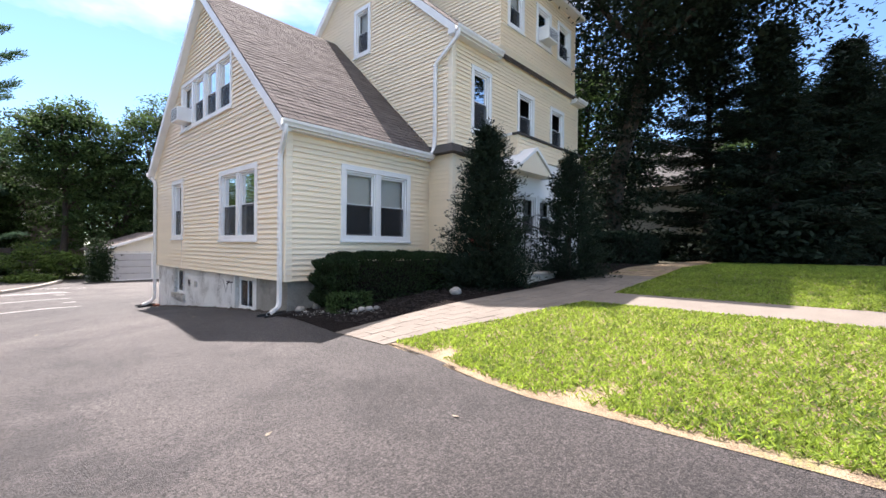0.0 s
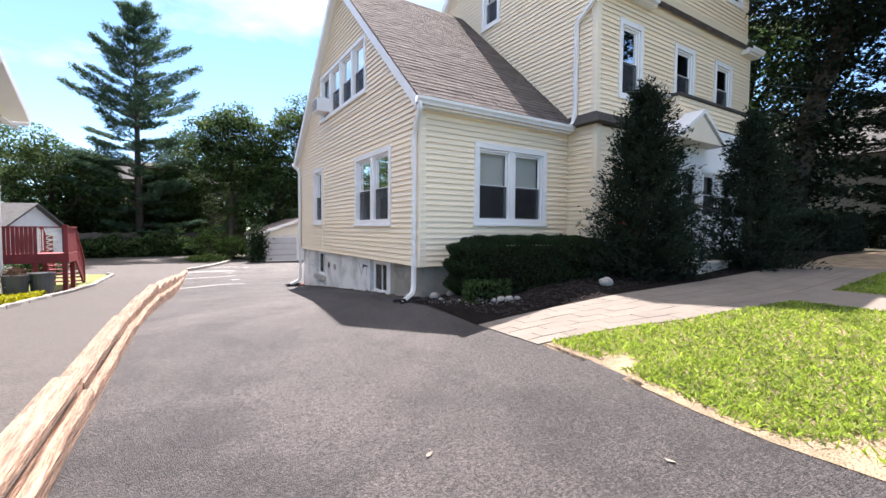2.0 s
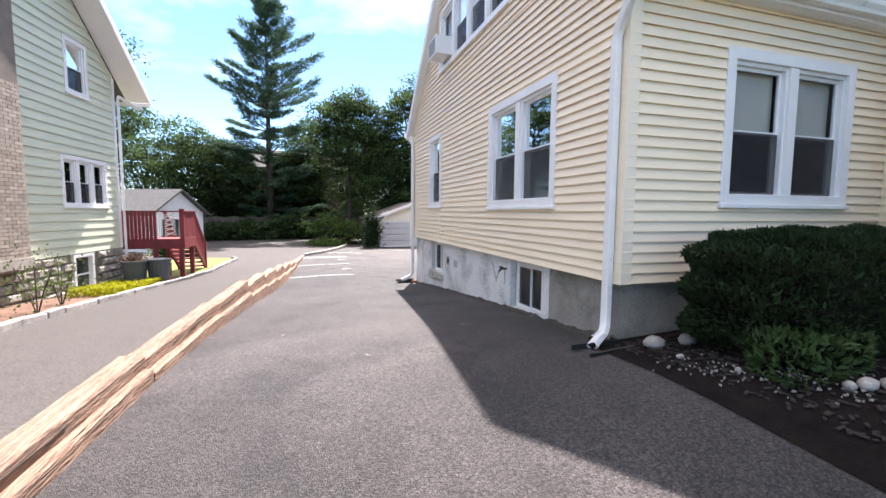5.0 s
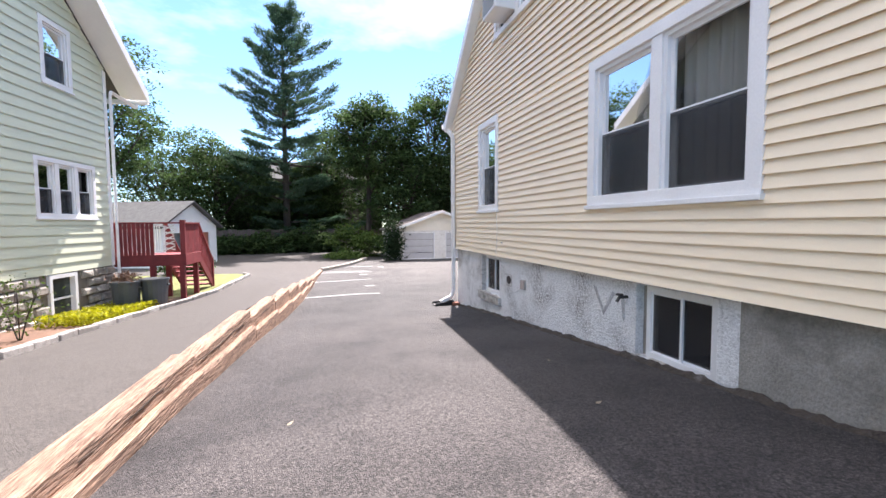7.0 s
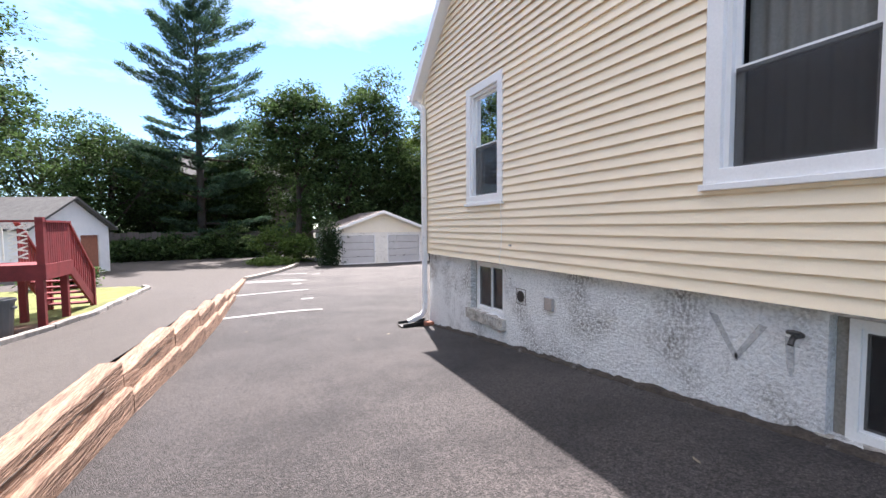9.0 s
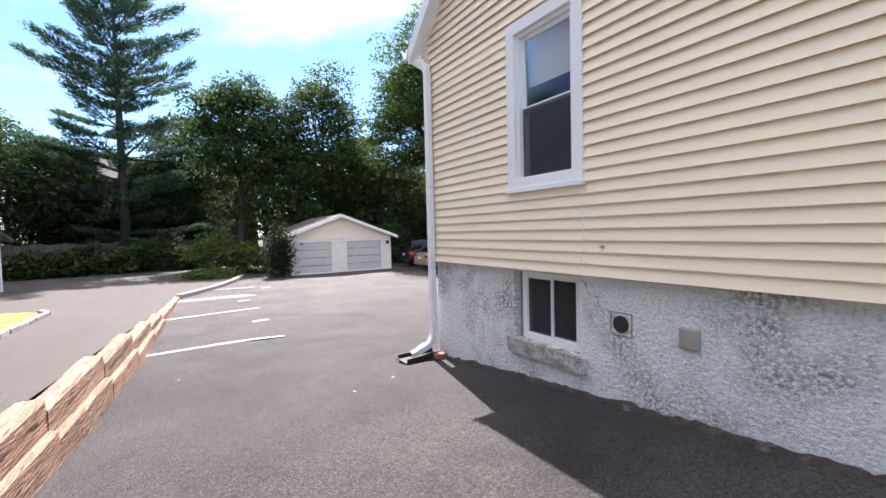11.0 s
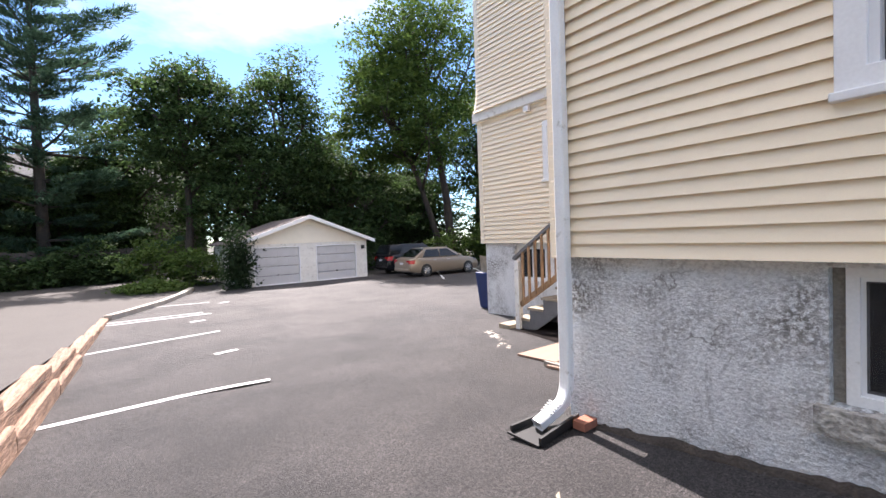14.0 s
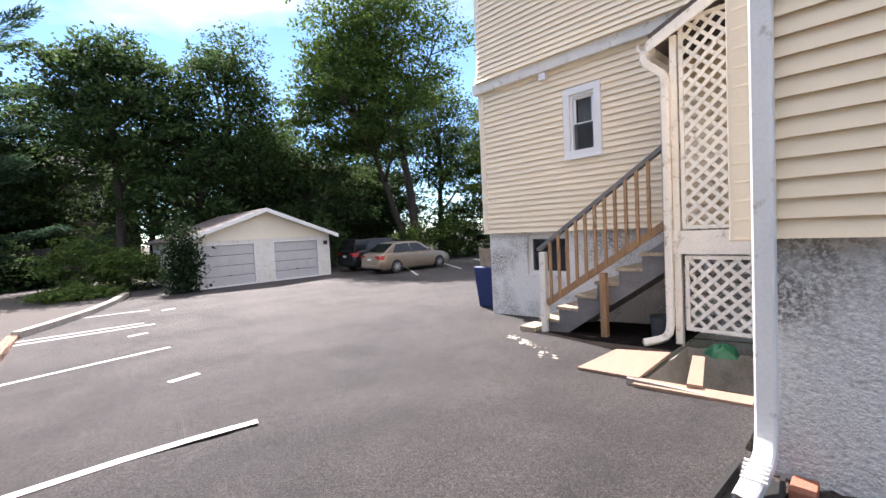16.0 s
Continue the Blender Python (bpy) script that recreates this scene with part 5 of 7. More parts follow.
# lawn blades
rng = np.random.default_rng(21)
n = 300000
gx = -0.75 + 13.5 * rng.random(n) ** 1.35
gy = rng.uniform(-14.0, -3.3, n)
edge = np.array([drive_right(v) for v in np.linspace(-13, -3.2, 200)])
ok = gx > np.interp(gy, np.linspace(-13, -3.2, 200), edge) + 0.08 * rng.random(n)
near = np.interp(gx, [-0.4, 0.3, 1.2, 2.3, 3.0, 6.2], [-3.25, -3.45, -3.85, -4.15, -4.3, -4.4])
ok &= gy < near - 0.03
pathx = 2.55 + 0.35 * (-4.25 - gy) / 13
ok &= ~((gx > pathx) & (gx < pathx + 0.95) & (gy < -4.2))
patch = np.array([noise.noise(Vector((a * 0.9, b * 0.9, 0.3))) + 0.5 * noise.noise(Vector((a * 2.6, b * 2.6, 4))) for a, b in zip(gx, gy)])
bare = np.clip((gx - np.interp(gy, np.linspace(-13, -3.2, 200), edge)) / 0.7, 0, 1)
ok &= patch + 0.75 * bare + 0.25 * rng.random(n) > -0.03
gx, gy = gx[ok], gy[ok]
gz3 = np.array([ground_z(a, b) for a, b in zip(gx, gy)]) + 0.01
up = np.stack([rng.normal(size=len(gx)) * 0.8, rng.normal(size=len(gx)) * 0.8, np.full(len(gx), 0.75)], 1)
up /= np.linalg.norm(up, axis=1, keepdims=True)
cc = np.stack([gx, gy, gz3 + 0.015], 1)
solid("grass", leaves("grass", rng, cc, 0.07, M_GRASS, 0.2, along=up), M_GRASS, "short sunlit green lawn grass blades", "grass", kind="stuff")

# ---- front porch ----
FZ = ground_z(4.5, -2.3)
steps = thing("front_steps", (4.3, -2.1, FZ), "pale stone front steps with three treads", "steps")
for k in range(3):
    mb = MB()
    mb.box(3.75, 4.88, -2.55 + 0.32 * k, -1.3, FZ - 0.05 + 0.17 * k, FZ + 0.17 * (k + 1) - 0.045)
    part("riser", mb, M_STEP, steps)
    mb = MB()
    mb.box(3.72, 4.92, -2.59 + 0.32 * k, -1.3, FZ + 0.17 * (k + 1) - 0.043, FZ + 0.17 * (k + 1))
    part("tread", mb, M_STEP, steps, bevel=0.008)
rail = thing("step_railing", (4.85, -2.4, FZ), "black wrought iron handrail beside the front steps", "railing")
for rx in (3.8, 4.84):
    for y, z in ((-2.45, FZ + 0.17), (-1.5, FZ + 0.51)):
        mb = MB()
        mb.tube([(rx, y, z), (rx, y, z + 0.85)], 0.014, 8)
        part("post", mb, M_IRON, rail)
    for k in range(5):
        y = -2.3 + 0.16 * k
        mb = MB()
        mb.tube([(rx, y, FZ + 0.3 + 0.36 * (y + 2.45)), (rx, y, FZ + 1.02 + 0.36 * (y + 2.45))], 0.007, 6)
        part("baluster", mb, M_IRON, rail)
    mb = MB()
    mb.tube([(rx, -2.5, FZ + 0.98), (rx, -1.45, FZ + 1.38)], 0.018, 8)
    part("handrail", mb, M_IRON, rail)
porch = part("porch_floor", MB().box(3.6, 8.5, -1.3, -0.7, 0.3, FZ + 0.5), M_STEP, house)
PX0, PX1, PY = 5.0, 8.4, -1.5
PW = Wall((0, PY), (1, 0), (0, -1))
mb = MB()
mb.box(PX0, PX1, PY, -0.72, 0.4, 1.45)
part("porch_base", mb, M_WHITE, house)
for k in range(4):
    u = PX0 + 0.15 + k * 0.8
    window(PW, house, u, u + 0.76, 1.5, 2.55, trim=0.07, blind=0.0, curtain=M_CURTAIN)
mb = MB()
mb.box(PX0, PX1, PY, -0.72, 2.56, 3.42)
part("porch_beam", mb, M_WHITE, house)
PSIDE = Wall((PX0, PY), (0, 1), (-1, 0))
mb = MB()
PSIDE.slab(mb, 0.0, 0.8, 1.45, 2.56, -0.1, 0.0)
part("porch_side", mb, M_WHITE, house)
clad(PW, house, PX0, PX1, 3.45, 3.92, [], M_CREAM)
clad(PSIDE, house, 0.0, 0.85, 3.45, 3.92, [], M_CREAM)
mb = MB()
mb.box(PX0 - 0.06, PX1 + 0.06, PY - 0.06, PY + 0.12, 3.92, 3.97)
part("parapet_cap", mb, M_ROOFMEMBRANE, house)
mb = MB()
mb.box(PX0 - 0.06, PX0 + 0.10, PY + 0.122, -0.66, 3.92, 3.97)
part("parapet_cap", mb, M_WHITE, house)
mb = MB()
mb.box(PX0 + 0.1, PX1, PY + 0.13, -0.66, 3.45, 3.5)
part("balcony_floor", mb, M_ROOFMEMBRANE, house)
hood = MB()
hood.prism([(4.42, PY - 0.35, 2.98), (6.05, PY - 0.35, 2.98), (5.24, PY - 0.35, 3.5)], (0, 0.5, 0))
part("door_hood", hood, M_CREAM_TRIM, house)
for xa, xb in ((4.36, 5.24), (6.11, 5.24)):
    mb = MB()
    mb.hexa([(xa, PY - 0.4, 2.96), (xa, PY + 0.2, 2.96), (xa, PY + 0.2, 3.03), (xa, PY - 0.4, 3.03), (xb, PY - 0.4, 3.52), (xb, PY + 0.2, 3.52), (xb, PY + 0.2, 3.6), (xb, PY - 0.4, 3.6)])
    part("hood_roof", mb, M_WHITE, house)
crate = solid("storage_box", MB().box(4.0, 4.45, -1.25, -0.85, FZ + 0.5, FZ + 0.92), M_RED, "red storage box on the front porch", "box", bevel=0.02)

# ---- rear stair, lattice porch, areaway ----
GZ = ground_z(2.9, 10.9)
stair = thing("rear_stairs", (3.2, 10.2, GZ), "weathered wooden back stairs with grey stringers and brown rail", "stairs")
DECK_Z, Y_TOP, Y_BOT = 0.52, 9.22, 10.98
NR = 7
rise, run = (DECK_Z - GZ) / NR, (Y_BOT - Y_TOP) / (NR - 1)
for k in range(NR - 1):
    y, z = Y_BOT - run * k, GZ + rise * (k + 1)
    part("tread", MB().box(2.74, 3.56, y - run - 0.03, y + 0.0, z - 0.04, z), M_TREAD, stair)
    part("riser", MB().box(2.78, 3.56, y - 0.045, y - 0.025, z - rise + 0.0, z - 0.042), M_GREYWOOD, stair)
for sx in (2.76, 3.52):
    mb = MB()
    pr = []
    for k in range(NR - 1):
        y, z = Y_BOT - run * k - 0.03, GZ + rise * k
        pr += [(sx, y, z), (sx, y, z + rise - 0.042)]
    pr += [(sx, Y_TOP, DECK_Z - 0.05), (sx, Y_TOP, DECK_Z - 0.42), (sx, Y_BOT - 0.42, GZ), ]
    mb.prism(pr, (0.035, 0, 0))
    part("stringer", mb, M_GREYWOOD, stair)
newel = part("newel_post", MB().box(2.70, 2.79, 10.83, 10.92, GZ - 0.02, 0.33), M_WHITE_WORN, stair, "white-painted newel post")
part("newel_post", MB().box(2.70, 2.79, Y_TOP - 0.1, Y_TOP - 0.01, 0.0, 1.62), M_WOODRAIL, stair)
slope = (1.54 - 0.40) / (Y_TOP - 10.87)
part("handrail", MB().bar((2.745, 10.95, 0.36), (2.745, Y_TOP - 0.02, 1.56), 0.09, 0.05), M_GREYWOOD, stair, "dark weathered handrail")
part("bottom_rail", MB().bar((2.745, 10.83, -0.42), (2.745, Y_TOP - 0.02, 0.66), 0.04, 0.09), M_WOODRAIL, stair)
for k in range(11):
    y = 10.74 - 0.137 * k
    zb = -0.42 + (10.83 - y) * (0.66 + 0.42) / (10.83 - Y_TOP)
    zt = 0.36 + (10.95 - y) * (1.56 - 0.36) / (10.95 - Y_TOP)
    part("baluster", MB().box(2.70, 2.735, y - 0.018, y + 0.018, zb - 0.03, zt), M_WOODRAIL, stair)
part("support_post", MB().box(2.68, 2.76, 9.92, 10.0, ground_z(2.7, 9.95) - 0.05, 0.06), M_WOODRAIL, stair)
part("base_block", MB().box(2.62, 3.0, 10.99, 11.25, GZ - 0.05, GZ + 0.06), M_TREAD, stair)

lat = thing("lattice_porch", (3.1, 8.5, -0.8), "covered back porch screened with worn white diagonal lattice", "porch")
part("deck", MB().box(2.66, 3.58, 7.95, Y_TOP - 0.11, DECK_Z - 0.04, DECK_Z), M_TREAD, lat)
part("rim_board", MB().box(2.64, 2.70, 7.95, Y_TOP - 0.13, DECK_Z - 0.20, DECK_Z + 0.06), M_WHITE_WORN, lat)
part("corner_post", MB().box(2.66, 2.74, 9.02, 9.09, -0.85, 2.75), M_WHITE_WORN, lat)
for z0, z1, ya, yb in ((-0.55, 0.30, 7.95, 8.98), (0.60, 2.9, 7.95, 9.0)):
    fr = part("lattice_frame", frame_of(Wall((2.69, 0), (0, 1), (-1, 0)), ya, yb, z0, z1, 0.04, -0.015, 0.02), M_WHITE_WORN, lat)
    for sgn in (1, -1):
        span = (yb - ya) + (z1 - z0)
        k = -span
        while k < span:
            # a slat along the diagonal, clipped to the frame
            if sgn > 0:
                lo_y, hi_y = max(ya, ya + k), min(yb, ya + k + (z1 - z0))
                a_, b_ = (lo_y, z0 + (lo_y - ya - k)), (hi_y, z0 + (hi_y - ya - k))
            else:
                lo_y, hi_y = max(ya, ya + k), min(yb, ya + k + (z1 - z0))
                a_, b_ = (lo_y, z1 - (lo_y - ya - k)), (hi_y, z1 - (hi_y - ya - k))
            if hi_y - lo_y > 0.03:
                dx = 2.688 if sgn > 0 else 2.68
                part("slat", MB().bar((dx, a_[0], a_[1]), (dx, b_[0], b_[1]), 0.007, 0.040, up=(0, -(b_[1] - a_[1]), (b_[0] - a_[0]))), M_WHITE_WORN, fr)
            k += 0.148
mb = MB()
mb.hexa([(2.58, 9.28, 2.72), (3.6, 9.28, 2.72), (3.6, 9.28, 2.82), (2.58, 9.28, 2.82), (2.58, 7.9, 3.34), (3.6, 7.9, 3.34), (3.6, 7.9, 3.44), (2.58, 7.9, 3.44)])
part("porch_roof", mb, M_SHINGLE, lat)
mb = MB()
mb.hexa([(2.55, 9.29, 2.62), (2.578, 9.29, 2.62), (2.578, 9.29, 2.74), (2.55, 9.29, 2.74), (2.55, 7.9, 3.24), (2.578, 7.9, 3.24), (2.578, 7.9, 3.38), (2.55, 7.9, 3.38)])
part("rake_board", mb, M_WHITE_WORN, lat)
gutter(lat, (2.56, 9.285, 2.62), (3.55, 9.285, 2.62), (0, 1, 0), material=M_WHITE_WORN)
downspout(lat, [(2.60, 9.34, 2.66), (2.60, 9.34, 2.52), (2.62, 9.13, 2.34), (2.62, 9.13, -0.55), (2.60, 9.18, -0.66), (2.42, 9.36, -0.70)], w=0.08, material=M_WHITE_WORN)
pit = MB()
pit.box(1.14, 2.72, 7.80, 9.02, -1.45, -1.40)
pit.box(1.10, 1.14, 7.80, 9.02, -1.45, -0.66)
pit.box(1.14, 2.72, 8.98, 9.02, -1.45, -0.76)
pit.box(2.68, 2.72, 7.80, 8.98, -1.40, -0.75)
solid("areaway", pit, M_CONC, "sunken concrete areaway beside the back wall", "pit", kind="structure")
strip_sheet("stair_bed", M_MULCH, 9.02, 11.15, lambda y: interp(y, [9.0, 9.4, 10.0, 10.6, 11.15], [1.9, 2.05, 2.3, 2.5, 2.62]), lambda y: 3.7, 8, 4, 0.004, "dark damp soil below the back stairs", "soil")
board = MB()
board.hexa([(1.24, 8.97, -0.715), (2.13, 8.98, -0.70), (2.04, 9.52, -0.735), (1.29, 9.59, -0.755), (1.24, 8.97, -0.69), (2.13, 8.98, -0.675), (2.04, 9.52, -0.71), (1.29, 9.59, -0.73)])
solid("plywood_board", board, M_BOARD, "tan plywood board lying on the asphalt", "board")
solid("plank", MB().hexa([(1.06, 8.1, -0.67), (1.24, 8.1, -0.67), (1.24, 8.95, -0.71), (1.06, 8.95, -0.71), (1.06, 8.1, -0.645), (1.24, 8.1, -0.645), (1.24, 8.95, -0.685), (1.06, 8.95, -0.685)]),
      M_BOARD, "tan plank along the edge of the areaway", "plank")
solid("plank", MB().hexa([(1.2, 8.45, -0.66), (1.95, 8.62, -0.64), (1.93, 8.72, -0.64), (1.18, 8.56, -0.66), (1.2, 8.45, -0.63), (1.95, 8.62, -0.61), (1.93, 8.72, -0.61), (1.18, 8.56, -0.63)]),
      M_BOARD, "short tan plank across the areaway", "plank")
bucket = MB().tube([(3.0, 9.35, -0.76), (3.0, 9.35, -0.5), (3.0, 9.35, -0.49)], [0.12, 0.14, 0.145], 16)
solid("bucket", bucket, M_BIN, "dark plastic bucket below the back stairs", "bucket", smooth=False)
bag = MB()
bag.sheet(lambda a, b: (2.72 + (0.12 + 0.03 * math.sin(a * 19)) * math.cos(a * 6.283) * math.cos(b * 1.5), 8.55 + (0.14 + 0.03 * math.sin(a * 31)) * math.sin(a * 6.283) * math.cos(b * 1.5), -0.74 + 0.12 * math.sin(b * 1.5) * (1 + 0.2 * math.sin(a * 25))), 24, 6)
M_BAG = mat("green_bag_plastic", (0.02, 0.16, 0.07), 0.35, var=0.2, scale=9)
ob = solid("garbage_bag", bag, M_BAG, "crumpled green plastic bag beside the lattice", "bag", smooth=True)
ob.location.x -= 0.22
ob.location.y += 0.05

# ---- small fittings on the house ----
for (y0, gy0, gz0) in ((0.0, -0.14, 0.03), (WY1, WY1 - 0.09, gz2 + 0.01)):
    mb = MB()
    gx0 = -0.42
    mb.hexa([(gx0 - 0.10, gy0 - 0.13, gz0), (gx0 + 0.40, gy0 - 0.08, gz0), (gx0 + 0.40, gy0 + 0.10, gz0), (gx0 - 0.10, gy0 + 0.15, gz0),
             (gx0 - 0.10, gy0 - 0.13, gz0 + 0.015), (gx0 + 0.40, gy0 - 0.08, gz0 + 0.03), (gx0 + 0.40, gy0 + 0.10, gz0 + 0.03), (gx0 - 0.10, gy0 + 0.15, gz0 + 0.015)])
    sb = thing("splash_block", (gx0, gy0, gz0), "black plastic splash block under the downspout", "splash block", "splash blocks")
    part("tray", mb, M_SPLASH, sb)
    for s in (-1, 1):
        yy = gy0 + s * 0.11
        part("rim", MB().bar((gx0 - 0.08, yy + s * 0.02, gz0 + 0.03), (gx0 + 0.40, yy - s * 0.02, gz0 + 0.05), 0.02, 0.06), M_SPLASH, sb)
brick = solid("brick", MB().box(-0.13, 0.03, WY1 - 0.31, WY1 - 0.21, gz2 + 0.02, gz2 + 0.08), M_TERRA, "loose red brick propping the splash block", "brick", bevel=0.006)
vent = thing("dryer_vent", (0.05, 5.28, 0.24), "round dark vent pipe in the stucco base", "vent")
part("plate", frame_of(BASE, 5.09, 5.28, 0.150, 0.335, 0.008, -0.01, 0.004), M_CONC, vent)
part("collar", MB().tube([BASE.p(5.185, 0.245, -0.002), BASE.p(5.185, 0.245, 0.012)], 0.066, 20), M_RUST, vent)
# solid black disc; the dark of the pipe's hole is painted, not hollow
part("hole_disc", MB().tube([BASE.p(5.185, 0.245, 0.013), BASE.p(5.185, 0.245, 0.016)], 0.060, 18), M_SPLASH, vent)
solid("outlet_box", MB().box(0.025, 0.062, 4.60, 4.73, 0.17, 0.31), M_METAL, "grey electrical outlet box on the stucco base", "outlet box", bevel=0.008)
M_PATCH = mat("grey_mortar_smear", (0.50, 0.50, 0.50), 0.95, var=0.2, scale=12, bump=0.6)
patch_ = thing("mortar_patch", (0.06, 2.7, 0.3), "grey mortar smears shaped like strokes on stucco", "mortar patch")
for (ya, za), (yb, zb), w_ in (((2.95, 0.46), (2.80, 0.20), 0.06), ((2.64, 0.44), (2.79, 0.20), 0.045), ((2.50, 0.40), (2.49, 0.20), 0.05)):
    m = MB()
    m.prism([BASE.p(ya - w_ / 2, za, 0.0), BASE.p(ya + w_ / 2, za + 0.01, 0.0), BASE.p(yb + w_ * 0.35, zb + 0.02, 0.0), BASE.p(yb, zb - 0.02, 0.0), BASE.p(yb - w_ * 0.35, zb + 0.01, 0.0)], (-0.004, 0, 0))
    part("smear", m, M_PATCH, patch_)
spig = thing("water_spigot", (0.0, 2.44, 0.43), "dark outdoor water spigot on the stucco base", "spigot")
part("pipe", MB().tube([(0.06, 2.44, 0.43), (-0.03, 2.44, 0.43), (-0.06, 2.44, 0.39)], 0.016, 8), M_RUST, spig)
part("wheel", MB().tube([(-0.03, 2.44, 0.45), (-0.03, 2.44, 0.465)], 0.035, 10), M_RUST, spig)
cable = MB().tube([(-0.045, 5.47, 1.36), (-0.04, 5.45, 1.0), (-0.04, 5.46, 0.82), (-0.045, 5.49, 0.66), (-0.045, 5.45, 0.585), (0.02, 5.2, 0.575), (0.03, 4.6, 0.58)], 0.0035, 6)
solid("cable", cable, M_WHITE, "thin white cable hanging down the siding", "cable")
solid("siding_clip", MB().box(-0.04, -0.02, 5.27, 5.30, 0.83, 0.85), M_METAL, "small metal clip on the siding", "clip")
def rough_slab(wall, u0, u1, z0, z1, d0, d1, seed, nu=26, nz=4, amp=0.02):
    """A weathered lump of masonry: a slab whose face and edges have crumbled."""
    m = MB()
    def at(p, q):
        ang = q * 2 * math.pi
        cu = u0 + (u1 - u0) * p
        cz = (z0 + z1) / 2 + (z1 - z0) / 2 * max(-1, min(1, 1.45 * math.sin(ang)))
        cd = (d0 + d1) / 2 + (d1 - d0) / 2 * max(-1, min(1, 1.45 * math.cos(ang)))
        k = noise.noise(Vector((cu * 7, cz * 9 + seed, cd * 9))) + 0.5 * noise.noise(Vector((cu * 19, cz * 23, cd * 21 + seed)))
        return wall.p(cu, cz + amp * 0.5 * k, cd + amp * k)
    m.sheet(at, nu, nz * 4)
    m.poly([at(0, k / (nz * 4)) for k in range(nz * 4)])
    m.poly([at(1, k / (nz * 4)) for k in range(nz * 4)])
    return m


M_CRUMBLE = mat("broken_sill", (0.52, 0.49, 0.44), 0.95, var=0.35, scale=9, fine=40, bump=1.0, bump_scale=25, stain=0.75, stain_color=(0.16, 0.14, 0.12), stain_scale=7)
part("basement_sill", rough_slab(BASE, 5.50, 6.46, -0.235, -0.10, -0.10, 0.055, 3), M_CRUMBLE, house, "crumbling masonry sill")
part("basement_sill", rough_slab(BASE, 1.42, 2.36, -0.20, -0.10, -0.10, 0.02, 8, amp=0.012), M_CRUMBLE, house, "worn masonry sill")
M_DIRT = mat("damp_dirt", (0.060, 0.048, 0.038), 0.95, var=0.4, scale=9, fine=60, bump=1.0, bump_scale=40, stain=0.4, stain_color=(0.2, 0.19, 0.18), stain_scale=6)
foot = MB()
foot.sheet(lambda a, b: (lambda y: (0.05 - (0.075 + 0.03 * noise.noise(Vector((y * 5, 2, 0)))) * math.sin(b * 1.571), y,
                                    ground_z(0, y) - 0.01 + (0.038 + 0.035 * noise.noise(Vector((y * 4, 0, 5))) + 0.02 * noise.noise(Vector((y * 17, 1, 5)))) * math.cos(b * 1.571)))(0.1 + 7.8 * a), 220, 4)
part("footing_dirt", foot, M_DIRT, house, "dark dirt packed along the foot of the stucco", smooth=True)
part("soffit_light", MB().box(RX - 0.10, RX - 0.03, 11.2, 11.32, 3.08, 3.18), M_WHITE, house, "small white box on the siding")


def air_conditioner(wall, u, z, w=0.5, h=0.34, d=0.33):
    ac = thing("air_conditioner", wall.p(u, z, 0), "white window air conditioner sticking out of a window", "air conditioner", "window air conditioners")
    mb = MB()
    wall.slab(mb, u - w / 2, u + w / 2, z, z + h, -0.08, d)
    part("case", mb, M_WHITE, ac, bevel=0.015)
    for k in range(6):
        g = MB()
        wall.slab(g, u - w / 2 + 0.04, u + w / 2 - 0.04, z + 0.05 + k * 0.045, z + 0.065 + k * 0.045, d - 0.002, d + 0.008)
        part("grille_slat", g, M_BIN, ac)
    return ac


air_conditioner(SIDE, 5.1, 4.28)
air_conditioner(Wall((0, MY - 0.16), (1, 0), (0, -1)), 7.39, 7.12, 0.55, 0.38)


# ---- double garage at the back ----
GY, GX0, GX1, GPX = 25.7, 1.45, 7.5, 4.5
GB = ground_z(4, 25.7)
gar = thing("garage", (GPX, 27.5, GB), "white double garage with cream gable and two panel doors", "garage")
GF = Wall((0, GY), (1, 0), (0, -1))
D_L, D_R = (1.98, 4.05), (4.80, 6.92)
DT = 0.60
mb = MB()
for u0, u1, z0, z1 in ((GX0, D_L[0], GB - .2, DT), (D_L[1], D_R[0], GB - .2, DT), (D_R[1], GX1, GB - .2, DT), (GX0, GX1, DT, 0.72)):
    m = MB()
    GF.slab(m, u0, u1, z0, z1, -0.2, 0.0)
    part("wall", m, M_WHITE_WORN, gar)
for u0, u1 in (D_L, D_R):
    M_DOOR = mat("garage_door_paint", (0.52, 0.52, 0.53), 0.5, var=0.06, scale=3)
    d = part("garage_door", frame_of(GF, u0, u1, GB, DT, 0.05, -0.08, 0.01), M_WHITE, gar)
    hgt = (DT - 0.05 - GB) / 4
    for k in range(4):
        m = MB()
        GF.slab(m, u0 + 0.05, u1 - 0.05, GB + 0.01 + k * hgt, GB + (k + 1) * hgt - 0.008, -0.1, -0.06)
        part("door_panel", m, M_DOOR, d, bevel=0.008)
        for q in range(4):
            s = u0 + 0.12 + q * (u1 - u0 - 0.2) / 4
            m = MB()
            GF.slab(m, s, s + (u1 - u0 - 0.2) / 4 - 0.06, GB + 0.09 + k * hgt, GB + (k + 1) * hgt - 0.09, -0.06, -0.05)
            part("raised_panel", m, M_DOOR, d)
    m = MB()
    GF.slab(m, (u0 + u1) / 2 - 0.05, (u0 + u1) / 2 + 0.05, GB + 0.42, GB + 0.46, -0.05, -0.02)
    part("door_handle", m, M_IRON, d)
gs = (2.02 - 0.80) / (GPX - GX0 + 0.25)
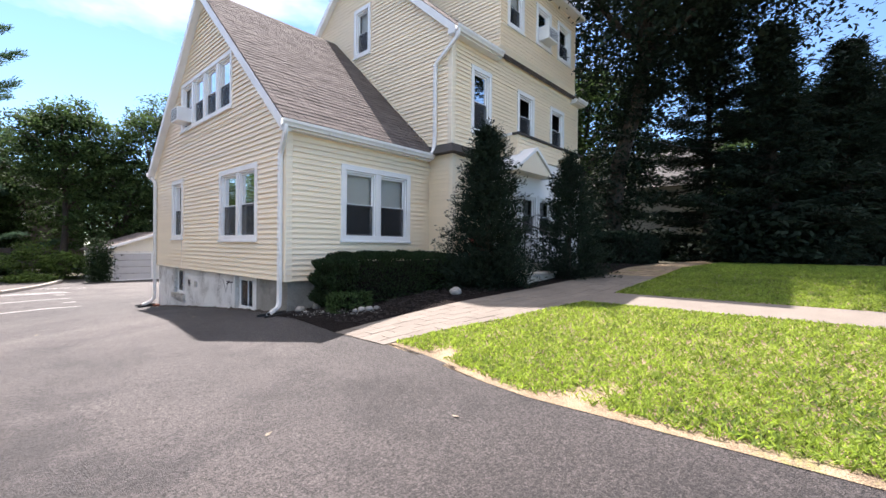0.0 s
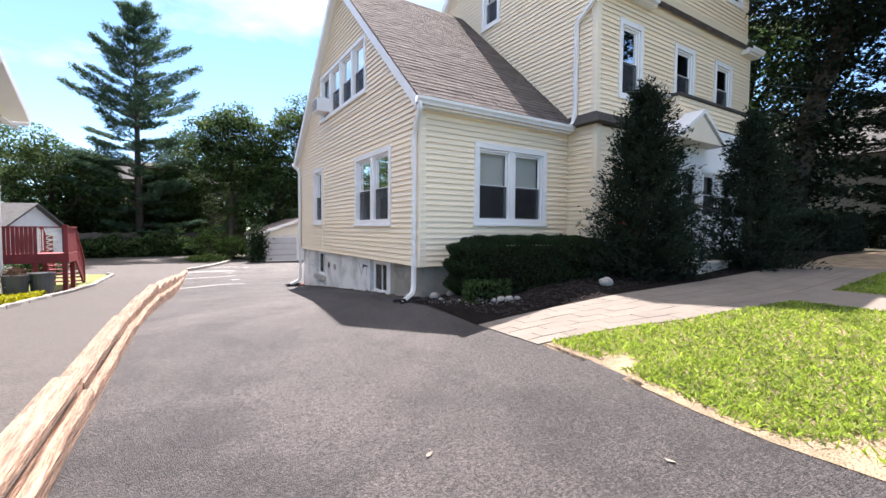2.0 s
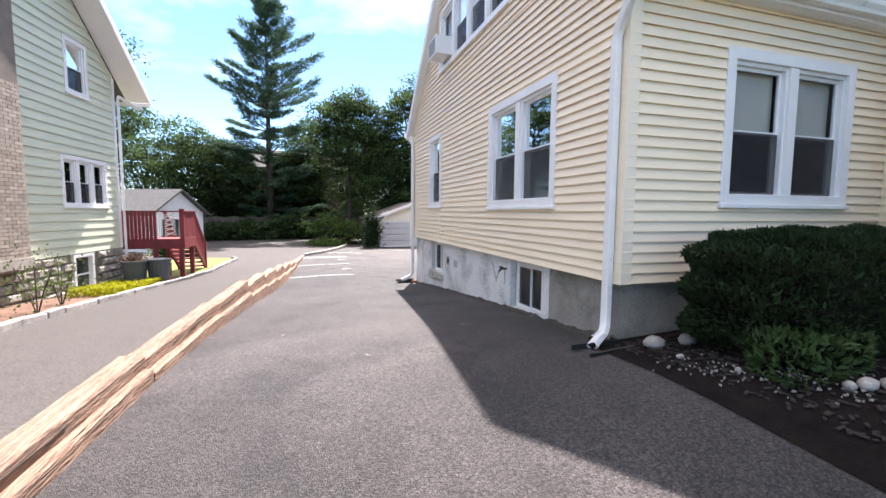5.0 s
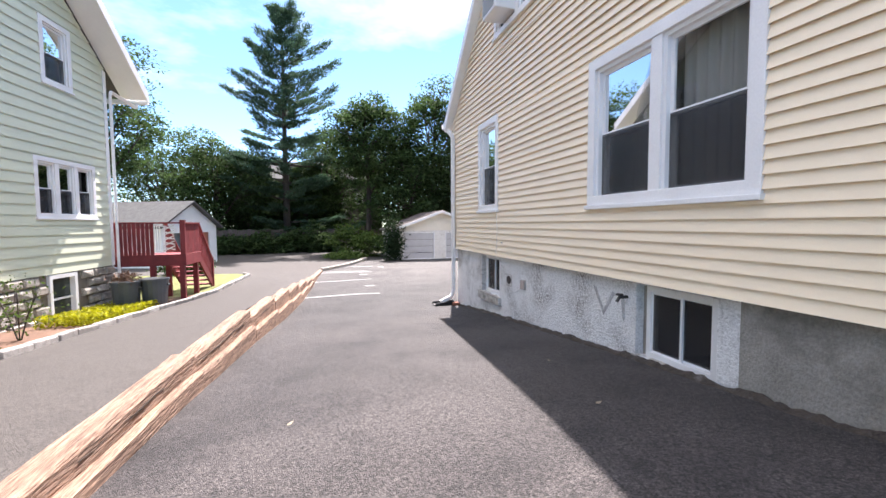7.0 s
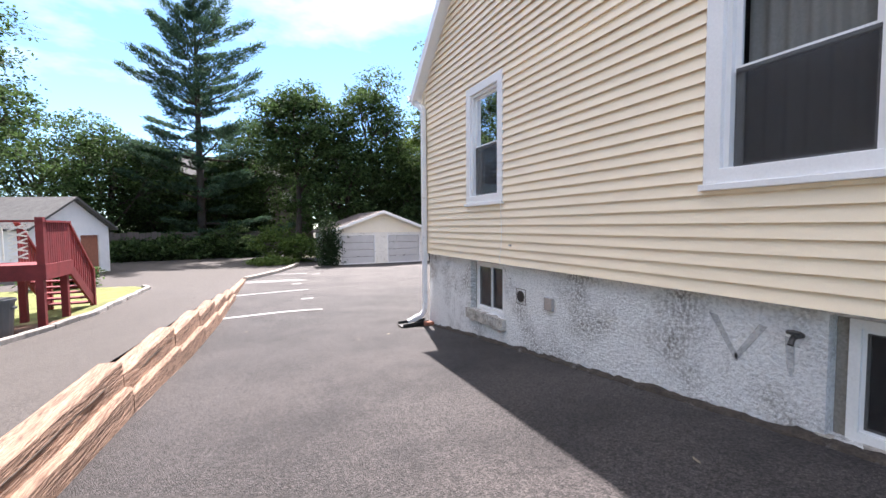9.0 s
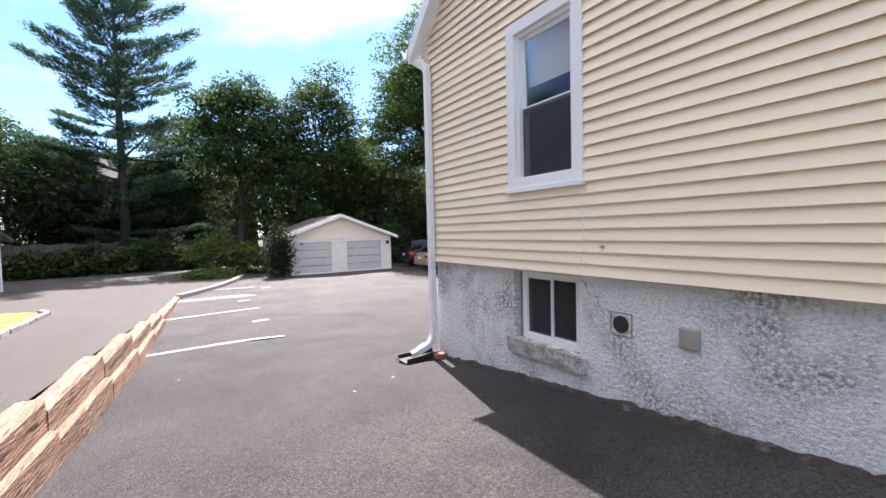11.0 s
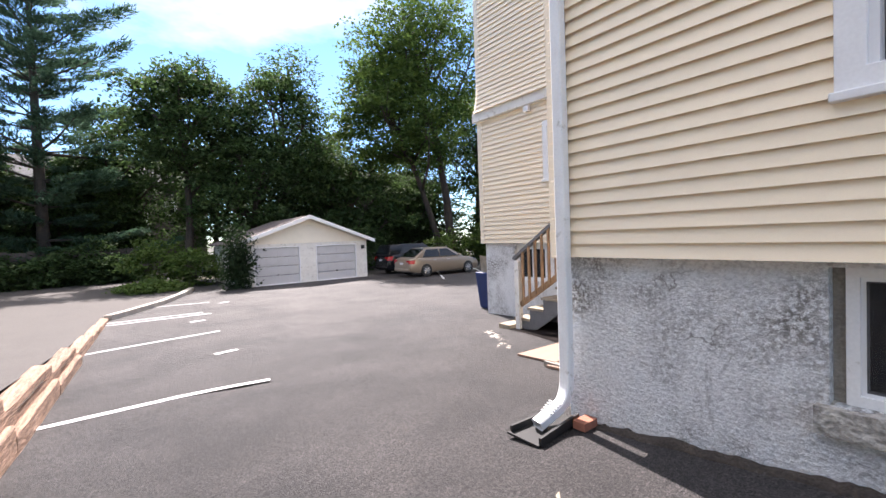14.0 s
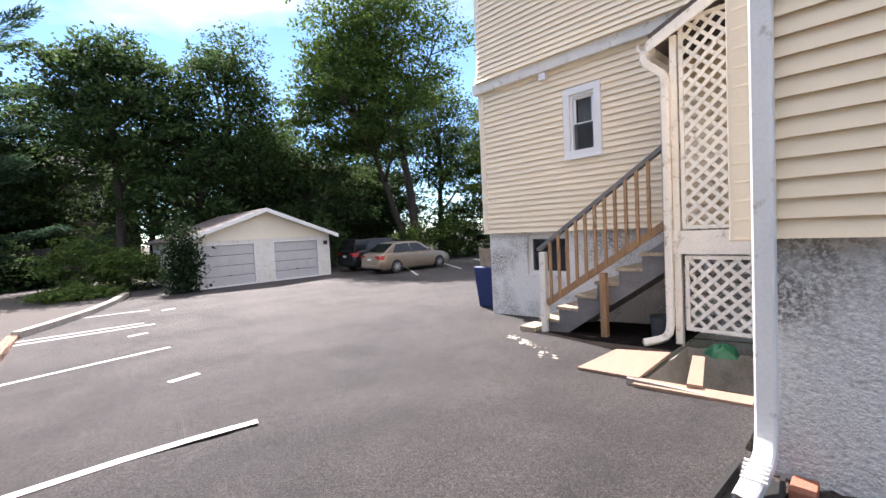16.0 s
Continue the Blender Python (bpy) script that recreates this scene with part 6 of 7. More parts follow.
clad(GF, gar, GX0, GX1, 0.72, 1.93, [], mat("pale_cream_vinyl", (0.80, 0.74, 0.62), 0.5, var=0.04, scale=2), course=0.11, limits=lambda z: (max(GX0, GPX - (1.98 - z) / gs), min(GX1, GPX + (1.98 - z) / gs)))
for xa in (GX0 - 0.28, GX1 + 0.32):
    za = 2.02 - gs * abs(GPX - xa)
    m = MB()
    m.hexa([(xa, GY - 0.32, za - 0.08), (xa, GY + 6.2, za - 0.08), (xa, GY + 6.2, za), (xa, GY - 0.32, za), (GPX, GY - 0.32, 1.94), (GPX, GY + 6.2, 1.94), (GPX, GY + 6.2, 2.02), (GPX, GY - 0.32, 2.02)])
    part("roof", m, M_SHINGLE, gar)
    m = MB()
    m.hexa([(xa, GY - 0.35, za - 0.16), (xa, GY - 0.31, za - 0.16), (xa, GY - 0.31, za + 0.01), (xa, GY - 0.35, za + 0.01), (GPX, GY - 0.35, 1.86), (GPX, GY - 0.31, 1.86), (GPX, GY - 0.31, 2.03), (GPX, GY - 0.35, 2.03)])
    part("rake_board", m, M_WHITE, gar)
part("wall", MB().box(GX0, GX0 + 0.2, GY + 0.2, GY + 6, GB - 0.2, 0.78), M_WHITE_WORN, gar)
part("wall", MB().box(GX1 - 0.2, GX1, GY + 0.2, GY + 6, GB - 0.2, 0.78), M_WHITE_WORN, gar)
part("wall_lamp", MB().box(7.2, 7.34, GY - 0.1, GY, 0.32, 0.5), M_IRON, gar, "small dark wall lamp")
# ivy on the garage corner
rng = np.random.default_rng(31)
iv = rng.normal(size=(4200, 3)) * np.array([0.30, 0.22, 0.72]) + np.array([1.30, 25.42, -0.1])
iv = iv[iv[:, 2] > GB]
ivy = thing("ivy", (1.15, 25.35, GB), "dark ivy climbing over the garage corner", "ivy")
part("foliage", leaves("foliage", rng, iv, 0.13, M_YEW, 0.7), M_YEW, ivy)


# ---- cars ----
def car(at, turn, length, height, width, paint, label, hatch=False):
    """A parked car: lofted body, cabin with glass, four wheels, lights and plate; built nose to +x, then turned."""
    root = thing("car", (at[0], at[1], at[2]), label, "car", "cars parked by the trees")
    L, H, W = length / 2, height, width / 2
    T = Matrix.Translation(at) @ Matrix.Rotation(radians(turn), 4, 'Z')

    def P(x, y, z):
        return T @ Vector((x, y, z))

    def loft(secs):
        mb = MB()
        n = len(secs[0])
        for s in secs:
            mb.v += [tuple(P(*p)) for p in s]
        for k in range(len(secs) - 1):
            for j in range(n):
                a, b = k * n + j, k * n + (j + 1) % n
                mb.f.append((a, b, b + n, a + n))
        mb.f += [tuple(reversed(range(n))), tuple(range((len(secs) - 1) * n, len(secs) * n))]
        return mb

    # shoulder height along the car
    xs_ = [-1.0, -0.97, -0.9, -0.7, -0.4, 0.0, 0.3, 0.5, 0.75, 0.92, 0.985, 1.0]
    top = [0.50, 0.60, 0.66, 0.67, 0.66, 0.64, 0.63, 0.62, 0.57, 0.50, 0.42, 0.36]
    wd = [0.78, 0.88, 0.95, 1.0, 1.0, 1.0, 1.0, 1.0, 0.98, 0.90, 0.78, 0.66]
    secs = []
    for a, t, w in zip(xs_, top, wd):
        x, z, y = a * L, t * H, w * W
        b = 0.20 if abs(a) < 0.97 else 0.28
        secs.append([(x, -y * 0.92, b), (x, -y, b + 0.12), (x, -y, z * 0.72), (x, -y * 0.93, z * 0.95), (x, -y * 0.80, z), (x, y * 0.80, z), (x, y * 0.93, z * 0.95), (x, y, z * 0.72), (x, y, b + 0.12), (x, y * 0.92, b)])
    part("body", loft(secs), paint, root, smooth=True, bevel=0.03)
    cab = [(-0.86, 0.655), (-0.55, 0.965), (-0.25, 1.0), (0.08, 0.985), (0.50, 0.63)] if not hatch else [(-0.97, 0.64), (-0.86, 0.97), (-0.3, 1.0), (0.10, 0.985), (0.48, 0.63)]
    secs = []
    for a, t in cab:
        k = (t - 0.63) / 0.37
        y0, y1 = W * 0.90, W * (0.90 - 0.2 * k)
        secs.append([(a * L, -y0, 0.60 * H), (a * L, -y1, t * H - 0.02), (a * L, -y1 * 0.85, t * H), (a * L, y1 * 0.85, t * H), (a * L, y1, t * H - 0.02), (a * L, y0, 0.60 * H)])
    part("cabin", loft(secs), paint, root, smooth=True, bevel=0.03)
    gl = mat("car_glass", (0.012, 0.014, 0.015), 0.08, var=0.02, scale=2)
    for s in (-1, 1):
        for a0, a1, b0, b1 in ((-0.52, -0.20, -0.66, -0.19), (-0.17, 0.06, -0.17, 0.30)):
            y0, y1 = s * W * 0.915, s * W * 0.745
            m = MB()
            m.poly([P(b0 * L, y0, 0.67 * H), P(b1 * L, y0, 0.67 * H), P(a1 * L, y1 * 0.99, 0.93 * H), P(a0 * L, y1 * 0.99, 0.93 * H)])
            part("side_window", m, gl, root)
        m = MB()
        m.hexa([P(-0.995 * L, s * W * 0.84, 0.46 * H), P(-0.90 * L, s * W * 0.97, 0.46 * H), P(-0.90 * L, s * W * 0.62, 0.46 * H), P(-1.0 * L, s * W * 0.5, 0.46 * H),
                P(-0.985 * L, s * W * 0.84, 0.58 * H), P(-0.86 * L, s * W * 0.96, 0.60 * H), P(-0.86 * L, s * W * 0.62, 0.60 * H), P(-0.99 * L, s * W * 0.5, 0.58 * H)])
        part("tail_light", m, mat("tail_lens", (0.35, 0.01, 0.01), 0.2, var=0.1, scale=8), root, "red tail light")
        m = MB()
        m.hexa([P(0.86 * L, s * W * 0.93, 0.40 * H), P(0.985 * L, s * W * 0.7, 0.38 * H), P(0.97 * L, s * W * 0.5, 0.38 * H), P(0.86 * L, s * W * 0.5, 0.40 * H),
                P(0.80 * L, s * W * 0.94, 0.52 * H), P(0.95 * L, s * W * 0.7, 0.47 * H), P(0.94 * L, s * W * 0.5, 0.47 * H), P(0.80 * L, s * W * 0.5, 0.53 * H)])
        part("headlight", m, M_METAL, root)
        part("wing_mirror", MB().bar(P(0.33 * L, s * W * 0.92, 0.68 * H), P(0.33 * L, s * W * 1.12, 0.70 * H), 0.12, 0.11), paint, root, bevel=0.02)
        for k in (-0.36, 0.02, 0.33):
            part("door_handle", MB().bar(P(k * L - 0.08, s * W * 1.005, 0.56 * H), P(k * L + 0.08, s * W * 1.005, 0.56 * H), 0.025, 0.03), M_METAL, root) if k < 0.3 else None
        for a in (-0.59, 0.60):
            r = 0.31
            m = MB()
            m.tube([P(a * L, s * (W - 0.19), r), P(a * L, s * (W - 0.17), r), P(a * L, s * (W + 0.005), r), P(a * L, s * (W + 0.015), r)], [r * 0.93, r, r, r * 0.94], 22)
            wh = part("wheel", m, M_SPLASH, root, "black tyre")
            m = MB().tube([P(a * L, s * (W + 0.0), r), P(a * L, s * (W + 0.02), r)], [r * 0.66, r * 0.62], 20)
            rim = part("rim", m, M_BIN, wh)
            for q in range(8):
                t = q * math.pi / 4
                part("spoke", MB().bar(P(a * L, s * (W + 0.024), r), P(a * L + 0.19 * math.cos(t), s * (W + 0.024), r + 0.19 * math.sin(t)), 0.012, 0.035, up=(0, 0.3, 1)), M_METAL, wh)
    m = MB()
    m.poly([P(-0.845 * L, -W * 0.78, 0.69 * H), P(-0.845 * L, W * 0.78, 0.69 * H), P(-0.578 * L, W * 0.66, 0.945 * H), P(-0.578 * L, -W * 0.66, 0.945 * H)] if not hatch else
           [P(-0.972 * L, -W * 0.78, 0.69 * H), P(-0.972 * L, W * 0.78, 0.69 * H), P(-0.885 * L, W * 0.66, 0.94 * H), P(-0.885 * L, -W * 0.66, 0.94 * H)])
    part("rear_window", m, gl, root)
    part("number_plate", MB().bar(P(-1.002 * L, -0.15, 0.47 * H), P(-1.002 * L, 0.15, 0.47 * H), 0.012, 0.10), M_WHITE, root)
    part("bumper", MB().bar(P(-0.99 * L, -W * 0.8, 0.25 * H), P(-0.99 * L, W * 0.8, 0.25 * H), 0.10, 0.14), paint, root, bevel=0.03)
    return root


M_GOLD = mat("champagne_car_paint", (0.33, 0.27, 0.21), 0.28, metal=0.45, var=0.03, scale=2)
M_BLACKCAR = mat("black_car_paint", (0.012, 0.012, 0.014), 0.2, var=0.03, scale=2)
car((10.3, 23.3, ground_z(10.3, 23.3)), -1, 4.35, 1.40, 1.70, M_GOLD, "champagne sedan parked nose to the trees")
car((10.7, 26.0, ground_z(10.7, 26)), -1, 4.4, 1.62, 1.76, M_BLACKCAR, "black hatchback parked in the shade", hatch=True)
rb = thing("recycling_bin", (4.3, 13.05, ground_z(4.3, 13.0)), "blue recycling bin filled with cardboard beside the foundation", "bin")
rz0 = ground_z(4.3, 13.0)
rx, ry = 4.30, 13.12
part("body", MB().hexa([(rx - .22, ry - .22, rz0), (rx + .22, ry - .22, rz0), (rx + .22, ry + .22, rz0), (rx - .22, ry + .22, rz0), (rx - .29, ry - .29, rz0 + .85), (rx + .29, ry - .29, rz0 + .85), (rx + .29, ry + .29, rz0 + .85), (rx - .29, ry + .29, rz0 + .85)]), M_BLUE, rb, bevel=0.03)
part("cardboard", MB().hexa([(rx - .2, ry - .2, rz0 + .7), (rx + .18, ry - .18, rz0 + .7), (rx + .18, ry + .15, rz0 + .7), (rx - .2, ry + .15, rz0 + .7), (rx - .26, ry - .24, rz0 + 1.2), (rx + .1, ry - .2, rz0 + 1.1), (rx + .14, ry + .15, rz0 + 1.15), (rx - .24, ry + .15, rz0 + 1.25)]), M_TREAD, rb, "brown cardboard")

# ---- neighbouring house ----
NC = Vector((-8.03, 11.65))
NU, NN = (-0.113, -0.9936), (0.9936, -0.113)
NWALL = Wall((NC.x, NC.y), NU, NN)
NS0, NE, NRU, NSL = 0.155, 5.05, 4.6, 0.82
nb = thing("neighbour_house", (-12, 6, -0.9), "pale green sided neighbouring house on a rock-faced block base", "house")
NB3 = (0.58, 2.42, 1.32, 2.57)
NU1 = (1.18, 2.08, 4.10, 5.45)
NBB = (1.38, 2.20, -0.92, 0.13)


def n_limits(z):
    if z <= NE:
        return (0.0, 16.0)
    return ((z - NE) / NSL, max((z - NE) / NSL + 0.05, 2 * NRU - (z - NE) / NSL))


clad(NWALL, nb, 0.0, 16.0, NS0, NE, [inset(NB3), inset(NU1)], M_GREEN, course=0.205)
clad(NWALL, nb, 0.0, 2 * NRU, NE, NE + NRU * NSL, [inset(NU1)], M_GREEN, course=0.205, limits=n_limits)
window(NWALL, nb, *NB3, count=3, trim=0.1, blind=0.0, curtain=M_CURTAIN)
window(NWALL, nb, *NU1, blind=0.4)
clad(Wall((NC.x, NC.y), (-0.9936, 0.113), (0.113, 0.9936)), nb, 0.0, 9.0, NS0, NE, [], M_GREEN, course=0.205)
mb = MB()
NWALL.slab(mb, -0.02, 0.10, NS0, NE - 0.05, -0.1, 0.03)
part("corner_board", mb, M_WHITE, nb)
# roof with deep overhang
for k, (ua, ub) in enumerate(((-0.75, NRU), (2 * NRU + 0.75, NRU))):
    za, zb = NE - 0.75 * NSL + 0.14, NE + NRU * NSL + 0.14
    m = MB()
    m.hexa([NWALL.p(ua, za, 0.62), NWALL.p(ua, za, -9), NWALL.p(ua, za + 0.13, -9), NWALL.p(ua, za + 0.13, 0.62), NWALL.p(ub, zb, 0.62), NWALL.p(ub, zb, -9), NWALL.p(ub, zb + 0.13, -9), NWALL.p(ub, zb + 0.13, 0.62)])
    part("roof", m, M_SHINGLE_GREY, nb)
    m = MB()
    m.hexa([NWALL.p(ua, za - 0.04, 0.62), NWALL.p(ua, za - 0.04, 0.0), NWALL.p(ua, za - 0.004, 0.0), NWALL.p(ua, za - 0.004, 0.62), NWALL.p(ub, zb - 0.04, 0.62), NWALL.p(ub, zb - 0.04, 0.0), NWALL.p(ub, zb - 0.004, 0.0), NWALL.p(ub, zb - 0.004, 0.62)])
    part("soffit", m, M_WHITE, nb)
    m = MB()
    m.hexa([NWALL.p(ua, za - 0.1, 0.65), NWALL.p(ua, za - 0.1, 0.622), NWALL.p(ua, za + 0.15, 0.622), NWALL.p(ua, za + 0.15, 0.65), NWALL.p(ub, zb - 0.1, 0.65), NWALL.p(ub, zb - 0.1, 0.622), NWALL.p(ub, zb + 0.15, 0.622), NWALL.p(ub, zb + 0.15, 0.65)])
    part("rake_board", m, M_WHITE, nb)
gutter(nb, NWALL.p(-0.78, NE - 0.62, 0.6), NWALL.p(-0.78, NE - 0.62, -8), (0.113, 0.9936, 0))
downspout(nb, [NWALL.p(-0.82, NE - 0.6, 0.3), NWALL.p(-0.82, NE - 0.72, 0.3), NWALL.p(-0.12, NE - 0.5, 0.07), NWALL.p(-0.1, NE - 0.6, 0.07), NWALL.p(-0.1, -0.8, 0.07), NWALL.p(-0.12, -0.9, 0.22)])
# rock-faced block base
m = MB()
NWALL.slab(m, -0.0, NBB[0], -1.6, NS0 + 0.02, -0.3, -0.03)
NWALL.slab(m, NBB[1], 16.0, -1.6, NS0 + 0.02, -0.3, -0.03)
NWALL.slab(m, NBB[0], NBB[1], -1.6, NBB[2], -0.3, -0.03)
fnd = part("foundation_wall", m, M_MORTAR, nb)
rnd = random.Random(4)
for r in range(6):
    z = NS0 - 0.01 - 0.205 * (r + 1)
    u = -0.02 - (r % 2) * 0.21
    while u < 12:
        a, b = max(-0.02, u), u + 0.40
        mid = (a + b) / 2
        if b - a > 0.08 and not (b > NBB[0] - 0.02 and a < NBB[1] + 0.02 and z + 0.2 > NBB[2]):
            m = MB()
            i0 = len(m.v)
            e = 0.012
            q = [(a + e, z + e), (b - e, z + e), (b - e, z + 0.2 - e), (a + e, z + 0.2 - e)]
            m.v += [tuple(NWALL.p(s, t, -0.03)) for s, t in q]
            c = [(a + 0.05, z + 0.045), (b - 0.05, z + 0.045), (b - 0.05, z + 0.155), (a + 0.05, z + 0.155)]
            m.v += [tuple(NWALL.p(s, t, 0.012)) for s, t in q]
            m.v += [tuple(NWALL.p(s + rnd.uniform(-.02, .02), t + rnd.uniform(-.015, .015), 0.05 + rnd.uniform(-0.015, 0.02))) for s, t in c]
            for k in range(4):
                m.f += [(k, (k + 1) % 4, 4 + (k + 1) % 4, 4 + k), (4 + k, 4 + (k + 1) % 4, 8 + (k + 1) % 4, 8 + k)]
            m.f += [(8, 9, 10), (8, 10, 11)]
            part("block", m, M_BLOCK, fnd)
        u += 0.41
bw = part("basement_window", frame_of(NWALL, NBB[0], NBB[1], NBB[2], NBB[3], 0.08, -0.12, 0.03), M_WHITE, nb)
m = MB()
NWALL.slab(m, NBB[0] + 0.08, NBB[1] - 0.08, NBB[2] + 0.08, NBB[3] - 0.08, -0.10, -0.08)
part("pane", m, mat("dim_glass", (0.05, 0.06, 0.055), 0.1, var=0.1, scale=3), bw)
m = MB()
NWALL.slab(m, NBB[0] + 0.08, NBB[1] - 0.08, -0.42, -0.38, -0.08, -0.04)
part("meeting_rail", m, M_WHITE, bw)
# chimney
ch = part("chimney", (lambda m: (NWALL.slab(m, 3.95, 5.3, 0.1, 9.6, 0.0, 0.28), m)[1])(MB()), M_MORTAR, nb, "tan brick chimney on the side wall")
for r in range(46):
    z = 0.28 + r * 0.075
    u = 3.94 - (r % 2) * 0.11
    while u < 5.3:
        a, b = max(3.94, u), min(5.31, u + 0.205)
        if b - a > 0.05:
            m = MB()
            NWALL.slab(m, a, b, z, z + 0.064, 0.2, 0.289)
            part("brick", mesh_of(m, "brick", M_BRICK, fix=False), M_BRICK, ch)
        u += 0.217
m = MB()
NWALL.slab(m, 3.9, 5.35, 0.06, 0.27, 0.0, 0.32)
part("chimney_base", m, M_STEP, ch)
# bed, kerb stones and shrubs in front of it
strip_sheet("neighbour_bed", M_STRAW, -6, 12.6, lambda y: -9.6, lambda y: left_edge(y) - 0.06, 40, 10, 0.0, "red-brown mulch bed beside the neighbouring house", "flower bed",
            zf=lambda x, y: left_z(x, y) + 0.03)
strip_sheet("neighbour_grass", M_LAWN2, 12.6, 20.6, lambda y: -14.0, lambda y: left_edge(y) - 0.06, 30, 16, 0.0, "patch of sunlit grass by the red stairs", "lawn", zf=lambda x, y: left_z(x, y) + 0.03)
kpts = [(left_edge(y), y) for y in np.arange(-6, 19.2, 0.62)]
for k, ((xa, ya), (xb, yb)) in enumerate(zip(kpts, kpts[1:])):
    m = MB()
    j = 0.02 * math.sin(k * 2.3)
    m.bar((xa + j, ya + 0.01, left_z(xa, ya) + 0.03), (xb - j, yb - 0.01, left_z(xb, yb) + 0.03 + j * 0.5), 0.13, 0.15)
    solid("kerb_stone", m, M_STONE, "worn pale kerb stone edging the flower bed", "kerb stone", "kerb stones along the bed", bevel=0.02)
rng = np.random.default_rng(8)
yc = np.stack([rng.uniform(-8.0, -6.75, 5000), rng.uniform(8.4, 11.3, 5000), np.zeros(5000)], 1)
yc[:, 2] = [left_z(a, b) + 0.05 + rng.uniform(0, 0.2) for a, b, _ in yc]
gc = thing("ground_cover", (-7.3, 9.8, left_z(-7.3, 9.8)), "bright yellow-green ground cover plants in the bed", "plant")
part("foliage", leaves("foliage", rng, yc, 0.11, M_YELLOW, 0.35), M_YELLOW, gc)
for k, (bx, by) in enumerate([(-7.5, 7.2), (-7.3, 6.0), (-7.6, 5.0)]):
    sh = thing("rose_bush", (bx, by, left_z(bx, by)), "sparse thorny bush with few leaves in the mulch", "bush", "sparse bushes")
    for q in range(6):
        a = q * 1.05 + k
        part("stem", MB().tube([(bx, by, left_z(bx, by) - 0.05), (bx + 0.12 * math.cos(a), by + 0.12 * math.sin(a), left_z(bx, by) + 0.4), (bx + 0.3 * math.cos(a), by + 0.3 * math.sin(a), left_z(bx, by) + 0.85)], [0.012, 0.009, 0.004], 5), M_BARK, sh)
    c = rng.normal(size=(260, 3)) * np.array([0.24, 0.24, 0.25]) + np.array([bx, by, left_z(bx, by) + 0.55])
    part("foliage", leaves("foliage", rng, c, 0.06, M_LEAF2, 0.6), M_LEAF2, sh)

# ---- red deck with stairs ----
deck = thing("deck", (-7.2, 12.5, -0.95), "dark red stained wooden deck with lattice rail and stairs", "deck")
DX0, DX1, DY0, DY1, DZ, RT = -8.05, -6.42, 11.75, 13.1, 0.36, 1.24
part("floor", MB().box(DX0, DX1, DY0, DY1, DZ - 0.05, DZ), M_RED, deck)
part("fascia", MB().box(DX0, DX1 + 0.03, DY0 - 0.03, DY0 - 0.002, DZ - 0.28, DZ + 0.02), M_RED, deck)
part("fascia", MB().box(DX1 + 0.002, DX1 + 0.03, DY0, DY1, DZ - 0.28, DZ + 0.02), M_RED, deck)
dg = left_z(-6.6, 12.5)
for px, py in ((-6.50, 11.79), (-6.50, 12.95), (-7.2, 11.8), (-7.2, 12.95)):
    part("post", MB().box(px - 0.06, px + 0.06, py - 0.06, py + 0.06, dg - 0.1, DZ - 0.05), M_RED, deck)
part("corner_post", MB().box(DX1 - 0.1, DX1 + 0.02, DY0 - 0.02, DY0 + 0.1, DZ, RT + 0.06), M_RED, deck)
part("top_rail", MB().box(DX0, DX1 + 0.03, DY0 - 0.04, DY0 + 0.06, RT - 0.04, RT), M_RED, deck)
part("top_rail", MB().box(DX1 - 0.06, DX1 + 0.04, DY0 + 0.06, DY1, RT - 0.04, RT), M_RED, deck)
x = DX0 + 0.03
while x < DX1 - 0.12:
    if not (-7.2 < x < -6.62):
        part("picket", MB().box(x, x + 0.085, DY0 - 0.028, DY0 - 0.005, DZ + 0.02, RT - 0.04), M_RED, deck)
    x += 0.10 if x < -7.25 or x > -6.6 else 0.58
for k in range(6):
    part("baluster", MB().box(-7.18 + k * 0.035 * 1.6, -7.155 + k * 0.035 * 1.6, DY0 - 0.02, DY0 + 0.0, DZ + 0.12, RT - 0.1), M_WHITE_WORN, deck) if k < 4 else None
for k in range(5):
    for sgn in (-1, 1):
        z = DZ + 0.16 + k * 0.14
        part("lattice_slat", MB().bar((-6.92, DY0 - 0.015, z - 0.05 * sgn), (-6.64, DY0 - 0.015, z + 0.05 * sgn + 0.04), 0.01, 0.03, up=(0, 0.2, 1)), M_WHITE_WORN, deck)
y = DY0 + 0.12
while y < DY1:
    part("picket", MB().box(DX1 - 0.02, DX1 + 0.0, y, y + 0.085, DZ + 0.02, RT - 0.04), M_RED, deck)
    y += 0.105
SY0, SY1 = DY1, 14.55
sg = left_z(-6.6, SY1)
nst = 7
for k in range(nst):
    z = DZ - (k + 1) * (DZ - sg) / (nst + 1)
    y = SY0 + k * (SY1 - SY0) / nst
    part("tread", MB().box(-7.3, -6.45, y, y + 0.26, z - 0.04, z), M_RED, deck)
for sx in (-7.3, -6.45):
    part("stringer", MB().bar((sx, SY0, DZ - 0.16), (sx, SY1 + 0.1, sg + 0.06), 0.05, 0.22), M_RED, deck)
    part("stair_rail", MB().bar((sx, SY0, RT - 0.02), (sx, SY1, sg + 0.95), 0.09, 0.05), M_RED, deck)
    part("stair_post", MB().box(sx - 0.05, sx + 0.05, SY1 - 0.05, SY1 + 0.05, sg - 0.1, sg + 1.0), M_RED, deck)
    for k in range(11):
        t = (k + 0.5) / 11
        yy = SY0 + (SY1 - SY0) * t
        part("picket", MB().box(sx - 0.012, sx + 0.012, yy - 0.035, yy + 0.035, DZ + (sg - DZ) * t - 0.1, RT + (sg + 0.95 - RT) * t), M_RED, deck)


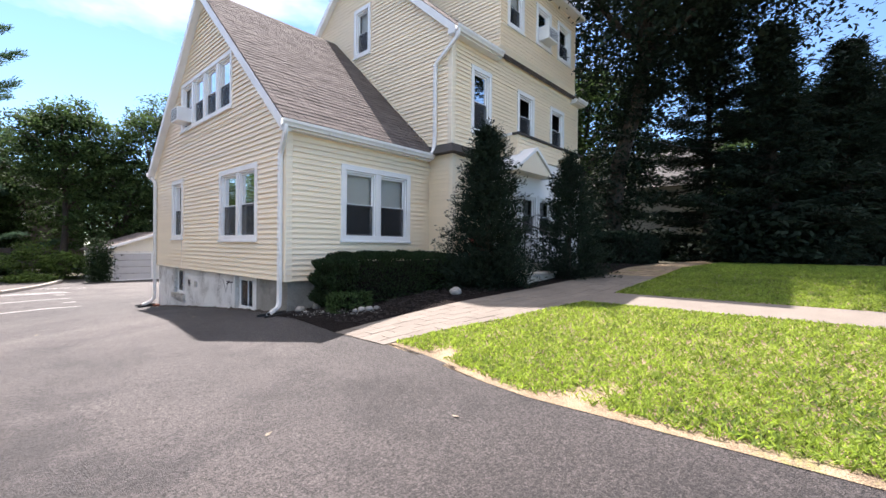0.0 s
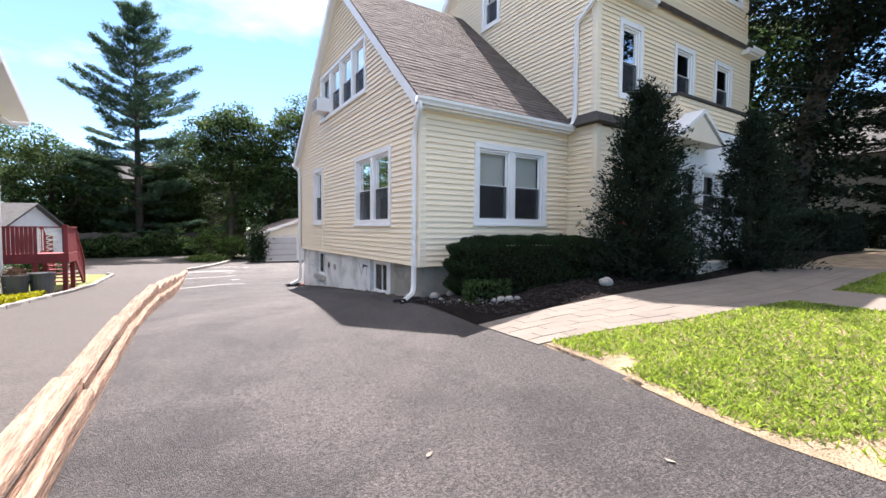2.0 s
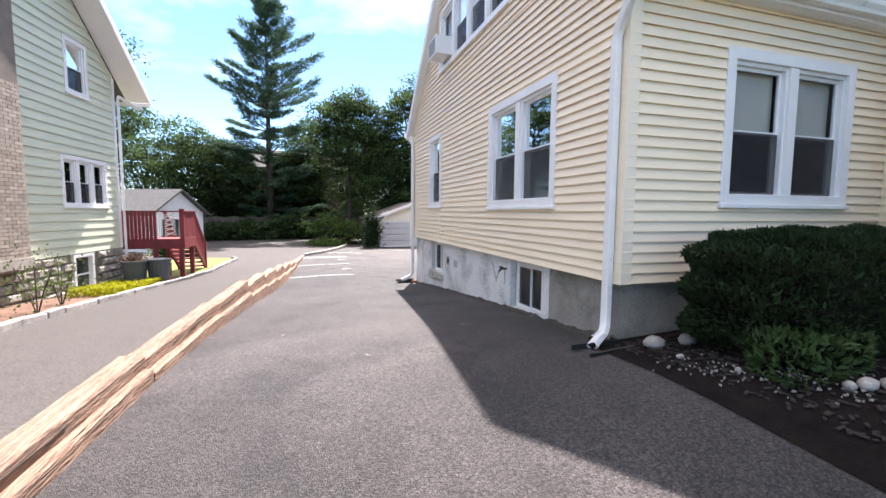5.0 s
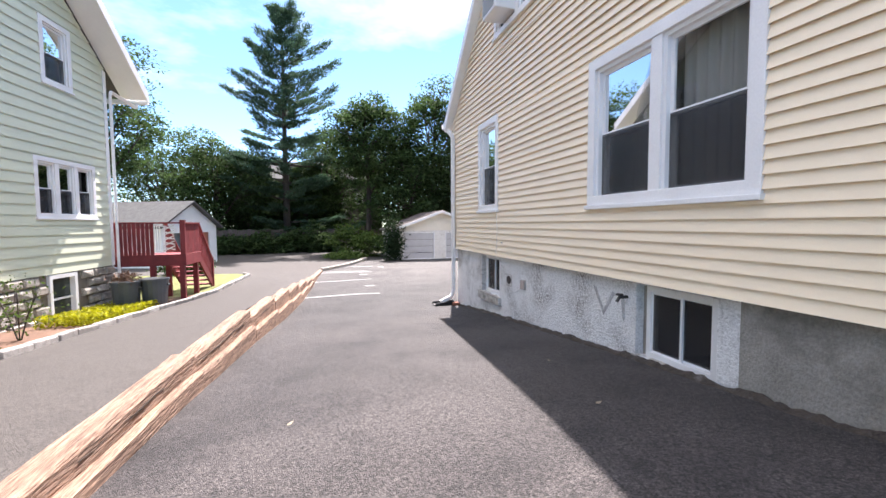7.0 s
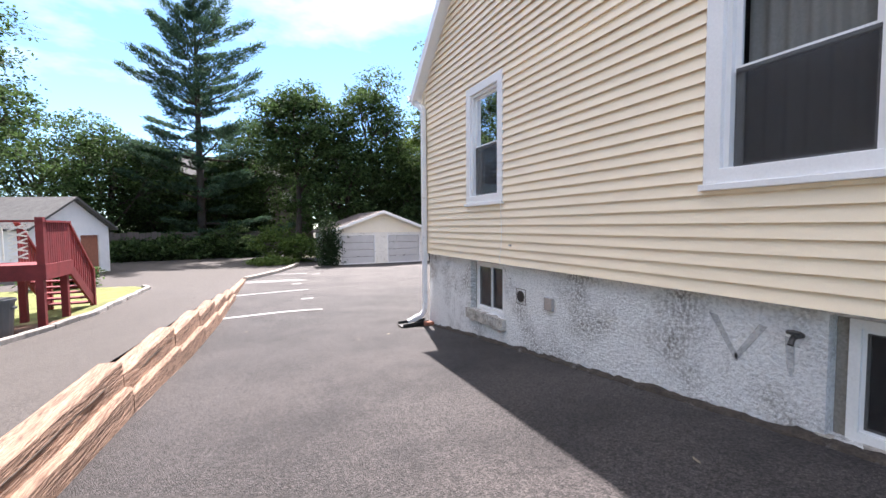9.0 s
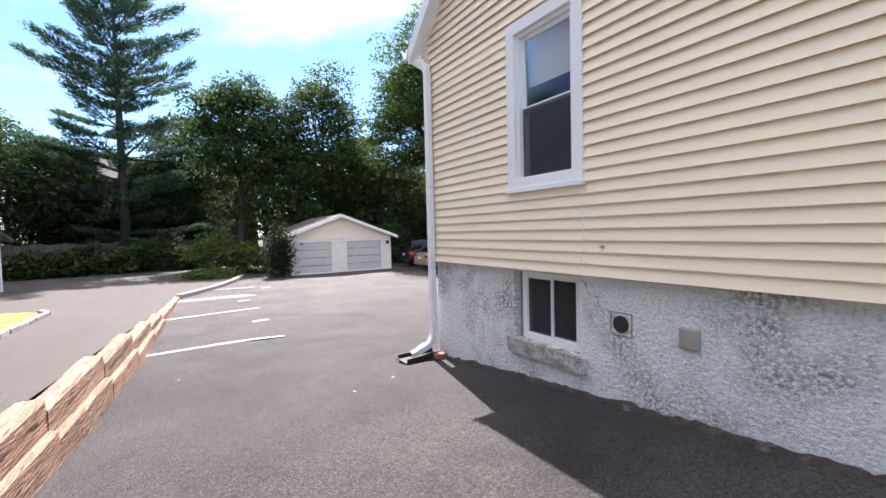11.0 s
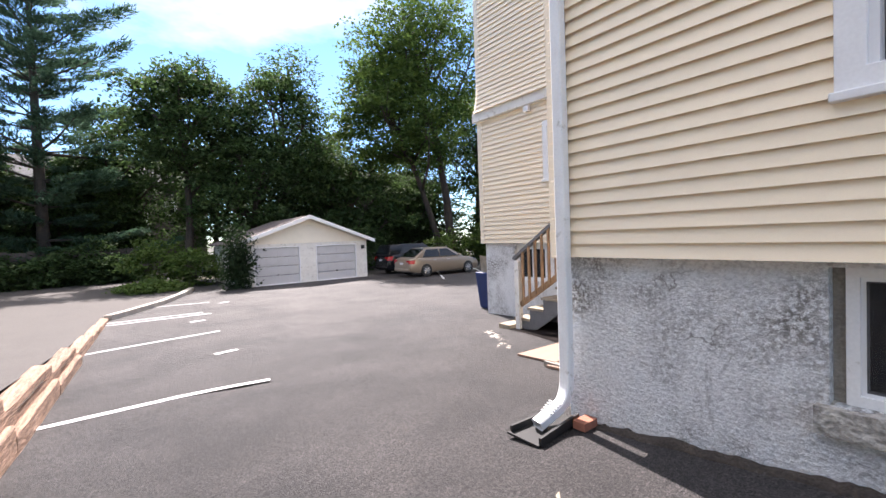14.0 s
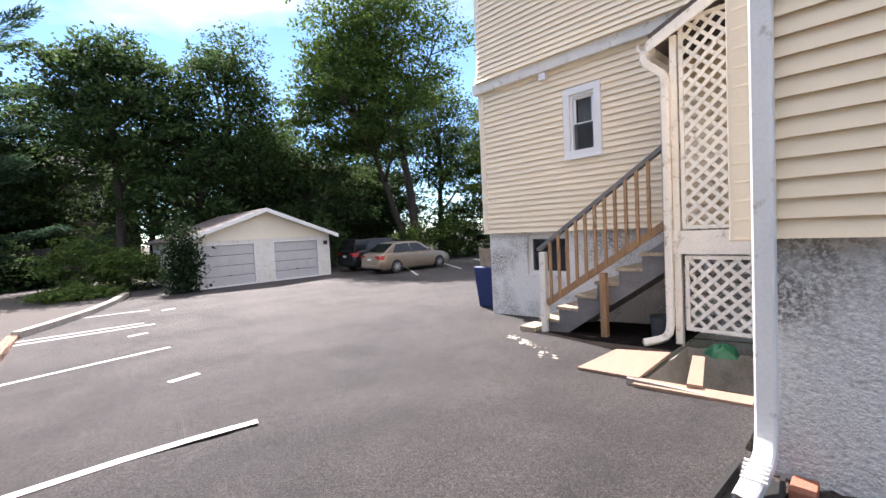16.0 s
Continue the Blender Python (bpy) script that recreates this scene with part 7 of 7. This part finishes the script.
def bin_(x, y, label):
    z = left_z(x, y)
    b = thing("trash_bin", (x, y, z), label, "bin", "bins below the deck")
    m = MB().tube([(x, y, z), (x, y, z + 0.06), (x, y, z + 0.72), (x, y, z + 0.74)], [0.23, 0.25, 0.30, 0.31], 18)
    part("body", m, M_BIN, b)
    part("rim", MB().tube([(x, y, z + 0.73), (x, y, z + 0.78)], [0.325, 0.325], 18), M_BIN, b)
    for s in (-1, 1):
        part("grip", MB().bar((x + s * 0.3, y - 0.06, z + 0.62), (x + s * 0.3, y + 0.06, z + 0.62), 0.05, 0.04), M_BIN, b)
    return b


bin_(-7.42, 10.75, "dark grey round plastic trash bin with garden waste")
bin_(-6.9, 10.98, "dark grey round plastic trash bin below the deck")
rng = np.random.default_rng(14)
c = rng.normal(size=(500, 3)) * np.array([0.14, 0.14, 0.08]) + np.array([-7.42, 10.75, left_z(-7.4, 10.7) + 0.84])
waste = thing("garden_waste", (-7.42, 10.75, left_z(-7.4, 10.7) + 0.74), "dry brown clippings piled in a bin", "clippings")
part("foliage", leaves("foliage", rng, c, 0.1, M_STRAW, 0.3), M_STRAW, waste)["kind"] = "stuff"

# ---- neighbour's small garage ----
sc, sn = Vector((-10.2, 26.0)), Vector((0.92, -0.39)).normalized()
su = Vector((-sn.y, sn.x))
SH = Wall((sc.x, sc.y), (su.x, su.y), (sn.x, sn.y))
sb_ = -1.15
shed = thing("shed", (sc.x - 2, sc.y + 2, sb_), "small white neighbour garage with grey roof and open brown door", "shed")
clad(SH, shed, -2.1, 2.1, sb_, 1.15, [(-1.5, 0.1, sb_, 0.75), (0.4, 1.5, sb_, 0.75)], M_WHITE, course=0.2)
clad(SH, shed, -2.1, 2.1, 1.15, 2.4, [], M_WHITE, course=0.13, limits=lambda z: (-2.1 + (z - 1.15) * 1.65, 2.1 - (z - 1.15) * 1.65))
for s in (-1, 1):
    m = MB()
    m.hexa([SH.p(s * 2.45, 0.98, 0.3), SH.p(s * 2.45, 0.98, -6.5), SH.p(s * 2.45, 1.08, -6.5), SH.p(s * 2.45, 1.08, 0.3), SH.p(0, 2.44, 0.3), SH.p(0, 2.44, -6.5), SH.p(0, 2.54, -6.5), SH.p(0, 2.54, 0.3)])
    part("roof", m, M_SHINGLE_GREY, shed)
    m = MB()
    SH.slab(m, s * 2.1 - 0.05, s * 2.1 + 0.05, sb_, 1.15, -6.3, 0.02)
    part("wall", m, M_WHITE, shed)
m = MB()
SH.slab(m, 0.4, 1.5, sb_, 0.75, -0.1, -0.05)
part("door", m, M_TERRA, shed, "brown wooden door")
# near-black sheet behind the open doorway, painting the shade inside
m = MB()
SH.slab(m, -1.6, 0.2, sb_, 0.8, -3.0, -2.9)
part("recess_shade", m, M_ROOM_SHADE, shed)

# ---- fence, brown house, far white house ----
for k in range(34):
    fx = -13.5 + k * 0.36
    if 2.2 < fx:
        break
    fy = 37.2 + 0.03 * k
    z = -1.3
    solid("fence_board", MB().box(fx, fx + 0.34, fy, fy + 0.03, z, 0.75 + 0.05 * math.sin(k * 1.7)), M_FENCE, "weathered grey-brown fence board at the back", "fence board", "boards of the back fence")
brown = thing("brown_house", (-3.5, 56, -1.3), "dark brown sided house half hidden behind trees", "house")
BW = Wall((-11.5, 52.0), (1, 0), (0, -1))
bh = [(9.6, 11.0, 2.6, 4.2), (12.2, 13.2, 3.6, 4.9), (14.2, 15.0, 3.7, 4.8), (3.6, 4.8, 0.2, 1.6), (9.2, 10.4, -0.6, 0.9)]
clad(BW, brown, 0.0, 15.5, -1.6, 6.6, bh, M_BROWNHOUSE, course=0.25)
for w in bh:
    window(BW, brown, *w, trim=0.12, blind=0.4)
m = MB()
m.hexa([(-12, 51.4, 6.5), (4.5, 51.4, 6.5), (4.5, 60, 6.5), (-12, 60, 6.5), (-11, 55.5, 9.0), (3.5, 55.5, 9.0), (3.5, 56, 9.0), (-11, 56, 9.0)])
part("roof", m, M_SHINGLE_GREY, brown)
part("wall", MB().box(-11.5, -11.3, 52.2, 60, -1.6, 6.5), M_BROWNHOUSE, brown)
part("wall", MB().box(3.8, 4.0, 52.2, 60, -1.6, 6.5), M_BROWNHOUSE, brown)
pale = thing("pale_house", (30, 6, 0), "pale grey sided house half hidden behind the dark trees", "house")
PWL = Wall((24.0, -2.0), (0.0, 1.0), (-1.0, 0.0))
clad(PWL, pale, 0.0, 12.0, -0.5, 5.0, [], mat("pale_grey_siding", (0.55, 0.54, 0.50), 0.7, var=0.06, scale=2), course=0.25)
m = MB()
m.hexa([(23.5, -2.6, 4.9), (34, -2.6, 4.9), (34, 10.6, 4.9), (23.5, 10.6, 4.9), (28, -2.2, 8), (29, -2.2, 8), (29, 10.2, 8), (28, 10.2, 8)])
part("roof", m, M_SHINGLE_GREY, pale)
far = thing("grey_house", (22, 40, -1.2), "pale grey house far behind the trees", "house")
clad(Wall((16.0, 44.0), (1, 0), (0, -1)), far, 0.0, 9.0, -1.5, 5.5, [], mat("far_grey_siding", (0.45, 0.45, 0.44), 0.8, var=0.06, scale=2), course=0.3)
m = MB()
m.hexa([(15.6, 43.6, 5.4), (25.4, 43.6, 5.4), (25.4, 52, 5.4), (15.6, 52, 5.4), (16.5, 47.5, 8.2), (24.5, 47.5, 8.2), (24.5, 48, 8.2), (16.5, 48, 8.2)])
part("roof", m, M_SHINGLE_GREY, far)

# ---- trees ----
pine((-6.2, 40.0), 21.6, 6.4, 5, fill=1.7, low=0.04)
TL = "leafy green broadleaved tree in the row behind the yard"
DL = "dark green broadleaved tree in deep shade beside the house"
for x, y, h, r, s, m_, kw in [
        (-17.6, 33, 16.5, 4.2, 1, M_LEAF, {}), (-22, 30, 15, 5.5, 2, M_LEAF, {}), (-12.0, 40, 11.2, 4.6, 3, M_LEAF, dict(low=0.06)), (-18, 46, 12, 5, 4, M_LEAF, {}),
        (-28, 40, 15, 6, 20, M_LEAF, {}), (-10.6, 44, 11.0, 3.8, 21, M_LEAF, dict(low=0.06)), (-3.6, 45.5, 10.5, 3.4, 22, M_LEAF, dict(low=0.06)), (-2.6, 44, 13.5, 4.0, 5, M_LEAF, dict(low=0.1)),
        (0.8, 36, 14.3, 3.9, 6, M_LEAF, dict(low=0.36, lobes=20)), (6.7, 36, 16.8, 4.3, 7, M_LEAF, dict(low=0.1, lobes=22)), (4.2, 34.5, 10.0, 3.2, 14, M_LEAF, dict(low=0.05)),
        (10.4, 39, 11.4, 4.6, 8, M_LEAF, dict(low=0.05)), (16.4, 29.5, 20.0, 5.2, 9, M_LEAF2, dict(lean=(-2.6, 0.3), trunk=0.36, low=0.34, lobes=24)),
        (15.8, 29.9, 15.2, 4.2, 10, M_LEAF2, dict(lean=(-5.2, 0), trunk=0.27, low=0.34, lobes=18)), (22, 33, 15, 5, 11, M_LEAF, {}), (21, 26, 11, 3.4, 12, M_LEAF2, dict(low=0.1)),
        (10.5, 33.5, 9.2, 3.8, 13, M_LEAF, dict(low=0.03)), (-4.6, 43, 8.5, 3.4, 15, M_LEAF, dict(low=0.03)), (4.0, 47, 12.0, 4.6, 23, M_LEAF, dict(low=0.05)), (13.5, 45, 13.5, 5.0, 24, M_LEAF, dict(low=0.05)),
        (-9.5, 43, 8.0, 3.4, 16, M_LEAF, dict(low=0.03)), (16, 35, 8.5, 3.8, 17, M_LEAF, dict(low=0.03)), (20, 39, 13, 4.6, 25, M_LEAF, dict(low=0.05)), (-30, 22, 14, 5.5, 18, M_LEAF, {})]:
    broadleaf((x, y), h, r, s, m_, TL, **kw)
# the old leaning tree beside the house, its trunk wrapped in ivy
# crown and ivy use the near-black green, deep shade put into leaf colour
broadleaf((11.9, -1.0), 16.0, 6.6, 41, M_SPRUCE_SHADE, "big dark leaning tree arching over the side lawn", group="dark trees beside the house", trunk=0.36, low=0.36, lean=(1.0, -2.2), lobes=34, tufts=34, per=44, leaf=0.2)
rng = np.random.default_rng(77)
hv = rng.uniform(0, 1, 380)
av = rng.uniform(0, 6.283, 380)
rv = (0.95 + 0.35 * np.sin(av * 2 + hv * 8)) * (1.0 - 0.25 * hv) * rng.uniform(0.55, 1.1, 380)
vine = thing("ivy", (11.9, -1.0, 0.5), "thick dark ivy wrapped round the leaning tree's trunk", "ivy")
part("foliage", sprays("foliage", rng, np.stack([11.9 + np.cos(av) * rv + 0.8 * hv, -1.0 + np.sin(av) * rv - 1.5 * hv ** 1.5, 0.5 + hv * 8.0], 1), 42, 0.32, 0.15, M_SPRUCE_SHADE), M_SPRUCE_SHADE, vine)
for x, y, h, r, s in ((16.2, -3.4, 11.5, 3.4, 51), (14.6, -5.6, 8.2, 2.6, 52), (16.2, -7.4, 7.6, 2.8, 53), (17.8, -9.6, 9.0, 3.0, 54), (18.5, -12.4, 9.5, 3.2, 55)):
    pine((x, y), h, r, s, label="dark drooping spruce in the shade beside the lawn", rise=0.35, droop=0.28, material=M_SPRUCE_SHADE, size=0.30, gap=(0.030, 0.045),
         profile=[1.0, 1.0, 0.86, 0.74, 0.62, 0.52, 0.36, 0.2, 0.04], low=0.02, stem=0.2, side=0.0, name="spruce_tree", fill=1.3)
for x, y, h, r, s, kw in [(19.5, 3.5, 12, 4.2, 44, dict(low=0.3)), (21.5, -13.5, 11.5, 4.6, 45, dict(low=0.05)), (25, -5.5, 10, 4.0, 46, dict(low=0.03)), (12.2, 8.0, 13, 4.2, 47, dict(low=0.08)), (23.5, -9.5, 10, 4, 48, dict(low=0.03))]:
    # 45 and 48 get the darker leaf copy, shade painted into the colour
    broadleaf((x, y), h, r, s, M_SPRUCE_SHADE if s in (45, 48) else M_LEAF, DL, group="dark trees beside the house", trunk=0.33, **kw)
BL = "leafy green bush at the edge of the yard"
for k, (x, y, r, h, m_) in enumerate([(-1.2, 30.5, 1.3, 2.6, M_LEAF2), (-4.0, 36.8, 1.8, 2.6, M_LEAF), (0.2, 29.5, 1.2, 2.0, M_LEAF2), (-7.5, 38.5, 1.8, 2.6, M_LEAF), (14.6, 27.8, 1.4, 2.4, M_LEAF2), (17.5, 27, 1.6, 3.0, M_LEAF2), (9.2, 30, 1.6, 3.2, M_LEAF),
                                     (-1.6, 27.8, 1.3, 0.5, M_LEAF2), (-8.9, 20.3, 0.9, 1.0, M_LEAF), (21, 22, 2.2, 3.4, M_LEAF)]):
    rng = np.random.default_rng(60 + k)
    z = base_z(x, y)
    b = thing("bush", (x, y, z), BL, "bush", "bushes at the yard edge")
    n = 3200
    d = rng.normal(size=(n, 3))
    d /= np.linalg.norm(d, axis=1, keepdims=True)
    rr = rng.uniform(0.3, 1.0, (n, 1)) ** 0.5
    lump = 1 + 0.25 * np.sin(d[:, :1] * 5 + k) * np.cos(d[:, 2:] * 6 + k)
    c = np.array([x, y, z + h * 0.48]) + d * rr * lump * np.array([r, r, h * 0.52])
    c[:, 2] = np.maximum(c[:, 2], z + 0.02)
    part("foliage", sprays("foliage", rng, c[::22], 22, 0.2, 0.17, m_), m_, b)
    part("stem", MB().tube([(x, y, z - 0.1), (x + 0.05, y, z + h * 0.5)], [0.05, 0.02], 6), M_BARK, b)

# understorey beside the house, with shade put into its leaf colour, and at the yard's back
UL = "dense dark shrub in deep shade under the trees"
for k, (x, y, rx_, h) in enumerate([(13.6, -5.2, 1.3, 1.7), (17, -6.5, 2.6, 3.0), (19.5, -11, 3.0, 3.2), (15.5, 2.5, 2.0, 3.2), (22, -16, 3.2, 3.4), (25, -8, 3.2, 5.0), (26, -14, 3.4, 5.0), (24, -20, 3.4, 5.0), (22.5, 0.5, 1.6, 2.2), (27, -2, 3.0, 3.5),
                                     (-8.2, 37.0, 1.8, 1.7), (-5.6, 37.2, 1.8, 1.9), (-3.4, 37.0, 1.6, 1.6), (-10.5, 36.5, 1.6, 1.6), (-14, 41.8, 2.6, 3.4), (-18, 40, 3.0, 4.0), (-23, 37, 3.0, 4.0), (-2.4, 45, 2.6, 3.5), (7.5, 41, 3.0, 4.5), (9, 36, 2.6, 4.0), (13.5, 36, 2.8, 4.0), (19, 37, 3.0, 4.5), (24, 30, 3.0, 4.5), (-11, 48, 3, 5), (-6, 49.5, 3, 4), (20, 29.5, 2.6, 4.0), (24.5, 25.5, 2.6, 4.5), (29, 28, 3.4, 6), (27, 21, 3.0, 4.5), (33, 24, 4, 7), (17.5, 39, 3.4, 6), (23, 36, 3.4, 6)]):
    rng = np.random.default_rng(160 + k)
    z = base_z(x, y)
    b = thing("bush", (x, y, z), UL, "bush", "shrubs in the shade")
    n = 4200
    d = rng.normal(size=(n, 3))
    d /= np.linalg.norm(d, axis=1, keepdims=True)
    rr = rng.uniform(0.3, 1.0, (n, 1)) ** 0.5
    lump = 1 + 0.22 * np.sin(d[:, :1] * 5 + k) * np.cos(d[:, 2:] * 6 + k) + 0.1 * np.sin(d[:, 1:2] * 13)
    c = np.array([x, y, z + h * 0.45]) + d * rr * lump * np.array([rx_, rx_, h * 0.55])
    c[:, 2] = np.maximum(c[:, 2], z + 0.02)
    # first ten shrubs take the shade-darkened leaf colour
    mm = M_SPRUCE_SHADE if k < 10 else M_LEAF
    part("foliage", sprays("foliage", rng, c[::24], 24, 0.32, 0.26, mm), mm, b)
    part("stem", MB().tube([(x, y, z - 0.1), (x + 0.05, y, z + h * 0.5)], [0.06, 0.02], 6), M_BARK, b)

# pavers of the walk
rnd = random.Random(7)
rows_n = 6
for r_ in range(rows_n):
    x = -0.5 - (r_ % 2) * 0.2
    while x < 5.8:
        a, b = max(-0.5, x) + 0.004, min(5.85, x + 0.40) - 0.004
        if b - a > 0.06:
            f0, f1 = r_ / rows_n + 0.003, (r_ + 1) / rows_n - 0.003
            lift = 0.012 + rnd.uniform(-0.001, 0.001)
            at = lambda x_, f, up_: (lambda y_: (x_, y_, ground_z(x_, y_) + up_))(walk_near(x_) + (walk_far(x_) - walk_near(x_)) * f)
            m = MB().hexa([at(a, f0, 0.0), at(b, f0, 0.0), at(b, f1, 0.0), at(a, f1, 0.0), at(a, f0, lift), at(b, f0, lift), at(b, f1, lift), at(a, f1, lift)])
            part("paver", mesh_of(m, "paver", M_PAVER, fix=False), M_PAVER, paving)
        x += 0.40

# small things lying about
for k, (lx, ly, la) in enumerate([(-2.29, -4.21, 0.4), (-1.3, -5.0, 1.9), (-3.0, 1.9, 0.9), (-2.2, 0.6, 2.4), (-0.75, 2.5, 1.2), (-1.0, 1.4, 0.2), (-1.4, 7.1, 2.0), (-0.9, 7.3, 0.5), (-2.9, 9.4, 1.0), (0.9, 6.9, 0.3)][:9]):
    c_, s_ = math.cos(la), math.sin(la)
    z = ground_z(lx, ly) + 0.006
    m = MB()
    m.poly([(lx + c_ * u - s_ * v, ly + s_ * u + c_ * v, z + h_) for u, v, h_ in ((0.6 * p_, 0.6 * q_, r_ * 0.7) for p_, q_, r_ in ((-0.05, 0, 0.004), (-0.015, -0.022, 0.0), (0.04, -0.006, 0.006), (0.055, 0, 0.012), (0.02, 0.02, 0.004), (-0.02, 0.016, 0.008)))])
    solid("fallen_leaf", m, M_TREAD, "small pale dry leaf lying on asphalt", "leaf", "fallen leaves on the asphalt")
wire = MB().tube([(10.2, -0.8, 5.3), (14, -3.2, 4.95), (20, -7.2, 5.3), (32, -14.5, 7.2)], 0.012, 6)
solid("utility_wire", wire, M_IRON, "black utility wire strung from the house", "wire")
